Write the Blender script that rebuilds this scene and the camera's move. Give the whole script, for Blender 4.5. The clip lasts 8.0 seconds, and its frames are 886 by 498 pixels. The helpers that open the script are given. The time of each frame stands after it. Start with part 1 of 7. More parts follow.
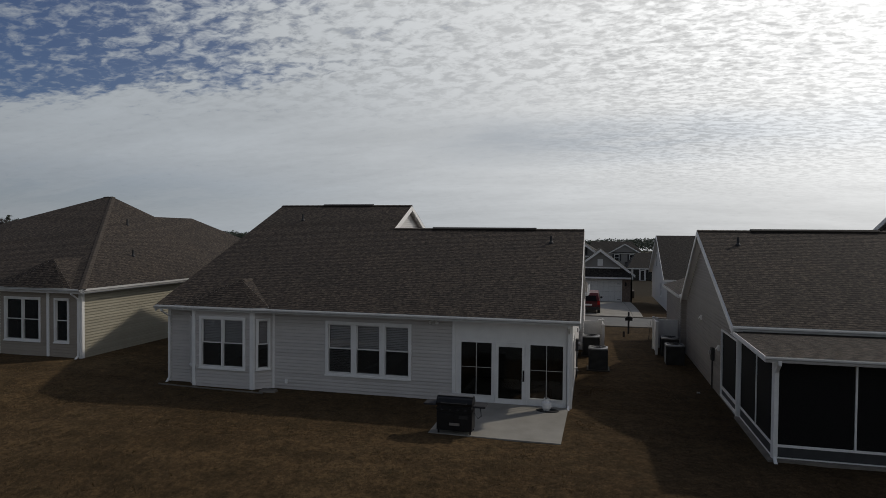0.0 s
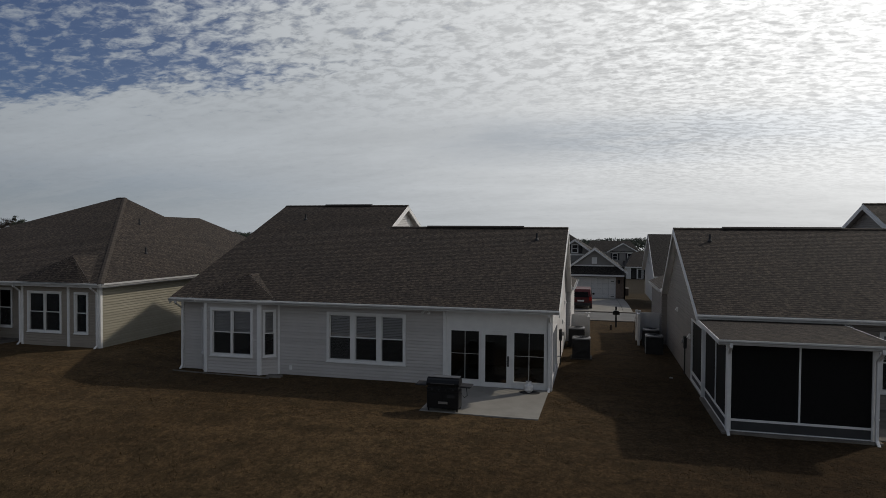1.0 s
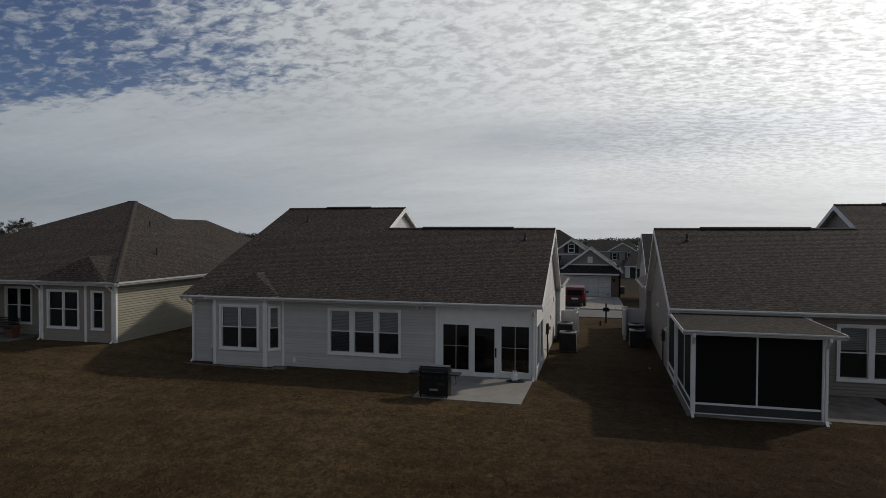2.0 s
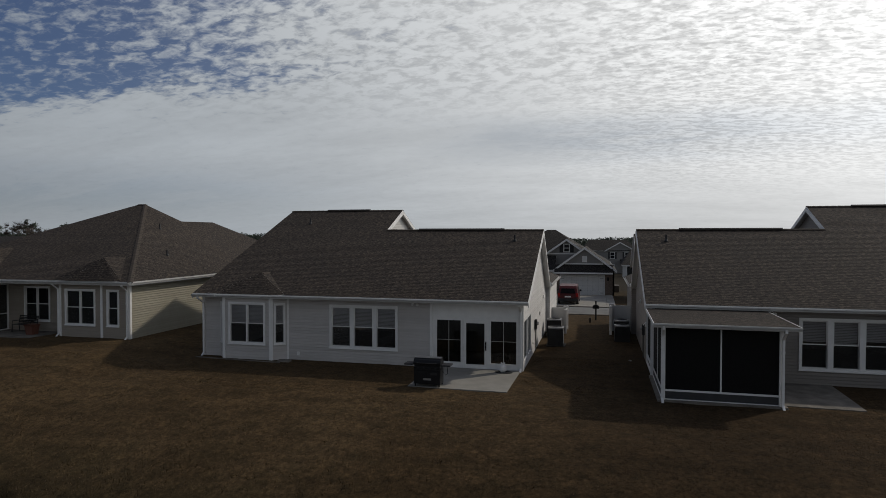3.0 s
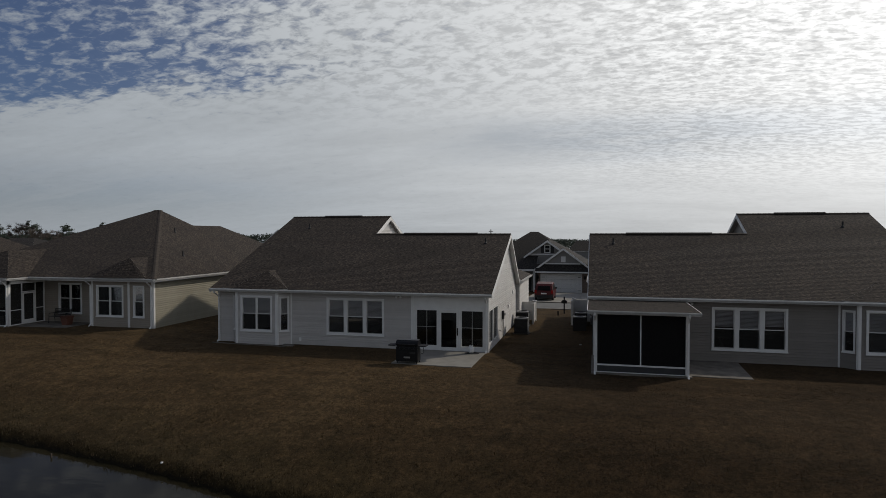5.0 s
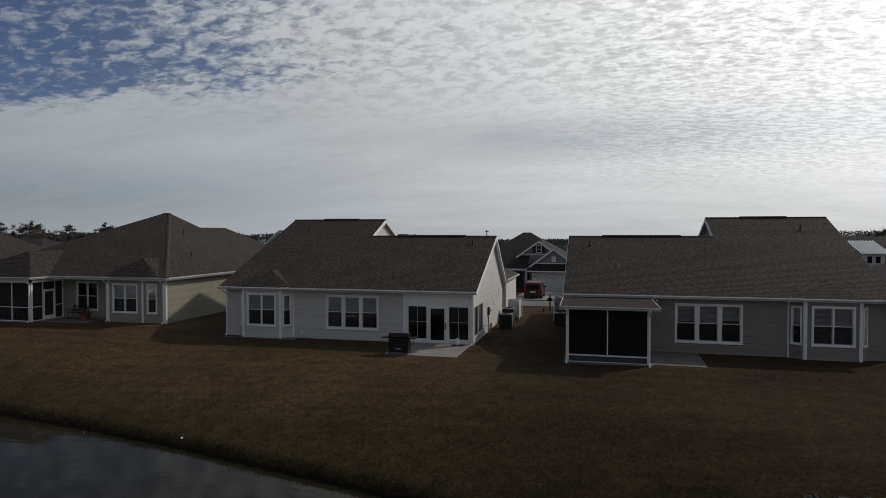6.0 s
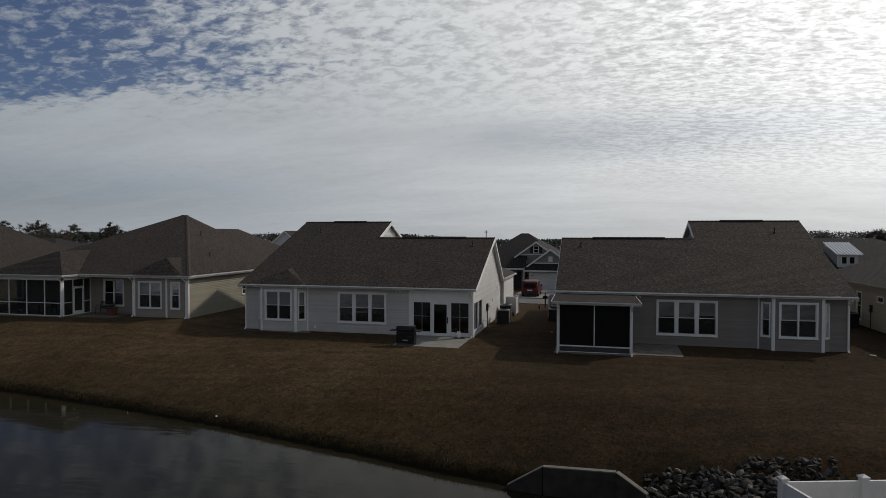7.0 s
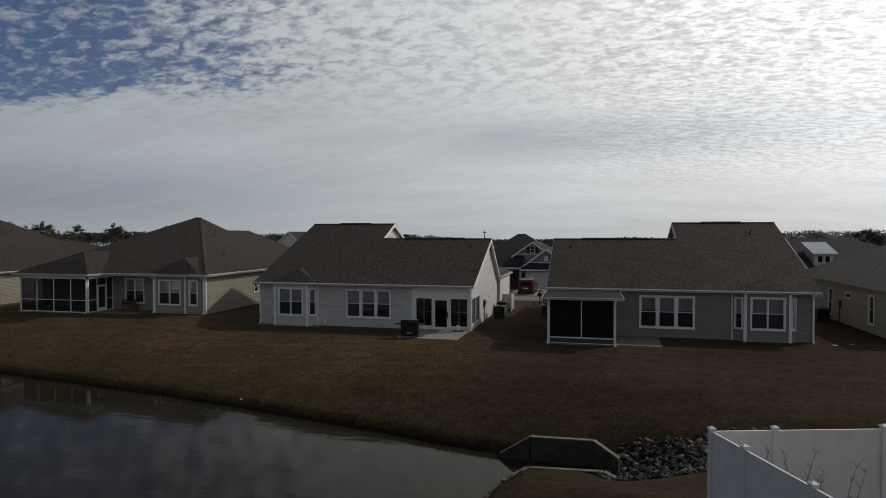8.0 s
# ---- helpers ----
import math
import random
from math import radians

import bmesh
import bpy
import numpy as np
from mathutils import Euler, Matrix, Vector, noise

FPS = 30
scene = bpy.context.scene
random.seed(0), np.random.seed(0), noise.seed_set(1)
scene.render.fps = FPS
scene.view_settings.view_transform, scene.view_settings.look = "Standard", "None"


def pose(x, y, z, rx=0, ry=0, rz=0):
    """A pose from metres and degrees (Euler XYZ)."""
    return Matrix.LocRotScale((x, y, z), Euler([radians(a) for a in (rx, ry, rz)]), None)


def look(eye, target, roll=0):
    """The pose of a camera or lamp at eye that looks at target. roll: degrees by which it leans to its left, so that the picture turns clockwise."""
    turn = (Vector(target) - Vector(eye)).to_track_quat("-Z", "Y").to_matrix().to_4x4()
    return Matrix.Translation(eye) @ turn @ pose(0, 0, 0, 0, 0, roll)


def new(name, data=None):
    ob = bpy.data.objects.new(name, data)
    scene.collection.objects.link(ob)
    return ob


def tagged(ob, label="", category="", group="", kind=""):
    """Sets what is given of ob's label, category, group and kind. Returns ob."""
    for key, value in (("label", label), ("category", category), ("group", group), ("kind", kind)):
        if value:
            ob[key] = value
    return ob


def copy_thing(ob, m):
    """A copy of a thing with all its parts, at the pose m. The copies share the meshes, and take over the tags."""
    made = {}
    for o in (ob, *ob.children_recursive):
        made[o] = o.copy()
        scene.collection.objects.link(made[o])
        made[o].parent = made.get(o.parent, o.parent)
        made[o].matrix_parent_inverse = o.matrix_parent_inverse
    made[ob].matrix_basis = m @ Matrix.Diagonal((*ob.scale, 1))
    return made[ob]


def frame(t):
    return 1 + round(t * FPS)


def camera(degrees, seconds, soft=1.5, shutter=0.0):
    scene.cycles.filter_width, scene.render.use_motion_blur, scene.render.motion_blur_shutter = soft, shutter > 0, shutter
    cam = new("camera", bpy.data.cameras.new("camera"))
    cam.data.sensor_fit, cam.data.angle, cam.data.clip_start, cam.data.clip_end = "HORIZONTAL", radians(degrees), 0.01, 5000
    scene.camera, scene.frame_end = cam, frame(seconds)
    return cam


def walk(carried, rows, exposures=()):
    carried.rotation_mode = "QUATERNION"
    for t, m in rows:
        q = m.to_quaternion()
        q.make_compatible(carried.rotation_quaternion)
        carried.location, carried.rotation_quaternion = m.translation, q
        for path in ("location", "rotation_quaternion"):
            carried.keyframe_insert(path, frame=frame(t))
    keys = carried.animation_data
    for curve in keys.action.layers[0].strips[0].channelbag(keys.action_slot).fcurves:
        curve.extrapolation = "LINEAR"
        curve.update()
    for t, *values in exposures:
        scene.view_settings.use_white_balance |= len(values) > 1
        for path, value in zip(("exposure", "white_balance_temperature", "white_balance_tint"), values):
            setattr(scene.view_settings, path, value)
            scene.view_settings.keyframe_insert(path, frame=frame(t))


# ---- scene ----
cam = camera(70.8, 8.0, soft=0.8)
PATH = [
    (0, (0.659, -21.441, 5.886), (0.193, -19.497, 5.839), 0.5),
    (0.5, (1.127, -22.383, 5.848), (0.656, -20.44, 5.801), 0.4),
    (1, (1.526, -23.25, 5.786), (1.053, -21.308, 5.739), 0.4),
    (1.5, (1.911, -24.049, 5.774), (1.434, -22.107, 5.727), 0.3),
    (2.8, (3.103, -26.319, 5.881), (2.611, -24.381, 5.836), 0.1),
    (3, (3.206, -26.681, 5.893), (2.718, -24.742, 5.846), 0.0),
    (3.5, (3.593, -27.782, 5.981), (3.109, -25.841, 5.935), 0.1),
    (4, (4.028, -29.005, 5.996), (3.547, -27.064, 5.951), -0.0),
    (4.5, (4.634, -30.306, 6.018), (4.158, -28.364, 5.973), -0.0),
    (6, (6.691, -34.48, 6.277), (6.217, -32.538, 6.229), 0.0),
    (6.5, (7.053, -36.087, 6.357), (6.578, -34.145, 6.308), 0.1),
    (7, (7.289, -37.71, 6.422), (6.816, -35.767, 6.373), 0.1),
    (7.5, (7.576, -39.237, 6.476), (7.105, -37.294, 6.427), 0.1),
    (8, (7.977, -40.879, 6.516), (7.507, -38.936, 6.467), 0.0),
]
walk(cam, [(t, look(eye, target, roll)) for t, eye, target, roll in PATH])

# ---- light: a bright, thinly clouded sky and a veiled sun ----
SUN_AZ, SUN_EL = radians(42), radians(37)
SUN_DIR = Vector((math.cos(SUN_AZ) * math.cos(SUN_EL), math.sin(SUN_AZ) * math.cos(SUN_EL), math.sin(SUN_EL)))
sun = new("sun", bpy.data.lights.new("sun", "SUN"))
sun.data.energy, sun.data.angle, sun.data.color = 1.5, radians(1.6), (1.0, 0.92, 0.80)
sun.matrix_world = look((60, 60, 60), Vector((60, 60, 60)) - SUN_DIR)
scene.view_settings.exposure = 0.0


def build_sky():
    world = bpy.data.worlds.new("sky")
    scene.world = world
    world.use_nodes = True
    nt = world.node_tree
    nt.nodes.clear()
    N, L = nt.nodes.new, nt.links.new

    def val(op, a, b=None):
        n = N("ShaderNodeMath")
        n.operation = op
        for i, v in enumerate((a, b)):
            if v is None:
                continue
            if isinstance(v, (int, float)):
                n.inputs[i].default_value = v
            else:
                L(v, n.inputs[i])
        return n.outputs[0]

    def ramp(x, a, b, c=0.0, d=1.0, kind="SMOOTHSTEP"):
        n = N("ShaderNodeMapRange")
        n.interpolation_type = kind
        L(x, n.inputs[0])
        for i, v in enumerate((a, b, c, d)):
            n.inputs[1 + i].default_value = v
        return n.outputs[0]

    def mix(f, a, b):
        n = N("ShaderNodeMix")
        n.data_type = "RGBA"
        for sock, v in ((n.inputs[0], f), (n.inputs[6], a), (n.inputs[7], b)):
            if isinstance(v, (int, float)):
                sock.default_value = v
            elif isinstance(v, tuple):
                sock.default_value = (*v, 1)
            else:
                L(v, sock)
        return n.outputs[2]

    co = N("ShaderNodeTexCoord")
    sep = N("ShaderNodeSeparateXYZ")
    L(co.outputs["Generated"], sep.inputs[0])
    x, y, z = sep.outputs
    zc = val("MAXIMUM", z, 0.0)
    den = val("ADD", zc, 0.22)
    px, py = val("DIVIDE", x, den), val("DIVIDE", y, den)
    flat = N("ShaderNodeCombineXYZ")
    L(px, flat.inputs[0]), L(py, flat.inputs[1])

    def tex(scale, detail, rough, dist, stretch=(1, 1, 1), turn=0.0, shift=(0, 0, 0)):
        mp = N("ShaderNodeMapping")
        mp.inputs["Rotation"].default_value = (0, 0, radians(turn))
        mp.inputs["Scale"].default_value = stretch
        mp.inputs["Location"].default_value = shift
        L(flat.outputs[0], mp.inputs[0])
        n = N("ShaderNodeTexNoise")
        n.inputs["Scale"].default_value, n.inputs["Detail"].default_value = scale, detail
        n.inputs["Roughness"].default_value, n.inputs["Distortion"].default_value = rough, dist
        L(mp.outputs[0], n.inputs["Vector"])
        return n.outputs["Fac"]

    # the clear sky
    sky = N("ShaderNodeTexSky")
    sky.sky_type, sky.sun_disc = "NISHITA", False
    sky.sun_elevation, sky.sun_rotation = SUN_EL, math.pi / 2 - SUN_AZ
    clear = N("ShaderNodeVectorMath")
    clear.operation = "MULTIPLY"
    L(sky.outputs[0], clear.inputs[0])
    clear.inputs[1].default_value = (0.024, 0.030, 0.044)

    # how near to the sun
    dot = N("ShaderNodeVectorMath")
    dot.operation = "DOT_PRODUCT"
    L(co.outputs["Generated"], dot.inputs[0])
    dot.inputs[1].default_value = SUN_DIR
    near = ramp(dot.outputs["Value"], -0.3, 1.0, 0, 1, "LINEAR")
    glow = val("POWER", near, 5.0)

    # bearing across the view from the pond towards the houses: -1 west-north-west, +1 east-north-east
    brg = N("ShaderNodeVectorMath")
    brg.operation = "DOT_PRODUCT"
    L(co.outputs["Generated"], brg.inputs[0])
    brg.inputs[1].default_value = (0.972, 0.235, 0)
    r = brg.outputs["Value"]

    # cloudlets of two sizes, ripples, and slow streaks
    small = ramp(tex(17, 4, 0.58, 0.45, (0.9, 1.25, 1), 10), 0.34, 0.66, 0, 1, "LINEAR")
    fine = ramp(tex(46, 3, 0.58, 0.35, (0.9, 1.3, 1), 10), 0.34, 0.66, 0, 1, "LINEAR")
    ripple = ramp(tex(24, 2, 0.5, 0.6, (0.9, 2.2, 1), -25), 0.36, 0.64, 0, 1, "LINEAR")
    broad = ramp(tex(1.7, 4, 0.55, 0.6, (1, 1.4, 1), 20, (3.1, 1.7, 0)), 0.32, 0.68, 0, 1, "LINEAR")
    wisp = ramp(tex(2.6, 7, 0.62, 0.3, (0.55, 1.5, 1), 14), 0.34, 0.66, 0, 1, "LINEAR")
    lump = val("ADD", val("MULTIPLY", small, 0.76), val("MULTIPLY", fine, 0.24))

    # the cloud deck ends along a slanting edge; beyond it, away from the sun, the sky clears
    edge = val("ADD", val("MULTIPLY", r, 0.19), 0.268)
    edge = val("ADD", edge, ramp(wisp, 0, 1, -0.035, 0.035, "LINEAR"))
    above = ramp(val("SUBTRACT", z, edge), -0.03, 0.045)
    clearing = val("MULTIPLY", above, ramp(val("ADD", r, ramp(broad, 0, 1, -0.13, 0.13, "LINEAR")), -0.58, 0.10, 1.0, 0.0))
    clearing = val("MAXIMUM", clearing, ramp(z, 0.40, 0.62, 0.0, 1.25))
    cover = val("SUBTRACT", 1.05, val("MULTIPLY", clearing, 0.66))
    dens = ramp(val("ADD", lump, val("MULTIPLY", val("SUBTRACT", cover, 0.5), 1.9)), 0.03, 1.27)
    # a thin place in the sheet low in the west, and thin haze everywhere
    low = val("MULTIPLY", ramp(z, -0.01, 0.05), ramp(z, 0.06, 0.12, 1.0, 0.0))
    low = val("MULTIPLY", low, val("MULTIPLY", ramp(r, -0.50, -0.02, 1.0, 0.0), ramp(wisp, 0.2, 0.8, 0.20, 0.36)))
    dens = val("SUBTRACT", dens, low)
    dens = val("MAXIMUM", dens, val("MAXIMUM", ramp(r, -0.6, -0.2, 0.08, 0.22), ramp(near, 0.05, 0.17, 0.75, 0.0)))

    # shading of the deck: lumpy high up, rippled towards the sun, smooth in between, a grey swathe across the middle
    high = ramp(z, 0.15, 0.27)
    rip = val("MULTIPLY", ramp(r, 0.05, 0.40), ramp(z, 0.03, 0.14))
    soft = mix(high, ramp(val("ADD", val("MULTIPLY", wisp, 0.75), val("MULTIPLY", small, 0.25)), 0.1, 0.9, 0.93, 1.06, "LINEAR"), ramp(lump, 0.15, 0.75, 0.83, 1.10))
    soft = val("MULTIPLY", soft, mix(rip, (1.0, 1.0, 1.0), ramp(val("ADD", val("MULTIPLY", ripple, 0.6), val("MULTIPLY", fine, 0.4)), 0.15, 0.8, 0.80, 1.10)))
    band = val("MULTIPLY", ramp(z, 0.095, 0.145), ramp(z, 0.15, 0.20, 1.0, 0.0))
    band = val("MULTIPLY", band, val("MULTIPLY", ramp(r, -0.10, 0.10), ramp(r, 0.30, 0.55, 1.0, 0.35)))
    band = val("MULTIPLY", band, ramp(wisp, 0.1, 0.8, 0.45, 1.0))
    soft = val("MULTIPLY", soft, val("SUBTRACT", 1.0, val("MULTIPLY", band, 0.27)))
    level = val("ADD", ramp(near, 0.1, 0.6, 0.24, 0.46, "LINEAR"), val("MULTIPLY", glow, 1.10))
    level = val("ADD", level, val("MULTIPLY", ramp(z, 0.14, 0.27, 1.0, 0.0), ramp(near, 0.25, 0.6, 0.06, 0.0)))
    level = val("MULTIPLY", level, soft)
    level = val("MULTIPLY", level, ramp(val("SUBTRACT", z, val("MULTIPLY", r, 0.12)), -0.08, 0.06, 0.80, 1.0))
    tint = mix(ramp(near, 0.2, 0.95), (0.915, 1.0, 1.085), (1.0, 1.0, 0.99))
    tint = mix(val("MULTIPLY", band, 0.6), tint, (0.90, 0.99, 1.10))
    cloud = N("ShaderNodeVectorMath")
    cloud.operation = "SCALE"
    L(tint, cloud.inputs[0]), L(level, cloud.inputs["Scale"])
    col = mix(dens, clear.outputs[0], cloud.outputs[0])
    bg = N("ShaderNodeBackground")
    L(col, bg.inputs[0])
    bg.inputs[1].default_value = 1.0
    out = N("ShaderNodeOutputWorld")
    L(bg.outputs[0], out.inputs[0])


build_sky()


# ---- materials ----
def nodes_of(name):
    m = bpy.data.materials.new(name)
    m.use_nodes = True
    nt = m.node_tree
    return m, nt, nt.nodes["Principled BSDF"]


def noise_tex(nt, scale, detail=4, rough=0.55, coord="Object", stretch=None, vec=None):
    n = nt.nodes.new("ShaderNodeTexNoise")
    n.inputs["Scale"].default_value, n.inputs["Detail"].default_value, n.inputs["Roughness"].default_value = scale, detail, rough
    if vec is None:
        c = nt.nodes.new("ShaderNodeTexCoord")
        vec = c.outputs[coord]
    if stretch:
        mp = nt.nodes.new("ShaderNodeMapping")
        mp.inputs["Scale"].default_value = stretch
        nt.links.new(vec, mp.inputs[0])
        vec = mp.outputs[0]
    nt.links.new(vec, n.inputs["Vector"])
    return n.outputs["Fac"]


def ramp_of(nt, fac, stops):
    r = nt.nodes.new("ShaderNodeValToRGB")
    while len(r.color_ramp.elements) < len(stops):
        r.color_ramp.elements.new(0.5)
    for e, (p, c) in zip(r.color_ramp.elements, stops):
        e.position, e.color = p, (*c, 1)
    nt.links.new(fac, r.inputs[0])
    return r.outputs[0]


def mixed(nt, a, b, fac=0.5, blend="MIX"):
    n = nt.nodes.new("ShaderNodeMix")
    n.data_type, n.blend_type = "RGBA", blend
    for sock, v in ((n.inputs[0], fac), (n.inputs[6], a), (n.inputs[7], b)):
        if isinstance(v, (int, float)):
            sock.default_value = v
        elif isinstance(v, tuple):
            sock.default_value = (*v, 1)
        else:
            nt.links.new(v, sock)
    return n.outputs[2]


def bumped(nt, bsdf, height, strength=0.3, dist=0.01):
    b = nt.nodes.new("ShaderNodeBump")
    b.inputs["Strength"].default_value, b.inputs["Distance"].default_value = strength, dist
    nt.links.new(height, b.inputs["Height"])
    nt.links.new(b.outputs[0], bsdf.inputs["Normal"])


def plain(name, color, rough=0.6, metal=0.0, var=0.12, scale=3.0, grain=60.0, bump=0.08, spec=0.5):
    """A surface with soft stains and a fine grain round one colour."""
    m, nt, b = nodes_of(name)
    lo, hi = tuple(c * (1 - var) for c in color), tuple(min(1, c * (1 + var)) for c in color)
    a = ramp_of(nt, noise_tex(nt, scale, 5), [(0.3, lo), (0.7, hi)])
    g = noise_tex(nt, grain, 3)
    col = mixed(nt, a, ramp_of(nt, g, [(0.3, (0.75,) * 3), (0.7, (1.0,) * 3)]), 0.35, "MULTIPLY")
    nt.links.new(col, b.inputs["Base Color"])
    b.inputs["Roughness"].default_value, b.inputs["Metallic"].default_value = rough, metal
    b.inputs["Specular IOR Level"].default_value = spec
    if bump:
        bumped(nt, b, g, bump, 0.005)
    return m


def siding_mat(name, color, rough=0.55):
    """Vinyl lap boards: faint wood grain along the board, weather streaks, boards slightly unlike each other."""
    m, nt, b = nodes_of(name)
    geo = nt.nodes.new("ShaderNodeObjectInfo")
    island = ramp_of(nt, geo.outputs["Random"], [(0.0, tuple(c * 0.93 for c in color)), (1.0, tuple(min(1, c * 1.05) for c in color))])
    streak = ramp_of(nt, noise_tex(nt, 0.7, 6, 0.65, "Object", (1.2, 1.2, 0.6)), [(0.3, (0.86, 0.86, 0.84)), (0.65, (1, 1, 1))])
    grain = noise_tex(nt, 40, 3, 0.6, "Object", (0.25, 0.25, 3))
    nt.links.new(mixed(nt, island, streak, 0.7, "MULTIPLY"), b.inputs["Base Color"])
    b.inputs["Roughness"].default_value = rough
    b.inputs["Specular IOR Level"].default_value = 0.3
    bumped(nt, b, grain, 0.12, 0.004)
    return m


def shingle_mat(name, dark, light):
    """Asphalt shingle tabs in courses, laid out in metres on the roof plane (u along the eave, v up the slope)."""
    m, nt, b = nodes_of(name)
    uv = nt.nodes.new("ShaderNodeUVMap")
    # every course starts at a place of its own
    sp = nt.nodes.new("ShaderNodeSeparateXYZ")
    nt.links.new(uv.outputs[0], sp.inputs[0])

    def calc(op, a, k):
        n = nt.nodes.new("ShaderNodeMath")
        n.operation = op
        nt.links.new(a, n.inputs[0])
        if isinstance(k, float):
            n.inputs[1].default_value = k
        else:
            nt.links.new(k, n.inputs[1])
        return n.outputs[0]
    row = nt.nodes.new("ShaderNodeTexWhiteNoise")
    row.noise_dimensions = "1D"
    nt.links.new(calc("FLOOR", calc("DIVIDE", sp.outputs[1], 0.145), 0.0), row.inputs["W"])
    jog = nt.nodes.new("ShaderNodeCombineXYZ")
    nt.links.new(calc("ADD", sp.outputs[0], row.outputs["Value"]), jog.inputs[0])
    nt.links.new(sp.outputs[1], jog.inputs[1])
    br = nt.nodes.new("ShaderNodeTexBrick")
    br.offset, br.offset_frequency, br.squash = 0.0, 1, 1.0
    nt.links.new(jog.outputs[0], br.inputs["Vector"])
    # dark joints between tabs, with the shadow line under each course painted in
    for key, v in (("Scale", 1.0), ("Mortar Size", 0.013), ("Mortar Smooth", 0.6), ("Bias", 0.0), ("Brick Width", 0.17), ("Row Height", 0.145)):
        br.inputs[key].default_value = v
    br.inputs["Color1"].default_value, br.inputs["Color2"].default_value = (0.02, 0.02, 0.02, 1), (1, 1, 1, 1)
    br.inputs["Mortar"].default_value = (0, 0, 0, 1)
    mean = tuple((p + q) / 2 for p, q in zip(dark, light))
    tabs = ramp_of(nt, br.outputs["Color"], [(0.0, tuple(c * 0.75 for c in dark)), (0.03, tuple(c * 1.35 for c in dark)), (0.24, tuple(c * 1.45 for c in dark)),
                                             (0.34, tuple(c * 1.02 for c in mean)), (1.0, tuple(c * 1.24 for c in mean))])
    br2 = nt.nodes.new("ShaderNodeTexBrick")
    br2.offset = 0.21
    nt.links.new(jog.outputs[0], br2.inputs["Vector"])
    for key, v in (("Scale", 1.0), ("Mortar Size", 0.0), ("Brick Width", 0.61), ("Row Height", 0.145)):
        br2.inputs[key].default_value = v
    br2.inputs["Color1"].default_value, br2.inputs["Color2"].default_value = (0.96, 0.96, 0.96, 1), (1.04, 1.03, 1.0, 1)
    col = mixed(nt, tabs, br2.outputs["Color"], 0.75, "MULTIPLY")
    stain = ramp_of(nt, noise_tex(nt, 0.35, 5, 0.6, "Object"), [(0.35, (0.82, 0.81, 0.80)), (0.7, (1.10, 1.04, 0.97))])
    col = mixed(nt, col, stain, 0.8, "MULTIPLY")
    g = noise_tex(nt, 45, 5, 0.75, "Object")
    col = mixed(nt, col, ramp_of(nt, g, [(0.32, (0.6,) * 3), (0.68, (1.35,) * 3)]), 0.6, "MULTIPLY")
    fleck = noise_tex(nt, 1.0, 3, 0.6, stretch=(6, 18, 1), vec=jog.outputs[0])
    col = mixed(nt, col, ramp_of(nt, fleck, [(0.38, (0.15,) * 3), (0.5, (1.0,) * 3), (0.64, (1.8,) * 3)]), 1.0, "MULTIPLY")
    nt.links.new(col, b.inputs["Base Color"])
    b.inputs["Roughness"].default_value = 0.9
    b.inputs["Specular IOR Level"].default_value = 0.25
    b.inputs["Sheen Weight"].default_value, b.inputs["Sheen Roughness"].default_value = 0.014, 0.5
    b.inputs["Sheen Tint"].default_value = (1.0, 0.86, 0.72, 1)
    bumped(nt, b, g, 0.4, 0.006)
    return m


def glass_mat(name, tint=0.75, gloss=1.0):
    m, nt, b = nodes_of(name)
    nt.nodes.remove(b)
    tr = nt.nodes.new("ShaderNodeBsdfTransparent")
    tr.inputs[0].default_value = (tint, tint, tint * 1.02, 1)
    gl = nt.nodes.new("ShaderNodeBsdfGlossy")
    gl.inputs["Roughness"].default_value = 0.02
    gl.inputs[0].default_value = (gloss, gloss, gloss, 1)
    fr = nt.nodes.new("ShaderNodeFresnel")
    fr.inputs[0].default_value = 1.5
    mx = nt.nodes.new("ShaderNodeMixShader")
    nt.links.new(fr.outputs[0], mx.inputs[0])
    nt.links.new(tr.outputs[0], mx.inputs[1])
    nt.links.new(gl.outputs[0], mx.inputs[2])
    nt.links.new(mx.outputs[0], nt.nodes["Material Output"].inputs[0])
    return m


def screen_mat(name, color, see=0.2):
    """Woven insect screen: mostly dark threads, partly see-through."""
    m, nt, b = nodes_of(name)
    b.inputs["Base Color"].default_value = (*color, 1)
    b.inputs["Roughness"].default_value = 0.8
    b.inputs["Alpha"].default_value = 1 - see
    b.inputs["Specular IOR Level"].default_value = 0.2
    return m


def lawn_shade_tone(nt):
    """Painted shade: darker, browner lawn east of the boundary between the two garden homes."""
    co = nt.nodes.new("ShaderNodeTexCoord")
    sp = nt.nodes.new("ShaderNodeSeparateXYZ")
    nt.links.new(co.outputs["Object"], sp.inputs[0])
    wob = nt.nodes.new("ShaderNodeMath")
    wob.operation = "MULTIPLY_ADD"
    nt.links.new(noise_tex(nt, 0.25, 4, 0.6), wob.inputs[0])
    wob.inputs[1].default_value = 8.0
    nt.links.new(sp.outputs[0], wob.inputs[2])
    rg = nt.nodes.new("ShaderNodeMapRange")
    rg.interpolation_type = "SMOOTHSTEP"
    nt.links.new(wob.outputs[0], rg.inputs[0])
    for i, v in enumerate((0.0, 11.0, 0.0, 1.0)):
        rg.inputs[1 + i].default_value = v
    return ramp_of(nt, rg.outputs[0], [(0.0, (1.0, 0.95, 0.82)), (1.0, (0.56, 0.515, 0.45))])


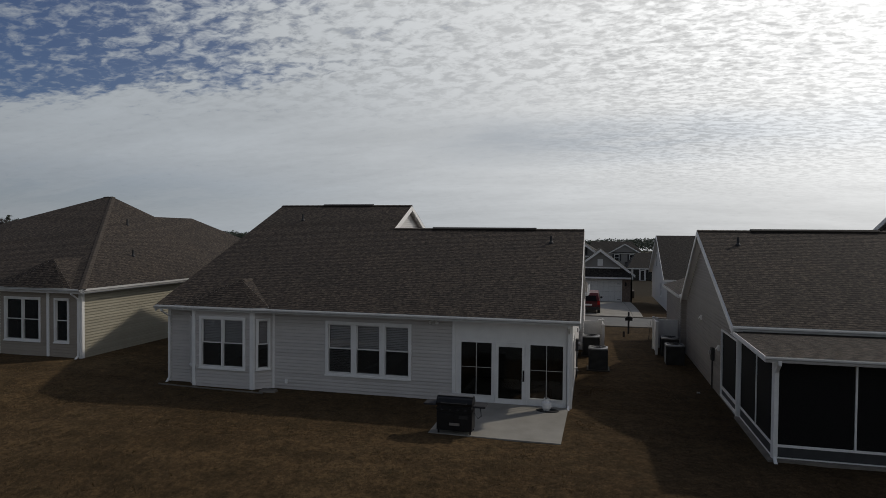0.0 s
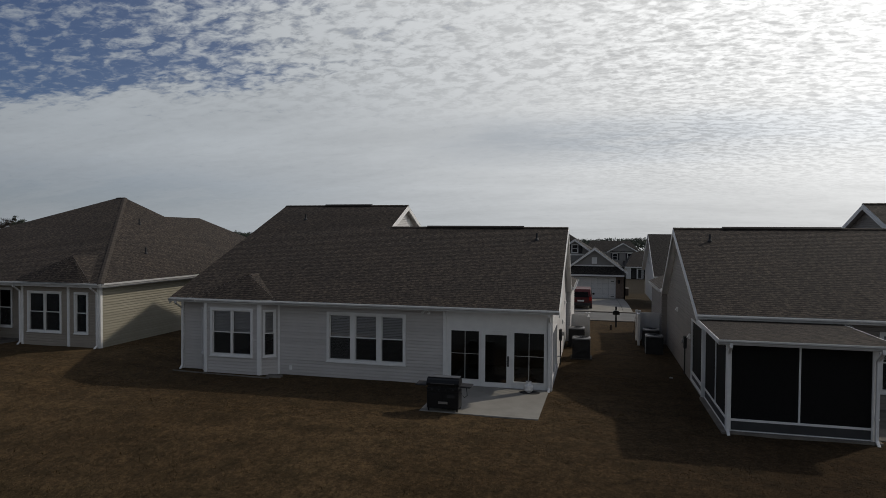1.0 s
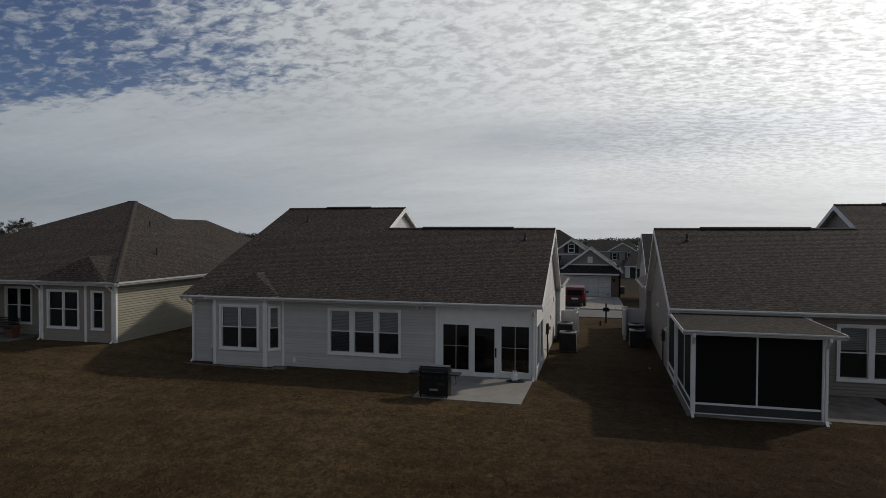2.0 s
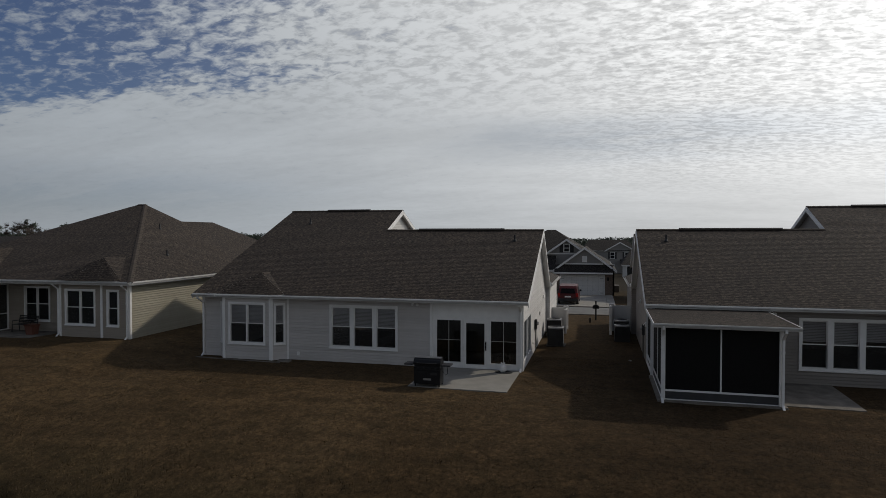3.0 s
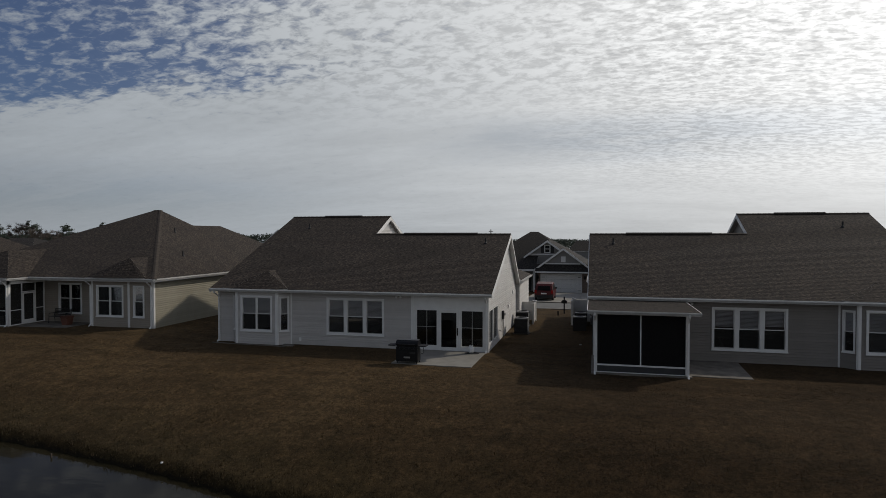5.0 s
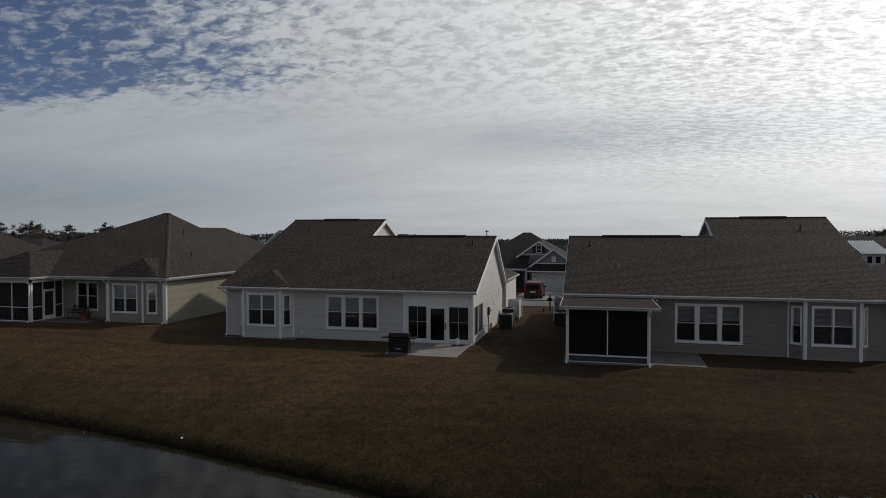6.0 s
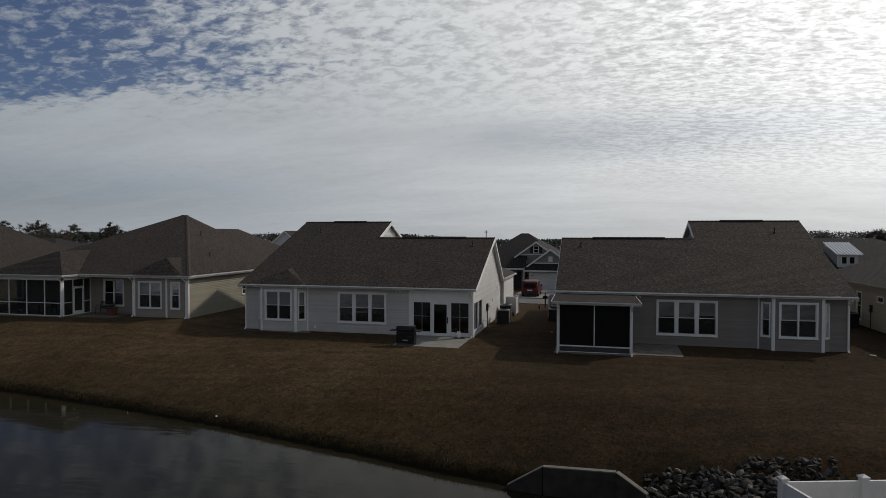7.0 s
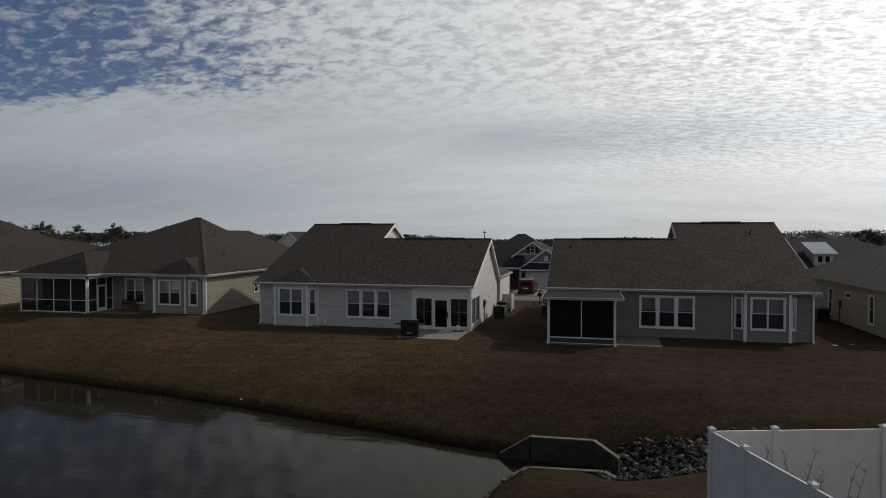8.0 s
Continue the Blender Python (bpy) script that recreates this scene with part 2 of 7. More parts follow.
def grass_mat():
    m, nt, b = nodes_of("dormant_grass")
    big = ramp_of(nt, noise_tex(nt, 0.12, 5, 0.6), [(0.3, (0.046, 0.032, 0.0185)), (0.5, (0.069, 0.0495, 0.0305)), (0.72, (0.096, 0.071, 0.045))])
    mid = ramp_of(nt, noise_tex(nt, 1.4, 5, 0.65), [(0.28, (0.46, 0.50, 0.46)), (0.55, (1.05, 1.0, 0.95)), (0.8, (1.28, 1.2, 1.05))])
    col = mixed(nt, big, mid, 0.8, "MULTIPLY")
    mow = ramp_of(nt, noise_tex(nt, 1.0, 2, 0.5, "Object", (0.07, 1.25, 1)), [(0.36, (0.80,) * 3), (0.64, (1.14,) * 3)])
    col = mixed(nt, col, mow, 0.8, "MULTIPLY")
    clod = ramp_of(nt, noise_tex(nt, 3.1, 4, 0.75), [(0.36, (0.55, 0.55, 0.52)), (0.52, (1.02, 1.0, 0.97)), (0.7, (1.25, 1.2, 1.1))])
    col = mixed(nt, col, clod, 0.8, "MULTIPLY")
    g = noise_tex(nt, 7, 7, 0.95)
    col = mixed(nt, col, ramp_of(nt, g, [(0.38, (0.34, 0.33, 0.31)), (0.5, (0.95, 0.95, 0.94)), (0.62, (1.75, 1.70, 1.6))]), 1.0, "MULTIPLY")
    col = mixed(nt, col, lawn_shade_tone(nt), 1.0, "MULTIPLY")
    # bare wet soil just above the water line, the undercut bank's shade painted in
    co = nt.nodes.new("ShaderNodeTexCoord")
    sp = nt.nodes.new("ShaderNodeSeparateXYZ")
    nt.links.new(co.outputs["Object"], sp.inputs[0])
    wet_shade = nt.nodes.new("ShaderNodeMath")
    wet_shade.operation = "MULTIPLY_ADD"
    nt.links.new(noise_tex(nt, 2.2, 5, 0.7), wet_shade.inputs[0])
    wet_shade.inputs[1].default_value = 0.5
    nt.links.new(sp.outputs[2], wet_shade.inputs[2])
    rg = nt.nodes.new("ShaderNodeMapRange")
    nt.links.new(wet_shade.outputs[0], rg.inputs[0])
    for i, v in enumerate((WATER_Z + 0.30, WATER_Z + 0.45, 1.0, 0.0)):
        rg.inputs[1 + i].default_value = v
    # the strip mown less often, low on the bank: darker and greener, in patches
    rough = nt.nodes.new("ShaderNodeMath")
    rough.operation = "MULTIPLY_ADD"
    nt.links.new(noise_tex(nt, 0.55, 5, 0.65), rough.inputs[0])
    rough.inputs[1].default_value = 1.6
    nt.links.new(sp.outputs[2], rough.inputs[2])
    rr = nt.nodes.new("ShaderNodeMapRange")
    rr.interpolation_type = "SMOOTHSTEP"
    nt.links.new(rough.outputs[0], rr.inputs[0])
    for i, v in enumerate((-0.75, 0.25, 0.75, 0.0)):
        rr.inputs[1 + i].default_value = v
    col = mixed(nt, col, mixed(nt, col, (0.66, 0.74, 0.68), 1.0, "MULTIPLY"), rr.outputs[0])
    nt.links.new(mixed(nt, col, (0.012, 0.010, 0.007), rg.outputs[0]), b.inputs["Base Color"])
    b.inputs["Roughness"].default_value = 1.0
    b.inputs["Specular IOR Level"].default_value = 0.05
    b.inputs["Sheen Weight"].default_value, b.inputs["Sheen Roughness"].default_value = 0.045, 0.5
    b.inputs["Sheen Tint"].default_value = (0.9, 0.72, 0.5, 1)
    bumped(nt, b, g, 0.7, 0.04)
    return m


def water_mat():
    m, nt, b = nodes_of("pond_water")
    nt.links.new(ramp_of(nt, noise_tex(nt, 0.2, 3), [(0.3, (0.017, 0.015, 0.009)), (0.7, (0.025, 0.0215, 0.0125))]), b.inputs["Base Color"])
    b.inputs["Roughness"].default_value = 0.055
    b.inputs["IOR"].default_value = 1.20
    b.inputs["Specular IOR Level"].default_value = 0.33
    r1 = noise_tex(nt, 1.6, 3, 0.5, "Object", (0.5, 1.6, 1))
    r2 = noise_tex(nt, 0.35, 3, 0.5, "Object", (0.6, 1.5, 1))
    add = nt.nodes.new("ShaderNodeMath")
    nt.links.new(r1, add.inputs[0]), nt.links.new(r2, add.inputs[1])
    bumped(nt, b, add.outputs[0], 0.15, 0.02)
    return m


WHITE = plain("white_trim_paint", (0.80, 0.79, 0.77), 0.45, var=0.05, bump=0.03)
CAP = plain("ridge_shingles", (0.080, 0.067, 0.056), 0.95, var=0.2, scale=4, grain=40, bump=0.3, spec=0.15)
FENCE = plain("weathered_white_vinyl", (0.68, 0.665, 0.64), 0.45, var=0.06, bump=0.02)
GUTTER = plain("dull_white_gutter", (0.52, 0.515, 0.50), 0.5, var=0.12, bump=0.02)
VINYL = plain("white_vinyl", (0.80, 0.79, 0.77), 0.4, var=0.05, bump=0.02)
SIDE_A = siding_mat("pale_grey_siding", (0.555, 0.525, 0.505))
SIDE_C = siding_mat("slate_grey_siding", (0.252, 0.228, 0.210))
SIDE_B = siding_mat("taupe_siding", (0.335, 0.292, 0.245))
SIDE_BY = siding_mat("cream_siding", (0.345, 0.32, 0.25))
SIDE_D = siding_mat("warm_grey_siding", (0.26, 0.25, 0.24))
# white siding; on the pale grey house's ends it paints in sunlight
SIDE_W_LIT = siding_mat("white_and_sunlit_siding", (0.66, 0.645, 0.63))
SHINGLE = shingle_mat("weathered_shingles", (0.0265, 0.0220, 0.0187), (0.0775, 0.0625, 0.0510))
SHINGLE_D = shingle_mat("charcoal_shingles", (0.021, 0.0195, 0.0185), (0.052, 0.047, 0.043))
GLASS = glass_mat("window_glass", 0.85, 0.55)
TINTED = glass_mat("tinted_porch_glass", 0.5, 0.6)
# dark screen, nearly opaque: the porch's inner shade is painted into it
SCREEN = screen_mat("shaded_insect_screen", (0.007, 0.0065, 0.0065), 0.06)
MESH_SCREEN = screen_mat("thin_insect_screen", (0.02, 0.02, 0.02), 0.55)
HALF_SCREEN = screen_mat("window_insect_screen", (0.035, 0.034, 0.032), 0.6)
BLIND = plain("blind_slat", (0.68, 0.67, 0.64), 0.6, var=0.04)
DARK_IN = plain("dim_room_wall", (0.34, 0.32, 0.29), 0.9)
CONCRETE = plain("patio_concrete", (0.27, 0.255, 0.222), 0.9, var=0.14, scale=1.2, grain=35, bump=0.15)
OLD_CONCRETE = plain("stained_concrete", (0.165, 0.148, 0.125), 0.95, var=0.35, scale=2.0, grain=25, bump=0.3)
ROAD = plain("pale_asphalt", (0.15, 0.148, 0.14), 0.95, var=0.15, scale=0.7, grain=45, bump=0.2)
BLACK = plain("black_enamel", (0.008, 0.008, 0.009), 0.4, var=0.3, spec=0.3)
BLACK_M = plain("black_plastic", (0.02, 0.02, 0.022), 0.6, var=0.2)
AC_GREY = plain("dark_grey_sheet_metal", (0.035, 0.034, 0.033), 0.6, 0.0, var=0.2, spec=0.3)
STEEL = plain("brushed_steel", (0.42, 0.42, 0.43), 0.35, 0.9, var=0.1)
RED = plain("dark_red_car_paint", (0.085, 0.007, 0.008), 0.42, var=0.1, bump=0, spec=0.35)
RUBBER = plain("tyre_rubber", (0.015, 0.015, 0.015), 0.85)
BRICK_M = plain("tan_brick", (0.20, 0.15, 0.12), 0.9, var=0.3, scale=6, grain=30)
TERRA = plain("terracotta", (0.13, 0.05, 0.032), 0.85, var=0.2)
BARK = plain("grey_brown_bark", (0.075, 0.06, 0.048), 0.95, var=0.3, scale=5)
LEAF = plain("pine_needles", (0.045, 0.058, 0.040), 0.9, var=0.5, scale=0.6, grain=8)
TWIG = plain("bare_winter_twigs", (0.085, 0.07, 0.058), 0.95, var=0.25)
BOARD_IN = plain("porch_kick_panel", (0.038, 0.039, 0.041), 0.6, var=0.2)
METAL_ROOF = plain("pale_standing_seam_metal", (0.62, 0.63, 0.64), 0.35, 0.4, var=0.06)
WATER_Z = -2.0  # level of the pond
GRASS, WATER = grass_mat(), water_mat()


# ---- building blocks ----
def part(name, bm, material, parent, label="", kind=""):
    me = bpy.data.meshes.new(name)
    if len(bm.faces) < 4000:
        bmesh.ops.recalc_face_normals(bm, faces=bm.faces)
    bm.to_mesh(me)
    bm.free()
    me.materials.append(material)
    ob = new(name, me)
    if parent is not None:
        ob.parent = parent
    tagged(ob, label=label, kind=kind)
    return ob


def thing(name, label, category, loc=(0, 0, 0), group="", kind=""):
    e = new(name)
    e.empty_display_size = 0.2
    e.location = loc
    return tagged(e, label=label, category=category, group=group, kind=kind)


def hexa(bm, p):
    """A box from eight corners: four below, four above, in the same order round."""
    v = [bm.verts.new(q) for q in p]
    for f in ((3, 2, 1, 0), (4, 5, 6, 7), (0, 1, 5, 4), (1, 2, 6, 5), (2, 3, 7, 6), (3, 0, 4, 7)):
        bm.faces.new([v[i] for i in f])
    return v


def box(bm, x0, x1, y0, y1, z0, z1):
    return hexa(bm, [(x0, y0, z0), (x1, y0, z0), (x1, y1, z0), (x0, y1, z0), (x0, y0, z1), (x1, y0, z1), (x1, y1, z1), (x0, y1, z1)])


def slab(bm, poly, up):
    """A solid from a flat polygon, thickened by the vector up."""
    up = Vector(up)
    a = [bm.verts.new(p) for p in poly]
    b = [bm.verts.new(Vector(p) + up) for p in poly]
    n = len(poly)
    bm.faces.new(a[::-1]), bm.faces.new(b)
    for i in range(n):
        bm.faces.new((a[i], a[(i + 1) % n], b[(i + 1) % n], b[i]))


def tube(bm, pts, r, sides=8, r2=None):
    """A round bar through points, its radius going from r to r2."""
    pts = [Vector(p) for p in pts]
    r2 = r if r2 is None else r2
    rings = []
    for i, p in enumerate(pts):
        d = (pts[min(i + 1, len(pts) - 1)] - pts[max(i - 1, 0)]).normalized()
        a = d.orthogonal().normalized()
        b = d.cross(a)
        rr = r + (r2 - r) * i / max(1, len(pts) - 1)
        rings.append([bm.verts.new(p + (a * math.cos(k * math.tau / sides) + b * math.sin(k * math.tau / sides)) * rr) for k in range(sides)])
    for q, w in zip(rings, rings[1:]):
        for k in range(sides):
            bm.faces.new((q[k], q[(k + 1) % sides], w[(k + 1) % sides], w[k]))
    bm.faces.new(rings[0][::-1]), bm.faces.new(rings[-1])


def lathe(bm, prof, at=(0, 0, 0), sides=20):
    rings = []
    for r, z in prof:
        rings.append([bm.verts.new((at[0] + r * math.cos(k * math.tau / sides), at[1] + r * math.sin(k * math.tau / sides), at[2] + z)) for k in range(sides)])
    for q, w in zip(rings, rings[1:]):
        for k in range(sides):
            bm.faces.new((q[k], q[(k + 1) % sides], w[(k + 1) % sides], w[k]))
    bm.faces.new(rings[0][::-1]), bm.faces.new(rings[-1])


class Side:
    """A vertical plane of a wall: o its foot at u=0, d the way along it, n the way out of it."""

    def __init__(self, o, d, n):
        self.o, self.d, self.n = Vector(o), Vector(d).normalized(), Vector(n).normalized()

    def at(self, u, w, z):
        return self.o + self.d * u + self.n * w + Vector((0, 0, z))

    def box(self, bm, u0, u1, w0, w1, z0, z1):
        A = self.at
        return hexa(bm, [A(u0, w0, z0), A(u1, w0, z0), A(u1, w1, z0), A(u0, w1, z0), A(u0, w0, z1), A(u1, w0, z1), A(u1, w1, z1), A(u0, w1, z1)])


def free_spans(u0, u1, z, holes):
    cuts = sorted((max(u0, a), min(u1, b)) for a, b, c, d in holes if c < z < d and b > u0 and a < u1)
    spans, at = [], u0
    for a, b in cuts:
        if a > at + 0.005:
            spans.append((at, a))
        at = max(at, b)
    if at < u1 - 0.005:
        spans.append((at, u1))
    return spans


def ring(bm, s, u0, u1, z0, z1, t, w0, w1, bottom=None):
    """A rectangular frame in one piece."""
    tb = t if bottom is None else bottom
    o = [(u0, z0), (u1, z0), (u1, z1), (u0, z1)]
    i = [(u0 + t, z0 + tb), (u1 - t, z0 + tb), (u1 - t, z1 - t), (u0 + t, z1 - t)]
    V = [[bm.verts.new(s.at(u, w, z)) for u, z in loop] for loop in (o, i) for w in (w0, w1)]
    ob, of, ib, fi = V
    for k in range(4):
        n = (k + 1) % 4
        bm.faces.new((of[k], of[n], fi[n], fi[k]))
        bm.faces.new((ob[n], ob[k], ib[k], ib[n]))
        bm.faces.new((ob[k], ob[n], of[n], of[k]))
        bm.faces.new((fi[k], fi[n], ib[n], ib[k]))


def wall(house, s, u0, u1, z0, z1, material, holes=(), gable=None, lap=0.127, boards=True, core=WHITE, label=""):
    """A wall 14 cm thick with its openings cut through, clad in lapped boards. gable: the polygon (u, z) that stands on top of it."""
    us = sorted({u0, u1, *[max(u0, min(u1, h)) for c in holes for h in c[:2]]})
    zs = sorted({z0, z1, *[max(z0, min(z1, h)) for c in holes for h in c[2:4]]})
    bm = bmesh.new()
    for a, b in zip(zs, zs[1:]):
        for p, q in zip(us, us[1:]):
            if not any(c[0] < (p + q) / 2 < c[1] and c[2] < (a + b) / 2 < c[3] for c in holes):
                s.box(bm, p, q, -0.14, 0, a, b)
    if gable:
        base = [(u, z1) for u in us if gable[0][0] <= u <= gable[-1][0]]
        slab(bm, [s.at(u, -0.14, z) for u, z in base + gable[::-1]], s.n * 0.14)
    bmesh.ops.remove_doubles(bm, verts=bm.verts, dist=0.001)
    ob = part("wall", bm, core if boards else material, house, label)

    def limits(z):
        if z <= z1 or not gable:
            return u0, u1
        cut = [a[0] + (b[0] - a[0]) * (z - a[1]) / (b[1] - a[1]) for a, b in zip(gable, gable[1:]) if (a[1] - z) * (b[1] - z) <= 0 and a[1] != b[1]]
        return (min(cut), max(cut)) if len(cut) > 1 else (0, -1)
    top = max([z1] + [z for _, z in gable or ()])
    if not boards:
        return ob
    n = max(1, round((z1 - z0) / lap))
    h = (z1 - z0) / n
    A = s.at
    i = 0
    while z0 + i * h < top - 0.05:
        a, b = z0 + i * h, min(top, z0 + (i + 1) * h)
        i += 1
        segs = sorted({a, b, *[c for k in holes for c in k[2:4] if a + 0.004 < c < b - 0.004]})
        for e, f in zip(segs, segs[1:]):
            lo, hi = limits((e + f) / 2)
            for p, q in free_spans(max(u0, lo), min(u1, hi), (e + f) / 2, holes):
                bm = bmesh.new()
                # a flat face with a cove under the next board
                full = [(0.034, a), (0.036, a + h * 0.05), (0.026, a + h * 0.74), (0.004, a + h * 0.79), (0.003, a + h)]

                def out_at(z):
                    for (w0, z_0), (w1, z_1) in zip(full, full[1:]):
                        if z <= z_1:
                            return w0 + (w1 - w0) * (z - z_0) / (z_1 - z_0)
                    return full[-1][0]
                prof = [(0.001, e), (out_at(e), e)] + [k for k in full if e + 0.001 < k[1] < f - 0.001] + [(out_at(f), f), (0.001, f)]
                ra, rb = [bm.verts.new(A(p, w, z)) for w, z in prof], [bm.verts.new(A(q, w, z)) for w, z in prof]
                for k in range(len(prof)):
                    m = (k + 1) % len(prof)
                    bm.faces.new((ra[k], ra[m], rb[m], rb[k]))
                bm.faces.new(ra), bm.faces.new(rb[::-1])
                part("siding_board", bm, material, ob)
    return ob


def clip_band(poly, v0, v1):
    def cut(pts, v, keep_above):
        out = []
        for (a, b) in zip(pts, pts[1:] + pts[:1]):
            ia, ib = (a[1] >= v) == keep_above, (b[1] >= v) == keep_above
            if ia:
                out.append(a)
            if ia != ib:
                t = (v - a[1]) / (b[1] - a[1])
                out.append((a[0] + (b[0] - a[0]) * t, v))
        return out
    p = cut(poly, v0, True)
    return cut(p, v1, False) if len(p) > 2 else []


def roof_plane(house, pts, material=SHINGLE, thick=0.14, course=0.145, name="roof", label=""):
    """A roof slope: a slab, and on it shingle courses that overlap like steps."""
    pts = [Vector(p) for p in pts]
    nrm = sum(((p.cross(q)) for p, q in zip(pts, pts[1:] + pts[:1])), Vector()).normalized()
    if nrm.z < 0:
        nrm = -nrm
    u = Vector((0, 0, 1)).cross(nrm).normalized()
    v = nrm.cross(u)
    o = min(pts, key=lambda p: p.z)
    flat = [((p - o).dot(u), (p - o).dot(v)) for p in pts]
    bm = bmesh.new()
    slab(bm, [p - nrm * thick for p in pts], nrm * (thick - 0.002))
    ob = part(name, bm, WHITE, house, label)
    bm = bmesh.new()
    uvl = bm.loops.layers.uv.new("UVMap")
    top = max(f[1] for f in flat)
    k = 0
    while k * course < top - 1e-4:
        v0, v1 = k * course, min(top, (k + 1) * course)
        c = clip_band(flat, v0, v1)
        band = [q for i, q in enumerate(c) if (Vector(q) - Vector(c[i - 1])).length > 1e-4]
        k += 1
        if len(band) < 3:
            continue

        def lift(q, extra=0.0):
            h = 0.007 - 0.005 * (q[1] - v0) / course
            return o + u * q[0] + v * q[1] + nrm * (h + extra)
        f = bm.faces.new([bm.verts.new(lift(q)) for q in band])
        for lp, q in zip(f.loops, band):
            lp[uvl].uv = (q[0] + 50, q[1] + 0.0005)
        low = [q for q in band if abs(q[1] - v0) < 1e-5]
        if len(low) == 2:
            a, b = low
            f = bm.faces.new([bm.verts.new(w) for w in (lift(a), lift(b), lift(b, -0.008), lift(a, -0.008))])
            for lp, q in zip(f.loops, (a, b, b, a)):
                lp[uvl].uv = (q[0] + 50, q[1] + 0.0005)
    me = bpy.data.meshes.new("shingles")
    for f in bm.faces:
        if f.normal.dot(nrm) < -0.1:
            f.normal_flip()
    bm.normal_update()
    bm.to_mesh(me)
    bm.free()
    me.materials.append(material)
    sh = tagged(new("shingles", me), kind="stuff")
    sh.parent = ob
    return ob


def ridge_cap(house, a, b, material=SHINGLE):
    a, b = Vector(a), Vector(b)
    d = (b - a).normalized()
    sidev = d.cross(Vector((0, 0, 1))).normalized()
    bm = bmesh.new()
    n = max(2, int((b - a).length / 0.3))
    for i in range(n):
        p, q = a + (b - a) * i / n, a + (b - a) * (i + 1) / n
        for s in (-1, 1):
            hexa(bm, [p, q, q + sidev * s * 0.14 - Vector((0, 0, 0.06)), p + sidev * s * 0.14 - Vector((0, 0, 0.06)),
                      p + Vector((0, 0, 0.022)), q + Vector((0, 0, 0.012)), q + sidev * s * 0.14 - Vector((0, 0, 0.03)), p + sidev * s * 0.14 - Vector((0, 0, 0.02))])
    return part("ridge_cap", bm, CAP, house, "", "stuff")


def bar(bm, a, b, sidev, up, w, h):
    """A straight board from a to b; w along sidev, h along up."""
    a, b, sidev, up = Vector(a), Vector(b), Vector(sidev), Vector(up)
    s, t = sidev * w, up * h
    hexa(bm, [a, b, b + s, a + s, a + t, b + t, b + s + t, a + s + t])


def gutter(house, a, b, out, material=None):
    """An ogee gutter along an eave, open on top, from a to b; out points away from the wall."""
    a, b, out = Vector(a), Vector(b), Vector(out).normalized()
    prof = [(0, 0), (0, -0.12), (0.07, -0.12), (0.085, -0.07), (0.12, -0.04), (0.12, 0.0), (0.108, 0.0), (0.105, -0.035), (0.07, -0.065), (0.06, -0.108), (0.012, -0.108), (0.012, 0)]
    bm = bmesh.new()
    ra = [bm.verts.new(a + out * w + Vector((0, 0, z))) for w, z in prof]
    rb = [bm.verts.new(b + out * w + Vector((0, 0, z))) for w, z in prof]
    n = len(prof)
    for i in range(n):
        bm.faces.new((ra[i], ra[(i + 1) % n], rb[(i + 1) % n], rb[i]))
    bm.faces.new(ra), bm.faces.new(rb[::-1])
    return part("gutter", bm, material or GUTTER, house)


def downspout(house, s, u, ztop, zbot=0.08, reach=0.3):
    """A square downpipe: an offset from the gutter to the wall, the pipe and a kicked-out foot."""
    bm = bmesh.new()
    A = s.at

    def seg(w0, za, w1, zb, r=0.04):
        hexa(bm, [A(u - r, w0 - r, za), A(u + r, w0 - r, za), A(u + r, w0 + r, za), A(u - r, w0 + r, za),
                  A(u - r, w1 - r, zb), A(u + r, w1 - r, zb), A(u + r, w1 + r, zb), A(u - r, w1 + r, zb)])
    seg(reach, ztop - 0.12, reach, ztop)
    seg(0.075, ztop - 0.38, reach, ztop - 0.11)
    seg(0.075, zbot + 0.12, 0.075, ztop - 0.37)
    seg(0.24, zbot, 0.075, zbot + 0.14)
    for z in (0.7, 1.9):
        s.box(bm, u - 0.055, u + 0.055, 0.02, 0.118, zbot + z, zbot + z + 0.03)
    return part("downspout", bm, WHITE, house)


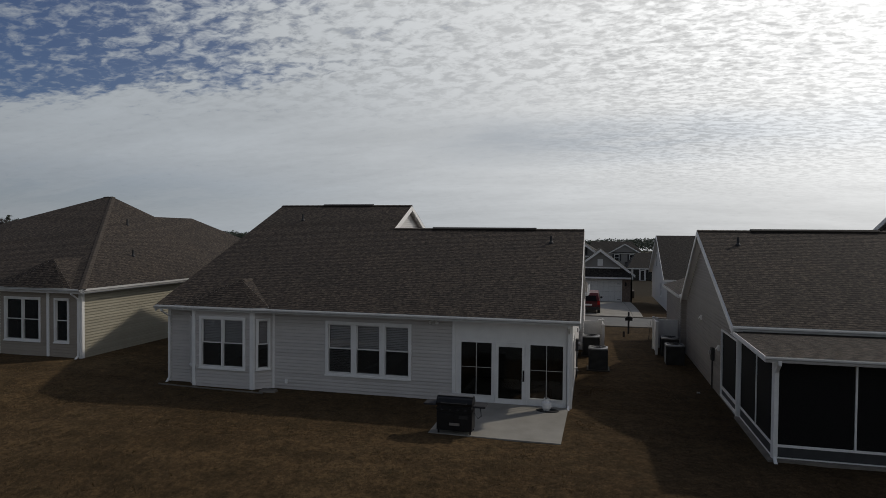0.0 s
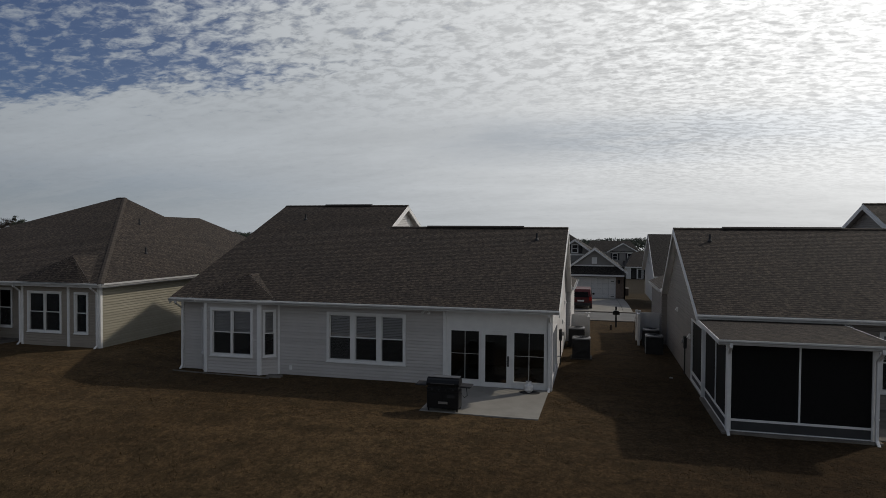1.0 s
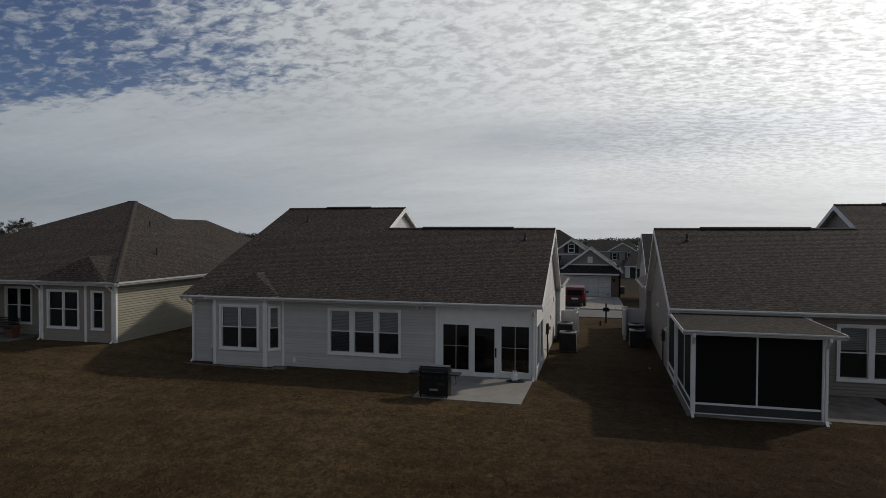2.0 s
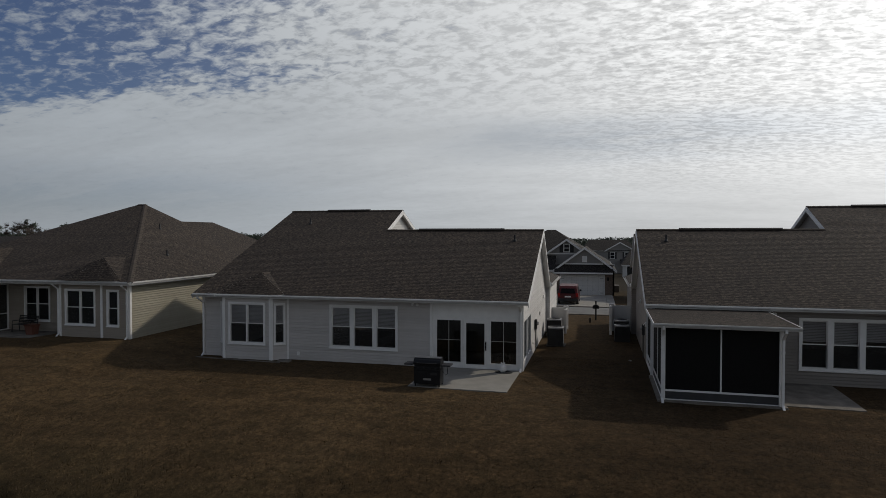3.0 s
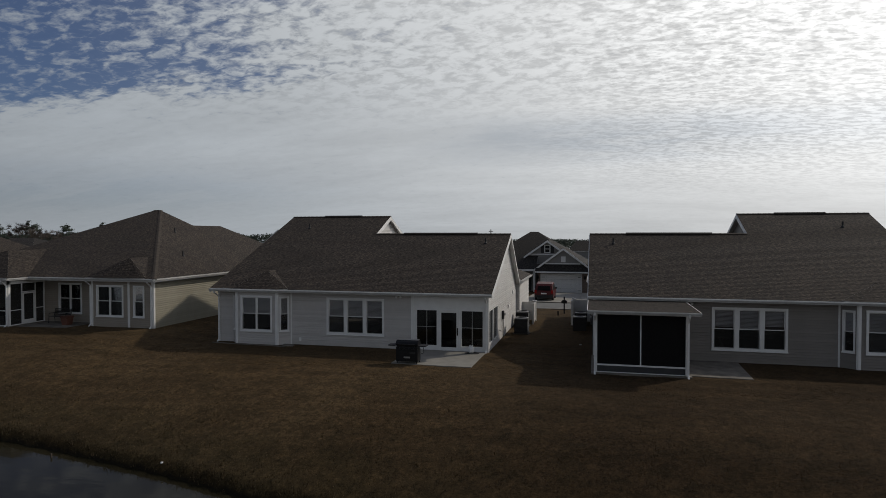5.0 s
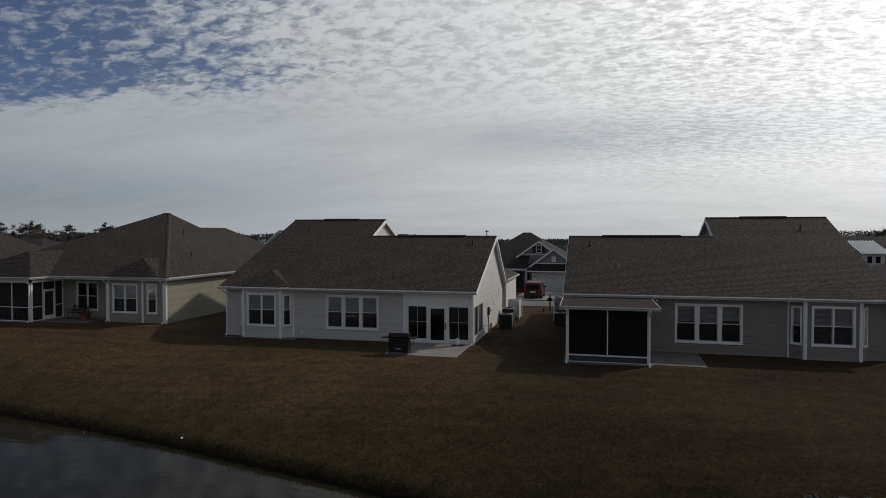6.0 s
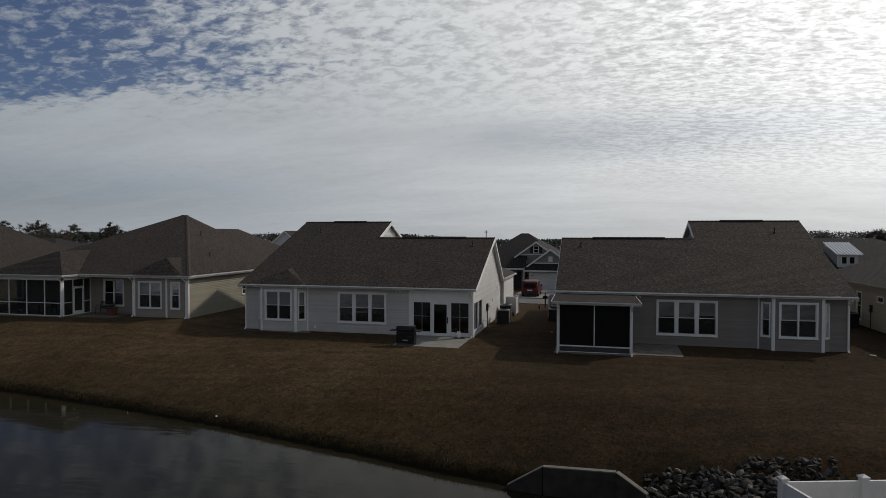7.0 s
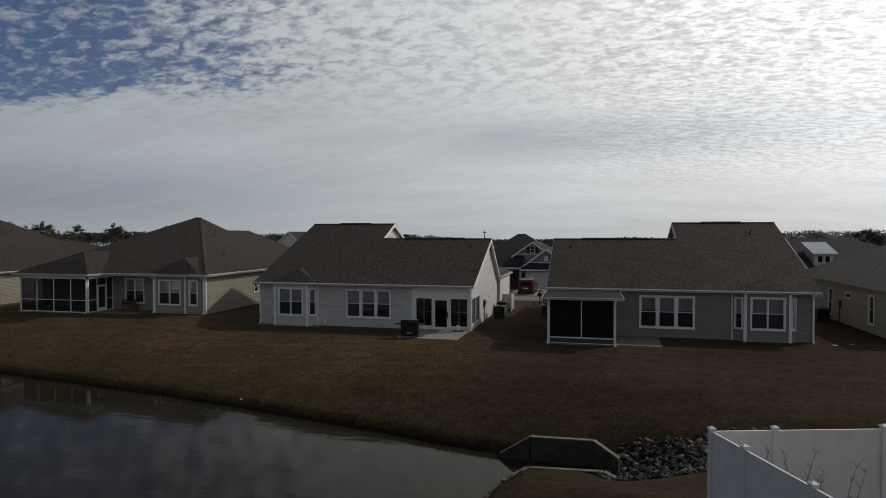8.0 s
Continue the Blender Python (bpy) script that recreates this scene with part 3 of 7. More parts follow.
def window(house, s, u0, u1, z0, z1, units=1, blinds=(0.5,), trim=0.085, label="", depth=0.07, mull=0.065):
    """A white window of double-hung units side by side: casing, sashes, panes and the blinds behind them."""
    bm = bmesh.new()
    ring(bm, s, u0, u1, z0, z1, trim, -0.10, depth)
    ob = part("window", bm, VINYL, house, label)
    bm = bmesh.new()
    s.box(bm, u0 - 0.02, u1 + 0.02, depth + 0.002, depth + 0.028, z0 - 0.015, z0 + 0.03)
    part("window_sill", bm, VINYL, ob)
    w = (u1 - u0 - 2 * trim)
    uw = (w - mull * (units - 1)) / units
    for i in range(1, units):
        a = u0 + trim + i * uw + (i - 1) * mull
        bm = bmesh.new()
        s.box(bm, a, a + mull, -0.10, depth - 0.006, z0 + trim, z1 - trim)
        part("mullion", bm, VINYL, ob)
    zm = (z0 + z1) / 2
    for i in range(units):
        a = u0 + trim + i * (uw + mull)
        b = a + uw
        for lo, hi, dp in ((z0 + trim, zm + 0.02, -0.03), (zm - 0.02, z1 - trim, -0.005)):
            bm = bmesh.new()
            t = 0.04
            ring(bm, s, a, b, lo, hi, t, dp - 0.02, dp)
            part("sash", bm, VINYL, ob)
            bm = bmesh.new()
            s.box(bm, a + t, b - t, dp - 0.015, dp - 0.01, lo + t, hi - t)
            g = part("pane", bm, GLASS, ob)
            g.visible_shadow = False
            if lo < zm - 0.1:
                bm = bmesh.new()
                s.box(bm, a + 0.015, b - 0.015, dp + 0.012, dp + 0.015, lo + 0.02, hi - 0.035)
                part("insect_screen", bm, HALF_SCREEN, ob)
        drop = blinds[i % len(blinds)]
        if drop > 0:
            bm = bmesh.new()
            z = z1 - trim
            s.box(bm, a + 0.01, b - 0.01, -0.125, -0.085, z - 0.05, z)
            z -= 0.05
            while z > z1 - trim - drop * (z1 - z0 - 2 * trim):
                A = s.at
                q = [A(a + 0.015, -0.115, z - 0.004), A(b - 0.015, -0.115, z - 0.004), A(b - 0.015, -0.085, z - 0.046), A(a + 0.015, -0.085, z - 0.046)]
                slab(bm, q, (0, 0, 0.004))
                z -= 0.062
            part("blind", bm, BLIND, ob, "lowered white slatted blind", "stuff")
    return ob


def corner_board(house, s, u0, u1, z0, z1, w=0.040):
    bm = bmesh.new()
    s.box(bm, u0, u1, 0.0, w + 0.02, z0, z1)
    return part("corner_trim", bm, WHITE, house)


def vent_pipe(house, at, h=0.35, r=0.05):
    bm = bmesh.new()
    lathe(bm, [(r * 2.2, -0.15), (r * 2.0, 0.03), (r, 0.10), (r, h)], at, 10)
    return part("vent_pipe", bm, BLACK_M, house)


# ---- ground, pond, road ----
SHORE = [(-400, 30), (-120, 4), (-45, -7.4), (-27, -10.5), (-21, -11.5), (-14, -12.7), (-9, -13.68), (-5, -14.75), (-1, -15.7), (2, -16.6), (4.4, -17.1),
         (5.5, -17.6), (8.3, -17.6), (8.3, -18.6), (5.75, -18.7), (5.0, -19.75), (4.5, -22), (4, -30), (3, -60), (0, -140), (-400, -140)]
SA = np.array(SHORE, float)


def pond_distance(x, y):
    """Metres to the shore; negative over the pond."""
    p = np.array((x, y))
    a, b = SA, np.roll(SA, -1, 0)
    d = b - a
    t = np.clip(((p - a) * d).sum(1) / (d * d).sum(1), 0, 1)
    dist = np.hypot(*(a + d * t[:, None] - p).T).min()
    up = (a[:, 1] > y) != (b[:, 1] > y)
    dy = np.where(d[:, 1] == 0, 1e-9, d[:, 1])
    inside = (up & (x < a[:, 0] + (y - a[:, 1]) / dy * d[:, 0])).sum() % 2
    return -dist if inside else dist


def smooth(a, b, x):
    t = min(1.0, max(0.0, (x - a) / (b - a)))
    return t * t * (3 - 2 * t)


def land(x, y):
    """Height of the dry land, flat round the houses, falling to the street."""
    lane = smooth(-32, -12, x)
    far = 1.3 * smooth(46, 88, y)
    fall = 1.6 * smooth(29, 70, y) + 1.3 * smooth(70, 108, y)
    z = -0.5 * smooth(11, 26, y) - far - (fall - far) * lane + 0.3 * smooth(-16.5, -20.5, x) * (1 - smooth(12, 30, y))
    z += 0.12 * noise.noise((x * 0.13, y * 0.13, 0)) * smooth(2, 7, -y)
    z -= 0.022 * max(0.0, math.hypot(x, y) - 300)
    return z


def ground_z(x, y):
    z = land(x, y)
    if y > 15 and x > -60:
        return z
    s = pond_distance(x, y)
    if s < 0:
        return WATER_Z - min(1.2, 0.18 - s * 0.5)
    bank = WATER_Z + 0.36 * smooth(0, 0.22, s) - 0.1
    near = smooth(-17.8, -18.6, y) if x > 4 else smooth(-21, -24, y)
    far_rise = 1 - (1 - min(1.0, s / 9.5)) ** 1.75
    near_rise = min(1.0, s / 6.6) ** 1.25
    rise = far_rise + (near_rise - far_rise) * near
    z2 = bank + (z - bank) * rise
    # the stone-lined swale east of the outlet
    if x > 7.5:
        swale = math.exp(-((y + 17.9) / 1.5) ** 2) * smooth(7.5, 9.0, x)
        z2 -= swale * 0.55
    return z2 + 0.03 * noise.noise((x * 0.9, y * 0.9, 3.0)) * smooth(0.3, 2, s)


def spread(lo, hi, fine, step, far):
    v = list(np.arange(lo, hi + 0.01, fine))
    g, out = step, hi
    up = []
    while out < far:
        out += g
        g *= 1.35
        up.append(out)
    g, out, down = step, lo, []
    while out > -far:
        out -= g
        g *= 1.35
        down.append(out)
    return down[::-1] + v + up


def build_ground():
    xs, ys = spread(-46, 30, 0.5, 0.8, 2200), spread(-26, -8, 0.25, 0.4, 2200)
    verts, faces = [], []
    for yy in ys:
        for xx in xs:
            verts.append((xx, yy, ground_z(xx, yy)))
    n = len(xs)
    for j in range(len(ys) - 1):
        for i in range(n - 1):
            faces.append((j * n + i, j * n + i + 1, (j + 1) * n + i + 1, (j + 1) * n + i))
    me = bpy.data.meshes.new("ground")
    me.from_pydata(verts, [], faces)
    me.shade_smooth()
    me.materials.append(GRASS)
    tagged(new("ground", me), "brown dormant lawn sloping down to a pond", "lawn", kind="structure")


build_ground()
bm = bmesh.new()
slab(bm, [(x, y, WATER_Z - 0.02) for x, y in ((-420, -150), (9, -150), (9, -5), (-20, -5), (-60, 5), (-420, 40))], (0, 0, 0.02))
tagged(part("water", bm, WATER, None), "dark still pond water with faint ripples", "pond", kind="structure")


def strip(name, material, poly, lift, thick, label, category, kind="structure"):
    bm = bmesh.new()
    slab(bm, [(x, y, land(x, y) + lift - thick) for x, y in poly], (0, 0, thick))
    return tagged(part(name, bm, material, None), label, category, kind=kind)


def build_road():
    bm = bmesh.new()
    xs = list(np.arange(-160, 161, 8.0))
    for a, b in zip(xs, xs[1:]):
        for y0, y1, z in ((23.6, 28.6, -0.43),):
            box(bm, a, b, y0, y1, z - 0.25, z + land((a + b) / 2, 26) * 0)
    tagged(part("road", bm, ROAD, None), "pale worn asphalt residential street", "road", kind="structure")
    for y0, y1 in ((23.25, 23.6), (28.6, 28.95)):
        bm = bmesh.new()
        box(bm, -160, 160, y0, y1, -0.8, -0.36)
        tagged(part("kerb", bm, OLD_CONCRETE, None), "low concrete kerb along the street", "kerb", kind="structure")


build_road()


# ---- the three big garden homes ----
def gable_wall(house, s, length, material, y_ridge, z_ridge, back, front, z0=0.0, holes=(), flat=2.92):
    """The end wall under a gable whose slopes fall to both sides."""
    zr = z_ridge - 0.17
    za, zb = zr - back * y_ridge, zr - front * (length - y_ridge)
    g = [(0, flat)]
    if za > flat:
        g = [(0, flat), (0, za)]
    g.append((y_ridge, zr))
    g += [(length, zb), (length, flat)] if zb > flat else [(min(length, y_ridge + (zr - flat) / front), flat)]
    return wall(house, s, 0, length, z0, flat, material, holes, g)


def rake(house, a, b, out, w=0.03, h=0.2):
    """The white bargeboard along a gable's edge."""
    bm = bmesh.new()
    a, b = Vector(a) - Vector((0, 0, 0.05)), Vector(b) - Vector((0, 0, 0.05))
    bar(bm, a, b, Vector(out) * w, (0, 0, -1), 1, h)
    return part("rake_board", bm, WHITE, house)


def glazed(house, s, u0, u1, z0, z1, name="window", label="", bars=True):
    """A fixed porch window with a slim white cross bar."""
    bm = bmesh.new()
    t = 0.035
    ring(bm, s, u0, u1, z0, z1, t, -0.06, 0.02 if bars else 0.042)
    ob = part(name, bm, VINYL, house, label)
    um, zm = (u0 + u1) / 2, (z0 + z1) / 2 + 0.05
    spans = ((u0 + t, um - 0.010), (um + 0.010, u1 - t)) if bars else ()
    bm = bmesh.new()
    s.box(bm, um - 0.010, um + 0.010, -0.022, 0.0, z0 + t, z1 - t)
    part("muntin", bm, GUTTER, ob)
    for a, b in spans:
        bm = bmesh.new()
        s.box(bm, a, b, -0.022, -0.002, zm - 0.007, zm + 0.007)
        part("muntin", bm, GUTTER, ob)
    bm = bmesh.new()
    s.box(bm, u0 + t, u1 - t, -0.032, -0.026, z0 + t, z1 - t)
    g = part("pane", bm, TINTED, ob)
    g.visible_shadow = False
    return ob


def glass_door(house, s, u0, u1, z0, z1):
    bm = bmesh.new()
    t = 0.05
    ring(bm, s, u0, u1, z0, z1, t, -0.10, 0.03, 0.02)
    door = part("door", bm, VINYL, house, "white storm door with one full glass pane")
    a, b = u0 + t + 0.006, u1 - t - 0.006
    bm = bmesh.new()
    w, bt, lo, hi = 0.11, 0.17, z0 + 0.026, z1 - t - 0.006
    ring(bm, s, a, b, lo, hi, w, -0.05, 0.005, bt)
    part("door_leaf", bm, VINYL, door)
    bm = bmesh.new()
    s.box(bm, a + w, b - w, -0.03, -0.024, lo + bt, hi - w)
    g = part("pane", bm, TINTED, door)
    g.visible_shadow = False
    bm = bmesh.new()
    hu = a + w * 0.5
    s.box(bm, hu - 0.03, hu + 0.03, 0.005, 0.016, z0 + 0.83, z0 + 1.22)
    tube(bm, [s.at(hu, 0.010, z0 + 0.88), s.at(hu, 0.07, z0 + 0.9), s.at(hu, 0.07, z0 + 1.05), s.at(hu, 0.010, z0 + 1.08)], 0.014)
    tube(bm, [s.at(hu, 0.01, z0 + 1.17), s.at(hu, 0.05, z0 + 1.17)], 0.022)
    part("handle", bm, BLACK, door, "black pull handle with a lock above")
    return door


SL = 0.42  # pitch of the long slopes
EZ = 3.06  # roof edge at the eave
YE = -0.50  # eave line


def garden_home(ox, oy, oz, sx, siding, label, sunroom, L=15.6, bs=0.0, peak=3.98):
    """A house with a long low back slope, a taller gabled wing and a bay window. sx turns it round like a mirror."""
    h = thing("house", label, "house", (ox, oy, oz))

    def P(u, y, z):
        return Vector((sx * u, y, z))
    rz = lambda y: EZ + SL * (y - YE)
    y1, y2 = 6.82, 9.74
    u_step = 8.49
    # slopes
    roof_plane(h, [P(-0.3, YE, EZ), P(u_step, YE, EZ), P(u_step, y1, rz(y1)), P(-0.3, y1, rz(y1))])
    roof_plane(h, [P(u_step, YE, EZ), P(L + 0.25, YE, EZ), P(L + 0.25, y2, rz(y2)), P(u_step, y2, rz(y2))])
    fs = 0.72
    roof_plane(h, [P(-0.3, y1, rz(y1)), P(u_step + 0.5, y1, rz(y1)), P(u_step + 0.5, 11.45, rz(y1) - fs * (11.45 - y1)), P(-0.3, 11.45, rz(y1) - fs * (11.45 - y1))])
    roof_plane(h, [P(u_step, y2, rz(y2)), P(L + 0.25, y2, rz(y2)), P(L + 0.25, 18.0, rz(y2) - SL * 8.26), P(u_step, 18.0, rz(y2) - SL * 8.26)])
    ridge_cap(h, P(-0.3, y1, rz(y1) + 0.02), P(u_step, y1, rz(y1) + 0.02))
    ridge_cap(h, P(u_step, y2, rz(y2) + 0.02), P(L + 0.25, y2, rz(y2) + 0.02))
    # front wing beside the street, lower
    roof_plane(h, [P(-0.42, 18.2, 2.95), P(-0.42, 11.3, 2.95), P(3.2, 14.4, 4.6), P(3.2, 15.2, 4.6)])
    roof_plane(h, [P(-0.42, 18.2, 2.95), P(8.6, 18.2, 2.95), P(8.6, 14.8, 4.6), P(3.2, 14.8, 4.6)])
    # ridge vents
    for a, b, y in ((1.8, 6.6, y1), (10.6, 13.4, y2)):
        bm = bmesh.new()
        for s in (-1, 1):
            hexa(bm, [P(a, y, rz(y) + 0.05), P(b, y, rz(y) + 0.05), P(b, y + s * 0.17, rz(y) - 0.02), P(a, y + s * 0.17, rz(y) - 0.02),
                      P(a, y, rz(y) + 0.085), P(b, y, rz(y) + 0.085), P(b, y + s * 0.17, rz(y) + 0.015), P(a, y + s * 0.17, rz(y) + 0.015)])
        part("ridge_vent", bm, SHINGLE_D, h)
    for u, y in ((1.05, 5.43), (13.66, 7.73)):
        vent_pipe(h, P(u, y, rz(y)), 0.32)
    # bay roof: a half-hexagon hip whose short ridge runs back into the long slope
    bx0, bx1, by = 11.00 + bs, 15.05 + bs, -0.60
    um = (bx0 + bx1) / 2
    p0, p1 = P(um, 1.0, peak), P(um, (peak - EZ) / SL + YE + 0.05, peak + 0.01)
    for k, ub in ((-1, bx0), (1, bx1)):
        e1, e2 = P(um + k * 1.45, by, EZ + 0.01), P(um + k * 1.80, by + 0.06, EZ + 0.015)
        v = P(ub, YE + 0.05, EZ + 0.035)
        for q in ([p0, e1, e2], [p0, e2, v], [p0, v, p1]):
            roof_plane(h, q, thick=0.05)
    roof_plane(h, [P(um - 1.45, by, EZ + 0.01), P(um + 1.45, by, EZ + 0.01), p0], thick=0.06)
    ridge_cap(h, p0, p1)

    back = Side((0, 0, 0), (sx, 0, 0), (0, -1, 0))
    end = Side((0, 0, 0), (0, 1, 0), (-sx, 0, 0))
    # bay
    bA, bB, bC, bD = P(11.06 + bs, 0, 0), P(11.68 + bs, -0.46, 0), P(14.17 + bs, -0.46, 0), P(14.62 + bs, 0, 0)
    out = Vector((0, -1, 0))

    def face(p, q):
        d = (q - p)
        n = Vector((d.y, -d.x, 0))
        if n.dot(out) < 0:
            n = -n
        return Side(p, d, n), d.length
    sR, lR = face(bA, bB)
    sF, lF = face(bB, bC)
    sL, lL = face(bC, bD)
    w = (0.13, lR - 0.12, 0.72, 2.66)
    wall(h, sR, 0, lR, 0, 2.92, siding, [w])
    window(h, sR, *w, 1, (0.52,), 0.07)
    w = (0.28, lF - 0.26, 0.70, 2.70)
    wall(h, sF, 0, lF, 0, 2.92, siding, [w])
    window(h, sF, *w, 2, (0.52, 0.5) if sunroom else (0.97, 0.97), 0.10, label="white twin double-hung window with lowered blinds")
    w = (0.11, lL - 0.12, 0.72, 2.66)
    wall(h, sL, 0, lL, 0, 2.92, siding, [w])
    window(h, sL, *w, 1, (0.52,), 0.07)
    for s, u0, u1 in ((sF, -0.05, 0.09), (sF, lF - 0.09, lF + 0.05), (sR, lR - 0.07, lR + 0.03), (sR, -0.03, 0.05), (sL, -0.03, 0.06)):
        corner_board(h, s, u0, u1, 0, 2.92)
    # soffit and fascia
    rim = [P(-0.3, YE, 0), P(bx0, YE, 0), P(um - 1.80, by + 0.06, 0), P(um - 1.45, by, 0), P(um + 1.45, by, 0), P(um + 1.80, by + 0.06, 0), P(bx1, YE, 0), P(L + 0.25, YE, 0)]
    lift = Vector((0, 0, 2.9))
    bm = bmesh.new()
    slab(bm, [p + lift for p in rim] + [P(L + 0.25, 0.0, 2.9), P(-0.3, 0.0, 2.9)], (0, 0, 0.03))
    part("soffit", bm, WHITE, h)
    for p, q in zip(rim, rim[1:]):
        d = q - p
        o = Vector((d.y, -d.x, 0)).normalized()
        o = o if o.y < 0 else -o
        bm = bmesh.new()
        bar(bm, p + lift, q + lift, o * 0.02, (0, 0, 1), 1, 0.15)
        part("fascia", bm, WHITE, h)
        gutter(h, p + o * 0.022 + Vector((0, 0, EZ - 0.03)), q + o * 0.022 + Vector((0, 0, EZ - 0.03)), o)
    # back wall
    tri = (5.60, 8.92, 0.63, 2.65) if sunroom else (5.47, 8.79, 0.56, 2.63)
    holes = [tri]
    if sunroom:
        wall(h, back, 4.05, 11.06 + bs, 0, 2.92, siding, holes)
        op = [(0.22, 1.40, 0.24, 2.15), (1.48, 2.63, 0.0, 2.17), (2.67, 3.82, 0.24, 2.15)]
        wall(h, back, 0, 4.05, 0, 2.92, WHITE, op, boards=False, label="smooth white sunroom front panel")
        glazed(h, back, *op[0]), glazed(h, back, *op[2])
        glass_door(h, back, *op[1])
        corner_board(h, back, 3.98, 4.10, 0, 2.92, 0.04)
        corner_board(h, back, -0.03, 0.12, 0, 2.92, 0.03)
        gh = [(0.30, 1.65, 0.35, 2.12), (1.80, 3.15, 0.35, 2.12)]
        # same siding as the back wall, the sun painted in as a whiter colour
        gable_wall(h, end, 11.4, SIDE_W_LIT, y1, rz(y1), SL, fs, 0, gh)
        for q in gh:
            glazed(h, end, *q, bars=False)
        corner_board(h, end, -0.03, 0.14, 0, 2.92, 0.035)
        # room behind the glass
        bm = bmesh.new()
        box(bm, *sorted((sx * 0.2, sx * 4.0)), 3.9, 4.0, 0.02, 2.85)
        box(bm, *sorted((sx * 4.0, sx * 4.1)), 0.2, 4.0, 0.02, 2.85)
        part("inner_wall", bm, DARK_IN, h)
    else:
        wall(h, back, 0, 11.06 + bs, 0, 2.92, siding, holes)
        gable_wall(h, end, 11.4, siding, y1, rz(y1), SL, fs, 0, [(0.10, 2.72, 0.06, 2.52)])
        corner_board(h, back, -0.03, 0.10, 0, 2.92)
        corner_board(h, end, -0.03, 0.10, 0, 2.92)
        # the screened side opening at the corner
        bm = bmesh.new()
        ring(bm, end, 0.10, 2.72, 0.06, 2.52, 0.07, -0.10, 0.04)
        sw = part("screen_opening", bm, WHITE, h, "white-framed screened side opening of the porch")
        bm = bmesh.new()
        end.box(bm, 0.17, 2.65, -0.03, 0.03, 0.36, 0.44)
        part("rail", bm, WHITE, sw)
        bm = bmesh.new()
        end.box(bm, 0.17, 2.65, -0.04, -0.02, 0.13, 0.36)
        part("kick_panel", bm, BOARD_IN, sw)
        bm = bmesh.new()
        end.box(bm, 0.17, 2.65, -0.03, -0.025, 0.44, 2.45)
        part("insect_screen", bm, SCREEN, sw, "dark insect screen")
    window(h, back, *tri, 3, (0.5, 0.52, 0.97) if sunroom else (0.45, 0.5, 0.42), 0.11, label="white triple window with blinds half down", mull=0.20)
    wall(h, Side(P(14.62 + bs, 0, 0), (sx, 0, 0), (0, -1, 0)), 0, L - 14.62 - bs, 0, 2.92, siding)
    corner_board(h, back, L - 0.10, L + 0.02, 0, 2.92)
    far = Side(P(L, 0, 0), (0, 1, 0), (sx, 0, 0))
    gable_wall(h, far, 17.6, SIDE_W_LIT if sunroom else siding, y2, rz(y2), SL, SL)
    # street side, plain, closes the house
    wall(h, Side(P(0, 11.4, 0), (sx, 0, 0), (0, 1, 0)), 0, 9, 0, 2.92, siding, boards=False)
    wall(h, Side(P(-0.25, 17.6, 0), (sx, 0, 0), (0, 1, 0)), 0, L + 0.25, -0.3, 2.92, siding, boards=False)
    wall(h, Side(P(-0.25, 11.6, 0), (0, 1, 0), (-sx, 0, 0)), 0, 6.0, -0.3, 2.86, SIDE_W_LIT if sunroom else siding)
    wall(h, Side(P(-0.25, 11.6, 0), (sx, 0, 0), (0, -1, 0)), 0, 0.27, -0.3, 2.86, SIDE_W_LIT if sunroom else siding)
    gutter(h, P(-0.42, 11.3, 2.92), P(-0.42, 18.2, 2.92), (-sx, 0, 0))
    bm = bmesh.new()
    bar(bm, P(-0.42, 11.3, 2.78), P(-0.42, 18.2, 2.78), Vector((sx * 0.17, 0, 0)), (0, 0, 1), 1, 0.03)
    part("soffit", bm, WHITE, h)
    # upper gable end
    ug = Side(P(u_step + 0.28, 0, 0), (0, 1, 0), (-sx, 0, 0))
    zt = rz(y2) - 0.17
    wall(h, ug, y2 - (zt - 5.2) / SL, y2 + (zt - 5.2) / SL, 5.0, 5.2, SIDE_W_LIT if sunroom else siding, (), [(y2 - (zt - 5.2) / SL, 5.2), (y2, zt), (y2 + (zt - 5.2) / SL, 5.2)])
    k = Vector((-sx, 0, 0))
    rake(h, P(u_step, 6.0, rz(6.0) - 0.01), P(u_step, y2, rz(y2) - 0.01), k)
    rake(h, P(u_step, y2, rz(y2) - 0.01), P(u_step, 13.4, rz(y2) - SL * (13.4 - y2) - 0.01), k)
    rake(h, P(-0.3, YE, EZ - 0.005), P(-0.3, y1, rz(y1) - 0.005), k)
    rake(h, P(-0.3, y1, rz(y1) - 0.005), P(-0.3, 11.45, rz(y1) - fs * (11.45 - y1) - 0.005), k)
    rake(h, P(L + 0.25, YE, EZ - 0.005), P(L + 0.25, y2, rz(y2) - 0.005), -k)
    # ceiling inside
    bm = bmesh.new()
    box(bm, *sorted((sx * 0.15, sx * (L - 0.15))), 0.0, 11.2, 2.84, 2.88)
    part("ceiling", bm, DARK_IN, h)
    # floor slab
    bm = bmesh.new()
    slab(bm, [P(-0.02, -0.02, -0.3), P(11.06 + bs, -0.02, -0.3), P(11.68 + bs, -0.48, -0.3), P(14.17 + bs, -0.48, -0.3), P(14.62 + bs, -0.02, -0.3), P(L + 0.02, -0.02, -0.3), P(L + 0.02, 17.5, -0.3), P(-0.02, 17.5, -0.3)], (0, 0, 0.295))
    part("foundation", bm, OLD_CONCRETE, h)
    downspout(h, back, L - 0.05, EZ - 0.12, 0.0, 0.54)
    if sunroom:
        downspout(h, back, 0.06, EZ - 0.12, 0.0, 0.54)
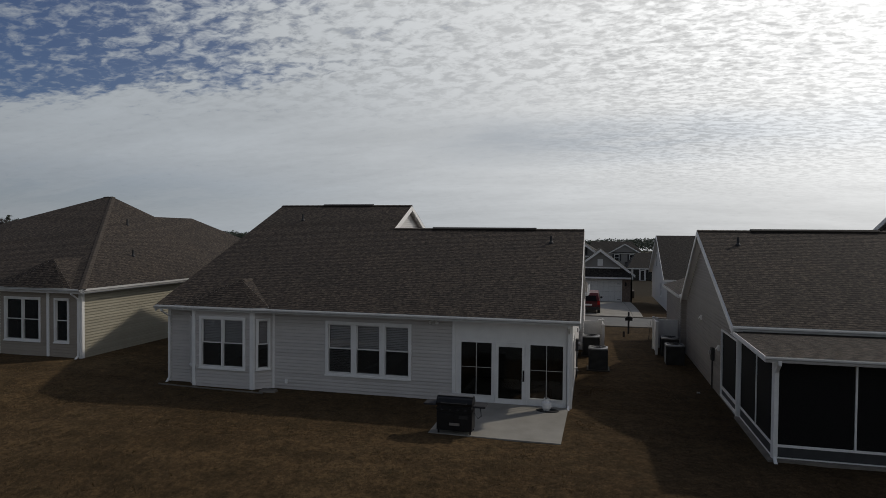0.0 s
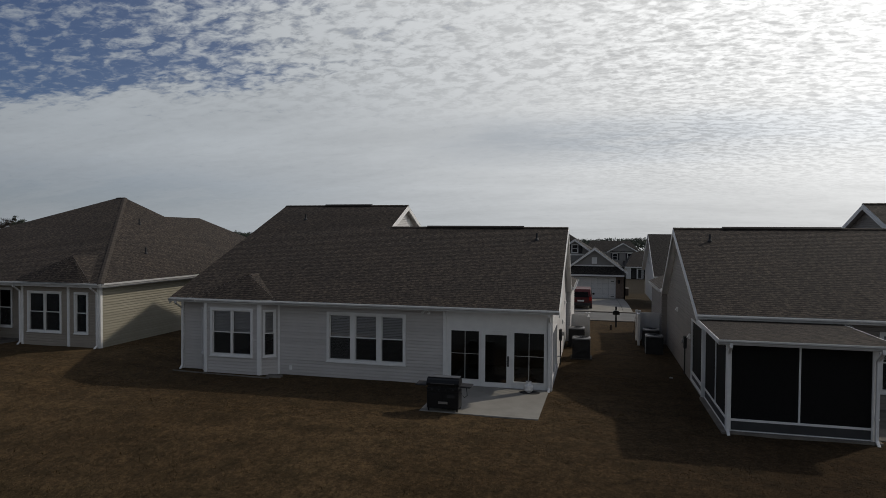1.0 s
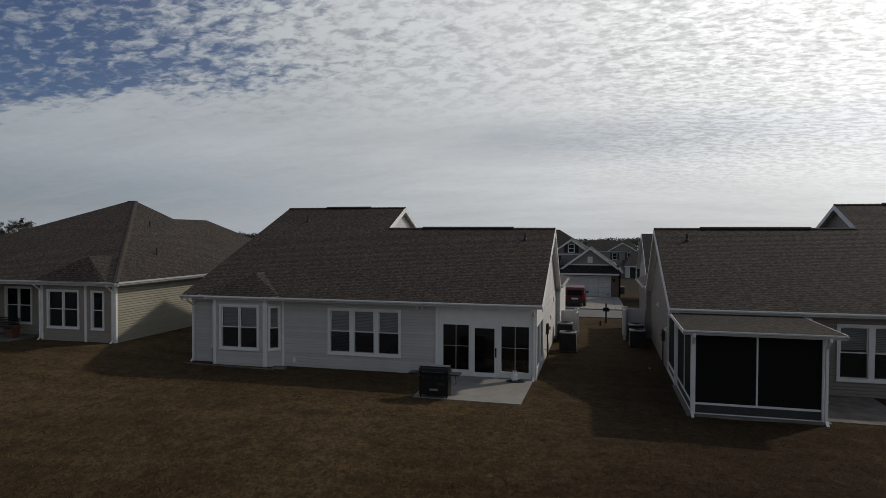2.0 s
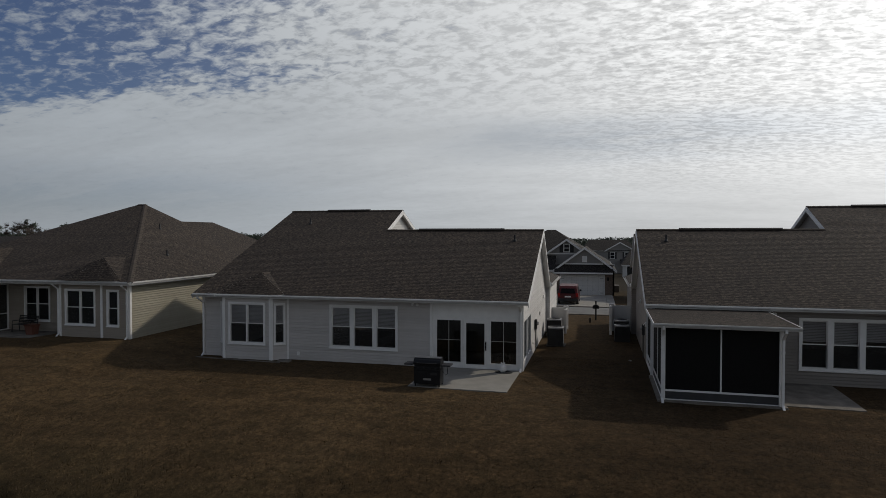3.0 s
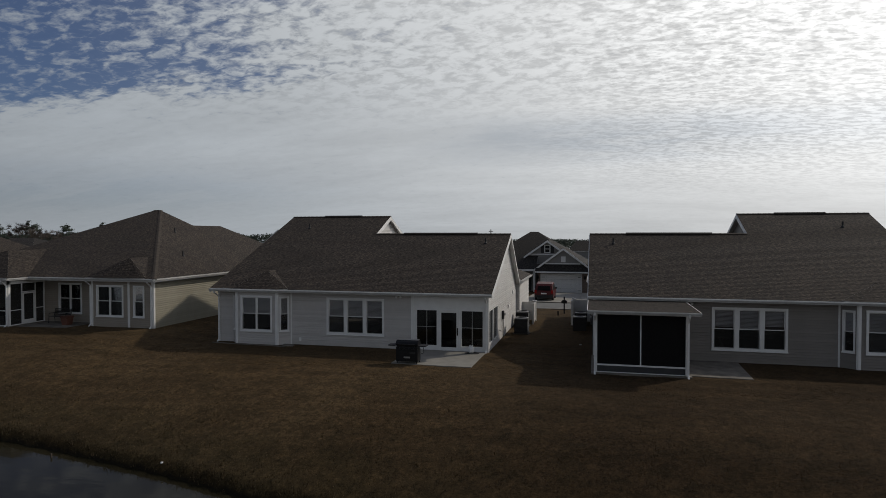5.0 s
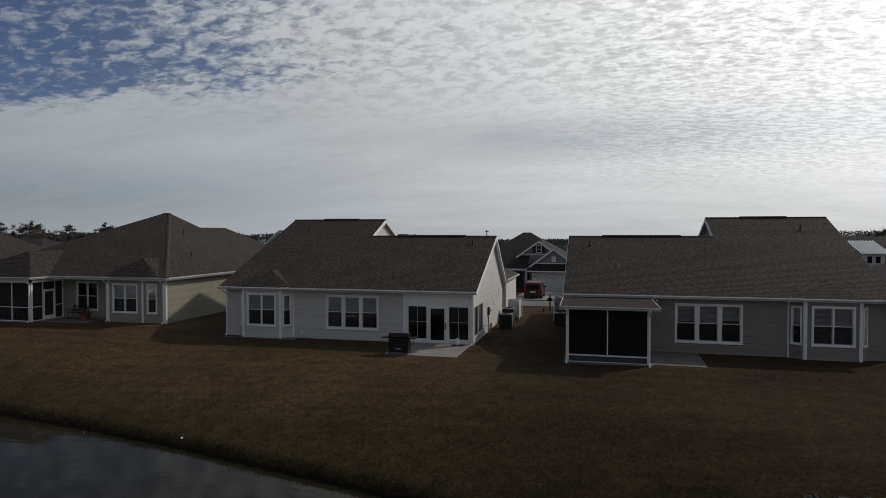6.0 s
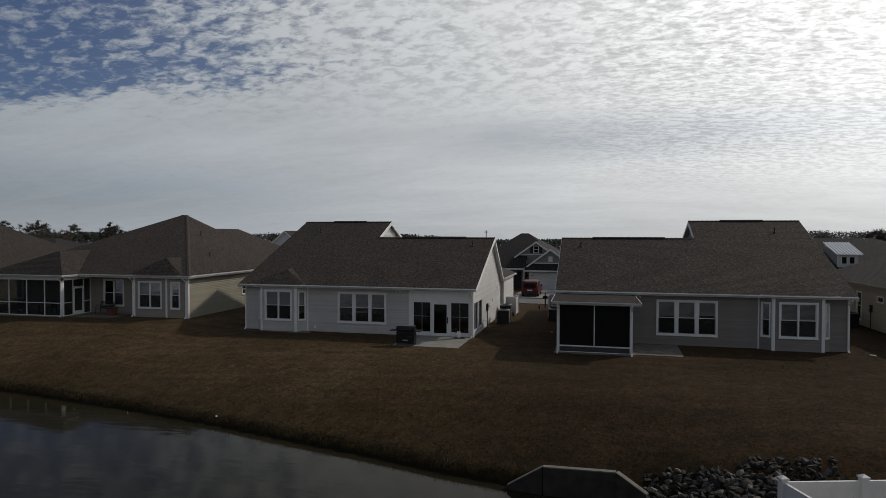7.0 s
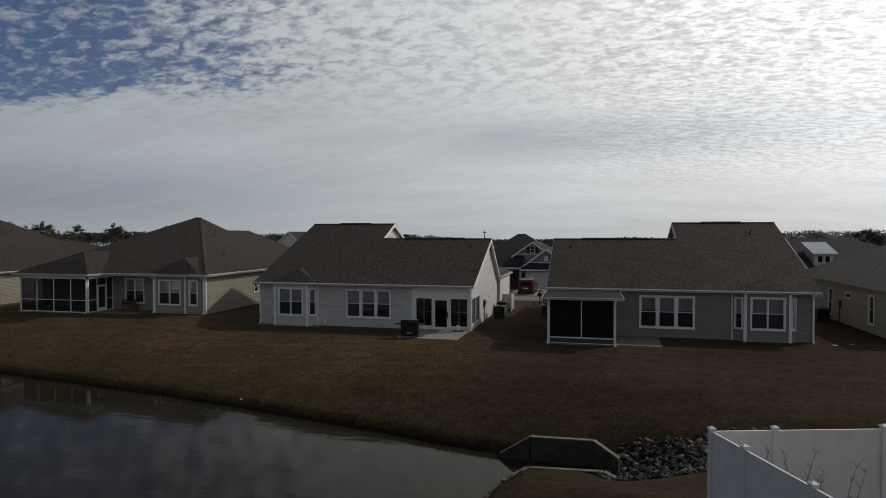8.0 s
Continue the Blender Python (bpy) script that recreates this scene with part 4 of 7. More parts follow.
    return h, back, end, P


house_a, back_a, end_a, PA = garden_home(0, 0, 0, -1, SIDE_A, "single-storey house with pale grey siding and a glazed white sunroom", True)
house_c, back_c, end_c, PC = garden_home(5.33, 0.4, 0, 1, SIDE_C, "single-storey house with slate grey siding and a screened porch", False, 15.45, -0.12, 3.84)


def screened_porch(house, P, sx):
    """The porch that juts out behind the grey house: white posts, dark screens, a low sloping roof."""
    W, D, ZB = 3.93, -3.96, 2.67
    bm = bmesh.new()
    box(bm, *sorted((sx * -0.12, sx * (W + 0.12))), D - 0.14, -0.05, -0.25, 0.06)
    p = part("porch", bm, OLD_CONCRETE, house, "porch with white posts and dark insect screens on a slab")

    def pb(name, u0, u1, y0, y1, z0, z1, m=WHITE):
        b2 = bmesh.new()
        box(b2, *sorted((sx * u0, sx * u1)), y0, y1, z0, z1)
        bmesh.ops.bevel(b2, geom=b2.edges[:], offset=0.006, segments=1, affect="EDGES")
        part(name, b2, m, p)
    for u in (0, W - 0.14):
        pb("post", u, u + 0.14, D, D + 0.14, 0.06, ZB)
    for z0, z1 in ((ZB - 0.07, ZB), (0.36, 0.43), (0.06, 0.09)):
        pb("rail", 0.14, W - 0.14, D + 0.03, D + 0.10, z0, z1)
        for u in (0.02, W - 0.08):
            pb("rail", u, u + 0.06, D + 0.14, -0.03, z0, z1)
    pb("mullion", W / 2 - 0.025, W / 2 + 0.025, D + 0.03, D + 0.09, 0.43, ZB - 0.07)
    for u in (0.02, W - 0.08):
        for y in (D + 1.85, -0.1):
            pb("mullion", u, u + 0.06, y, y + 0.045, 0.43, ZB - 0.07)
    front = Side(P(0.09, D, 0), (sx, 0, 0), (0, -1, 0))
    left = Side(P(0, D, 0), (0, 1, 0), (-sx, 0, 0))
    right = Side(P(W, D, 0), (0, 1, 0), (sx, 0, 0))
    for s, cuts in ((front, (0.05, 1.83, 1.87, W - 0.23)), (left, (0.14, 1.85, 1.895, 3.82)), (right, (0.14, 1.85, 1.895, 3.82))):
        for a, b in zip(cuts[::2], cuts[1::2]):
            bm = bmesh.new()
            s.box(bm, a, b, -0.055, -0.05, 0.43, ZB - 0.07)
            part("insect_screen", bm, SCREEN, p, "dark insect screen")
        bm = bmesh.new()
        s.box(bm, cuts[0], cuts[-1], -0.07, -0.045, 0.10, 0.36)
        part("kick_panel", bm, BOARD_IN, p)
    ra, rb, yb = -0.28, W + 0.42, YE - 0.02
    zf, zb = 2.80, 2.875
    roof_plane(house, [P(ra, D - 0.3, zf), P(rb, D - 0.3, zf), P(rb - 0.12, yb, zb), P(ra, yb, zb)], thick=0.06)
    for a, b, sv in ((P(ra, D - 0.32, zf - 0.13), P(rb, D - 0.32, zf - 0.13), (0, 0.025, 0)), (P(ra - 0.02, D - 0.32, zf - 0.11), P(ra - 0.02, yb, zb - 0.11), (sx * 0.025, 0, 0)),
                     (P(rb + 0.02, D - 0.32, zf - 0.11), P(rb - 0.10, yb, zb - 0.11), (-sx * 0.025, 0, 0))):
        bm = bmesh.new()
        bar(bm, a, b, sv, (0, 0, 1), 1, 0.125)
        part("fascia", bm, WHITE, house)
    bm = bmesh.new()
    slab(bm, [P(ra, D - 0.3, zf - 0.15), P(rb, D - 0.3, zf - 0.15), P(rb - 0.12, 0.0, zb - 0.12), P(ra, 0.0, zb - 0.12)], (0, 0, 0.012))
    part("soffit", bm, WHITE, house)
    gutter(house, P(ra - 0.02, D - 0.33, zf), P(rb + 0.02, D - 0.33, zf), (0, -1, 0))
    downspout(house, Side(P(0.04, D, 0), (sx, 0, 0), (0, -1, 0)), 0.0, 2.72, 0.0, 0.40)
    downspout(house, Side(P(W - 0.04, D, 0), (sx, 0, 0), (0, -1, 0)), 0.0, 2.72, 0.0, 0.40)


screened_porch(house_c, PC, 1)


# the hip-roofed house with its own screened room
def hip_house():
    ox, oy, oz = -21.1, 1.4, 0.3
    h = thing("house", "taupe and cream hip-roofed house with a screened back room", "house", (ox, oy, oz))

    def P(u, y, z):
        return Vector((-u, y, z))
    EB = 3.08
    pk = P(7.7, 10.6, 7.75)
    ye, uo = -0.4, -0.4
    back = Side((0, 0, 0), (-1, 0, 0), (0, -1, 0))
    end = Side((0, 0, 0), (0, 1, 0), (1, 0, 0))
    # slopes
    roof_plane(h, [P(uo, ye, EB), P(17.0, ye, EB), P(8.3, 10.6, 7.75), pk])
    roof_plane(h, [P(uo, ye, EB), pk, P(5.6, 11.8, 6.54), P(uo, 11.8, EB)])
    roof_plane(h, [P(uo, 11.8, EB), P(5.6, 11.8, 6.54), P(5.6, 15.6, 6.54), P(uo, 21.6, EB)])
    roof_plane(h, [P(17.0, ye, EB), P(17.0, 20, EB), P(8.3, 10.6, 7.75)])
    roof_plane(h, [P(17.0, 20, EB), P(5.6, 20, EB), P(7.7, 10.6, 7.75), P(8.3, 10.6, 7.75)])
    ridge_cap(h, P(uo, ye, EB + 0.02), pk + Vector((0, 0, 0.02)))
    ridge_cap(h, P(7.7, 10.6, 7.77), P(8.3, 10.6, 7.77))
    # side wing towards the street
    roof_plane(h, [P(5.6, 15.6, 6.54), P(11.6, 21.6, EB), P(uo, 21.6, EB)])
    roof_plane(h, [P(5.6, 11.8, 6.54), P(11.6, 11.8, EB), P(11.6, 21.6, EB), P(5.6, 15.6, 6.54)])
    # bay hip on the slope
    p0, p1 = P(2.45, 0.95, 4.30), P(2.35, 2.52, 4.31)
    e1, e2, v = P(1.62, -0.52, EB + 0.01), P(0.50, -0.44, EB + 0.015), P(0.25, -0.34, EB + 0.03)
    f1, f2 = P(3.6, -0.52, EB + 0.01), P(4.7, -0.38, EB + 0.02)
    for q in ([e1, f1, p0], [p0, e1, e2], [p0, e2, v], [p0, v, p1], [p0, f1, f2], [p0, f2, p1]):
        roof_plane(h, q, thick=0.04)
    for u, y in ((1.7, 5.2), (4.6, 8.2)):
        vent_pipe(h, P(u, y, EB + (u + 0.4) * 4.67 / 8.1), 0.35)
    # walls: a forward part with windows, then a recessed part
    w1, w2 = (2.15, 4.15, 0.62, 2.62), (0.62, 1.42, 0.62, 2.62)
    wall(h, back, 0, 4.5, -0.05, 2.9, SIDE_B, [w1, w2])
    window(h, back, *w1, 2, (0.5, 0.5), 0.09, label="white twin window with blinds")
    window(h, back, *w2, 1, (0.4,), 0.09)
    wall(h, Side(P(4.5, 0, 0), (0, 1, 0), (-1, 0, 0)), 0, 1.2, -0.05, 2.9, SIDE_B)
    rec = Side(P(4.5, 1.2, 0), (-1, 0, 0), (0, -1, 0))
    w3 = (1.9, 3.75, 0.55, 2.6)
    wall(h, rec, 0, 12.0, -0.05, 2.9, SIDE_B, [w3])
    window(h, rec, *w3, 2, (0.5, 0.5), 0.09, label="white twin window with blinds")
    ws = (7.0, 7.78, 1.05, 1.98)
    wall(h, end, 0, 16, -0.05, 2.9, SIDE_BY, [ws])
    window(h, end, *ws, 1, (0,), 0.07)
    wall(h, Side(P(16.5, 1.2, 0), (0, 1, 0), (-1, 0, 0)), 0, 20, -0.05, 2.9, SIDE_BY)
    for s, a, b in ((back, -0.03, 0.11), (end, -0.03, 0.10), (back, 1.68, 1.82), (back, 4.4, 4.53)):
        corner_board(h, s, a, b, -0.05, 2.9)
    for p, q, o in ((P(uo, ye, 0), P(9.6, ye, 0), (0, -1, 0)), (P(uo, ye, 0), P(uo, 22, 0), (1, 0, 0))):
        o = Vector(o)
        gutter(h, p + o * 0.02 + Vector((0, 0, EB - 0.03)), q + o * 0.02 + Vector((0, 0, EB - 0.03)), o)
        bm = bmesh.new()
        bar(bm, p + Vector((0, 0, 2.88)), q + Vector((0, 0, 2.88)), o * 0.02, (0, 0, 1), 1, 0.17)
        part("fascia", bm, WHITE, h)
    bm = bmesh.new()
    box(bm, -16.5, 0.4, ye, 1.2, 2.88, 2.9)
    box(bm, 0, 0.4, 1.2, 22, 2.88, 2.9)
    box(bm, -16.4, -0.15, 0.1, 15, 2.82, 2.86)
    part("soffit", bm, WHITE, h)
    downspout(h, back, 0.1, EB - 0.12, 0.0, 0.44)
    downspout(h, back, 4.56, EB - 0.12, 0.0, 0.44)
    bm = bmesh.new()
    box(bm, -16.5, 0.02, -0.02, 20, -0.5, 0.0)
    part("foundation", bm, OLD_CONCRETE, h)
    # screened room
    u0, u1, yf, yb, ZB = 9.4, 15.9, -1.5, 1.2, 2.75
    bm = bmesh.new()
    box(bm, -u1 - 0.1, -u0 + 0.1, yf - 0.1, yb, -0.4, 0.02)
    room = part("porch", bm, CONCRETE, h, "screened room with slim white posts on a slab")
    fr = Side(P(u0, yf, 0), (-1, 0, 0), (0, -1, 0))
    sr = Side(P(u0, yf, 0), (0, 1, 0), (1, 0, 0))
    sl = Side(P(u1, yf, 0), (0, 1, 0), (-1, 0, 0))
    Wd, Dp = u1 - u0, yb - yf

    def sb(name, s, *dims):
        b2 = bmesh.new()
        s.box(b2, *dims)
        part(name, b2, WHITE, room)
    for s, n, ln in ((fr, 4, Wd), (sl, 2, Dp)):
        sb("beam", s, 0, ln, -0.12, 0, ZB - 0.1, ZB + 0.15)
        for i in range(n + 1):
            r = 0.09 if i in (0, n) else 0.03
            sb("post", s, max(0, ln * i / n - r), min(ln, ln * i / n + r), -0.10, -0.005, 0.02, ZB - 0.1)
        sb("rail", s, 0.09, ln - 0.09, -0.07, -0.03, 0.95, 1.0)
        sb("rail", s, 0.09, ln - 0.09, -0.07, -0.03, 0.02, 0.07)
    sb("beam", sr, 0, Dp, -0.12, 0, ZB - 0.1, ZB + 0.15)
    for a, b in ((0, 0.16), (0.95, 1.0), (1.95, 2.0), (Dp - 0.1, Dp)):
        sb("post", sr, a, b, -0.10, -0.005, 0.02, ZB - 0.1)
    for a, b in ((0.16, 0.95), (2.0, Dp - 0.1)):
        sb("rail", sr, a, b, -0.07, -0.03, 0.95, 1.0), sb("rail", sr, a, b, -0.07, -0.03, 0.02, 0.07)
    sb("rail", sr, 1.0, 1.95, -0.07, -0.03, 2.08, 2.13)
    for s, a, b in ((fr, 0.1, Wd - 0.1), (sl, 0.1, Dp - 0.1), (sr, 0.1, Dp - 0.1)):
        bm = bmesh.new()
        s.box(bm, a, b, -0.055, -0.05, 0.07, ZB - 0.1)
        part("insect_screen", bm, MESH_SCREEN, room)
    bm = bmesh.new()
    ring(bm, sr, 1.03, 1.92, 0.03, 2.06, 0.09, -0.045, -0.01, 0.27)
    part("screen_door", bm, VINYL, room, "white screen door")
    rp = 5.05 - 0.3
    roof_plane(h, [P(u0 - 0.35, yf - 0.35, EB - 0.02), P(u1 + 0.35, yf - 0.35, EB - 0.02), P(u0 + 2.2, 0.5, rp)])
    roof_plane(h, [P(u0 - 0.35, yf - 0.35, EB - 0.02), P(u0 + 2.2, 0.5, rp), P(u0 + 2.2, 3.6, rp), P(u0 - 0.35, 0.2, EB - 0.02)])
    roof_plane(h, [P(u1 + 0.35, yf - 0.35, EB - 0.02), P(u0 + 2.2, 0.5, rp), P(u0 + 2.2, 3.6, rp), P(u1 + 0.35, 3.6, EB - 0.02)])
    gutter(h, P(u0 - 0.37, yf - 0.37, EB - 0.04), P(u1 + 0.37, yf - 0.37, EB - 0.04), (0, -1, 0))
    gutter(h, P(u0 - 0.37, yf - 0.37, EB - 0.04), P(u0 - 0.37, ye, EB - 0.04), (1, 0, 0))
    bm = bmesh.new()
    box(bm, -u1 - 0.35, -u0 + 0.35, yf - 0.35, yb, 2.9, 2.95)
    part("soffit", bm, WHITE, h)
    downspout(h, fr, 0.06, EB - 0.14, 0.0, 0.40)
    return h


hip_house()


# ---- houses further off ----
def far_window(house, s, u0, u1, z0, z1, shutters=False, rail=True):
    bm = bmesh.new()
    t = min(0.10, (u1 - u0) * 0.13)
    ring(bm, s, u0, u1, z0, z1, t, 0.0, 0.05)
    w = part("window", bm, VINYL, house)
    bm = bmesh.new()
    s.box(bm, u0 + t, u1 - t, 0.004, 0.012, z0 + t, z1 - t)
    part("pane", bm, DARK_GLASS, w)
    if rail:
        bm = bmesh.new()
        zm = (z0 + z1) / 2
        s.box(bm, u0 + 0.1, u1 - 0.1, 0.014, 0.035, zm - 0.03, zm + 0.03)
        part("meeting_rail", bm, VINYL, w)
    if shutters:
        for a, b in ((u0 - 0.42, u0 - 0.04), (u1 + 0.04, u1 + 0.42)):
            bm = bmesh.new()
            s.box(bm, a, b, 0.0, 0.04, z0, z1)
            part("shutter", bm, BLACK_M, w, "dark louvred shutter")
    return w


def flat_wall(house, s, poly, material):
    """A wall far off: one solid from its outline (u, z)."""
    bm = bmesh.new()
    slab(bm, [s.at(u, -0.15, z) for u, z in poly], s.n * 0.15)
    return part("wall", bm, material, house)


def trim_line(house, a, b, out, h=0.2, w=0.04, name="rake_board"):
    bm = bmesh.new()
    bar(bm, a, b, Vector(out) * w, (0, 0, -1), 1, h)
    return part(name, bm, WHITE, house)


DARK_GLASS = plain("far_window_glass", (0.012, 0.013, 0.015), 0.25, var=0.2, bump=0, spec=0.3)


def garage_house():
    """Across the street: a garage gable, a taller gable behind it and a hip roof over all."""
    ox, oy, oz = 0.15, 47.5, -1.25
    h = thing("house", "warm grey house with a white double garage door and brick piers", "house", (ox, oy, oz))
    h.scale = (1.1, 1.1, 1.1)
    V = lambda x, y, z: Vector((x, y, z + 0.45))
    f = Side((0, 0, 0), (1, 0, 0), (0, -1, 0))
    # garage block
    g0, g1, pk = -1.80, 4.25, 1.22
    ez, pz = 2.38 + 0.45, 4.62 + 0.45
    for a, b in ((g0, -1.30), (3.25, g1)):
        flat_wall(h, f, [(a, 0), (b, 0), (b, ez), (a, ez)], BRICK_M)
    flat_wall(h, f, [(-1.30, 2.15), (3.25, 2.15), (3.25, ez), (-1.30, ez)], SIDE_D)
    flat_wall(h, f, [(g0, ez), (g1, ez), (pk, pz - 0.1)], SIDE_D)
    bm = bmesh.new()
    ring(bm, f, -1.36, 3.31, 0, 2.22, 0.12, -0.1, 0.03, 0.0)
    gd = part("garage_door", bm, WHITE, h, "white panelled double garage door")
    for i in range(4):
        for j in range(8):
            bm = bmesh.new()
            a, c = -1.24 + j * 0.554, 0.02 + i * 0.52
            f.box(bm, a, a + 0.545, -0.08, -0.04, c, c + 0.51)
            bmesh.ops.bevel(bm, geom=bm.edges[:], offset=0.012, segments=1, affect="EDGES")
            part("panel", bm, VINYL, gd)
    for u in (-1.2, 2.85):
        for z in (0.3, 1.8):
            bm = bmesh.new()
            f.box(bm, u, u + 0.32, -0.035, -0.02, z, z + 0.05)
            part("strap_hinge", bm, BLACK, gd)
    far_side = Side((g1, 0, 0), (0, 1, 0), (1, 0, 0))
    flat_wall(h, far_side, [(0, 0), (14, 0), (14, ez), (0, ez)], SIDE_D)
    near_side = Side((g0, 0, 0), (0, 1, 0), (-1, 0, 0))
    flat_wall(h, near_side, [(0, 0), (3, 0), (3, ez), (0, ez)], SIDE_D)
    # skirt roof over the door
    roof_plane(h, [V(-1.9, -0.75, 2.05), V(4.1, -0.75, 2.05), V(4.1, 0, 2.85), V(-1.9, 0, 2.85)], SHINGLE_D)
    trim_line(h, V(-1.9, -0.78, 2.06), V(4.1, -0.78, 2.06), (0, -1, 0), 0.16, name="fascia")
    # gable slopes
    o = -0.35
    for a in (g0 - 0.25, g1 + 0.25):
        roof_plane(h, [V(a, o, 2.27), V(pk, o, 4.70), V(pk, 8, 4.70), V(a, 8, 2.27)], SHINGLE_D)
        trim_line(h, V(a, o, 2.28), V(pk, o, 4.71), (0, -1, 0), 0.24)
    trim_line(h, V(-0.8, 0, 2.98), V(3.1, 0, 2.98), (0, -1, 0), 0.12, name="frieze_board")
    bm = bmesh.new()
    ring(bm, f, 0.97, 1.47, 3.55, 4.2, 0.09, 0, 0.05)
    v = part("gable_vent", bm, WHITE, h)
    bm = bmesh.new()
    f.box(bm, 1.06, 1.38, 0.002, 0.03, 3.64, 4.11)
    part("louvre", bm, VINYL, v)
    # taller gable behind
    f2 = Side((0, 3, 0), (1, 0, 0), (0, -1, 0))
    flat_wall(h, f2, [(-3.2, 0), (1.6, 0), (1.6, 4.2), (-0.8, 5.85), (-3.2, 4.2)], SIDE_D)
    for a, z in ((-3.55, 3.6), (1.95, 3.6)):
        roof_plane(h, [V(a, 2.6, z), V(-0.8, 2.6, 5.55), V(-0.8, 10, 5.55), V(a, 10, z)], SHINGLE_D)
        trim_line(h, V(a, 2.6, z + 0.01), V(-0.8, 2.6, 5.56), (0, -1, 0), 0.24)
    trim_line(h, V(-2.9, 3, 3.95), V(1.3, 3, 3.95), (0, -1, 0), 0.12, name="frieze_board")
    far_window(h, f2, -1.15, -0.45, 4.5, 5.45, True)
    # porch roof on the left and the hip over the body
    roof_plane(h, [V(-8, 0.6, 2.2), V(-1.9, 0.6, 2.2), V(-1.9, 3.0, 3.7), V(-8, 3.0, 3.7)], SHINGLE_D)
    trim_line(h, V(-8, 0.56, 2.22), V(-1.9, 0.56, 2.22), (0, -1, 0), 0.22, name="fascia")
    for x in (-2.25, -4.4, -7.6):
        bm = bmesh.new()
        box(bm, x, x + 0.22, 0.7, 0.92, 0, 2.5)
        part("column", bm, WHITE, h)
    f3 = Side((0, 2.2, 0), (1, 0, 0), (0, -1, 0))
    flat_wall(h, f3, [(-8, 0), (-1.9, 0), (-1.9, 2.9), (-8, 2.9)], SIDE_D)
    far_window(h, f3, -6.6, -5.2, 0.8, 2.4)
    bm = bmesh.new()
    f3.box(bm, -3.6, -2.6, 0, 0.05, 0.05, 2.15)
    part("front_door", bm, BLACK_M, h)
    # main hip
    a, b, c, d = V(-9, 3.2, 2.9), V(3.2, 3.2, 2.9), V(3.2, 19, 2.9), V(-9, 19, 2.9)
    r0, r1 = V(-3.5, 10, 6.6), V(-2.5, 10, 6.6)
    for q in ([a, b, r1, r0], [b, c, r1], [c, d, r0, r1], [d, a, r0]):
        roof_plane(h, q, SHINGLE_D)
    flat_wall(h, Side((-8, 3, 0), (0, 1, 0), (-1, 0, 0)), [(0, 0), (15, 0), (15, 3.3), (0, 3.3)], SIDE_D)
    for x in (-1.6, 3.62):
        lamp = part("wall_lantern", lantern_mesh(f, x), BLACK, h)


def lantern_mesh(s, u):
    bm = bmesh.new()
    s.box(bm, u - 0.07, u + 0.07, 0.0, 0.03, 1.75, 2.0)
    lathe(bm, [(0.05, 0.0), (0.09, 0.06), (0.10, 0.26), (0.04, 0.36)], s.at(u, 0.13, 1.62), 8)
    return bm


garage_house()


def side_gable_house(name_label, x0, x1, y0, y1, base, eave, ridge, mat, roof, windows=()):
    """A house whose ridge runs along the street, its gable end showing."""
    h = thing("house", name_label, "house", (x0, y0, base))
    W, D, e, r = x1 - x0, y1 - y0, eave - base, ridge - base
    ym = D / 2
    s = Side((0, 0, 0), (0, 1, 0), (-1, 0, 0))
    flat_wall(h, s, [(0, 0), (D, 0), (D, e), (ym, r - 0.15), (0, e)], mat)
    fr = Side((0, 0, 0), (1, 0, 0), (0, -1, 0))
    flat_wall(h, fr, [(0.15, 0), (W, 0), (W, e), (0.15, e)], mat)
    flat_wall(h, Side((W, 0, 0), (0, 1, 0), (1, 0, 0)), [(0, 0), (D, 0), (D, e), (ym, r - 0.15), (0, e)], mat)
    sl = (r - e) / ym
    for a, b in ((-0.35, ym), (D + 0.35, ym)):
        z = e - sl * 0.35
        roof_plane(h, [Vector((-0.3, a, z)), Vector((W + 0.3, a, z)), Vector((W + 0.3, b, r)), Vector((-0.3, b, r))], roof)
        trim_line(h, Vector((-0.3, a, z + 0.01)), Vector((-0.3, b, r + 0.01)), (-1, 0, 0), 0.22)
    trim_line(h, Vector((-0.3, -0.37, e - sl * 0.35 + 0.02)), Vector((W + 0.3, -0.37, e - sl * 0.35 + 0.02)), (0, -1, 0), 0.2, name="fascia")
    for where, u0, u1, z0, z1 in windows:
        far_window(h, s if where == "end" else fr, u0, u1, z0, z1)
    return h


side_gable_house("pale grey house across the street seen from its gable end", 7.0, 20.0, 35.6, 49.6, -0.6, 2.3, 5.95, SIDE_W_LIT, SHINGLE_D,
                 [("end", 5.6, 6.5, 3.9, 5.3), ("end", 8.4, 9.3, 3.4, 4.8), ("end", 4.0, 5.0, 0.8, 2.2), ("back", 3, 4.6, 0.9, 2.3)])


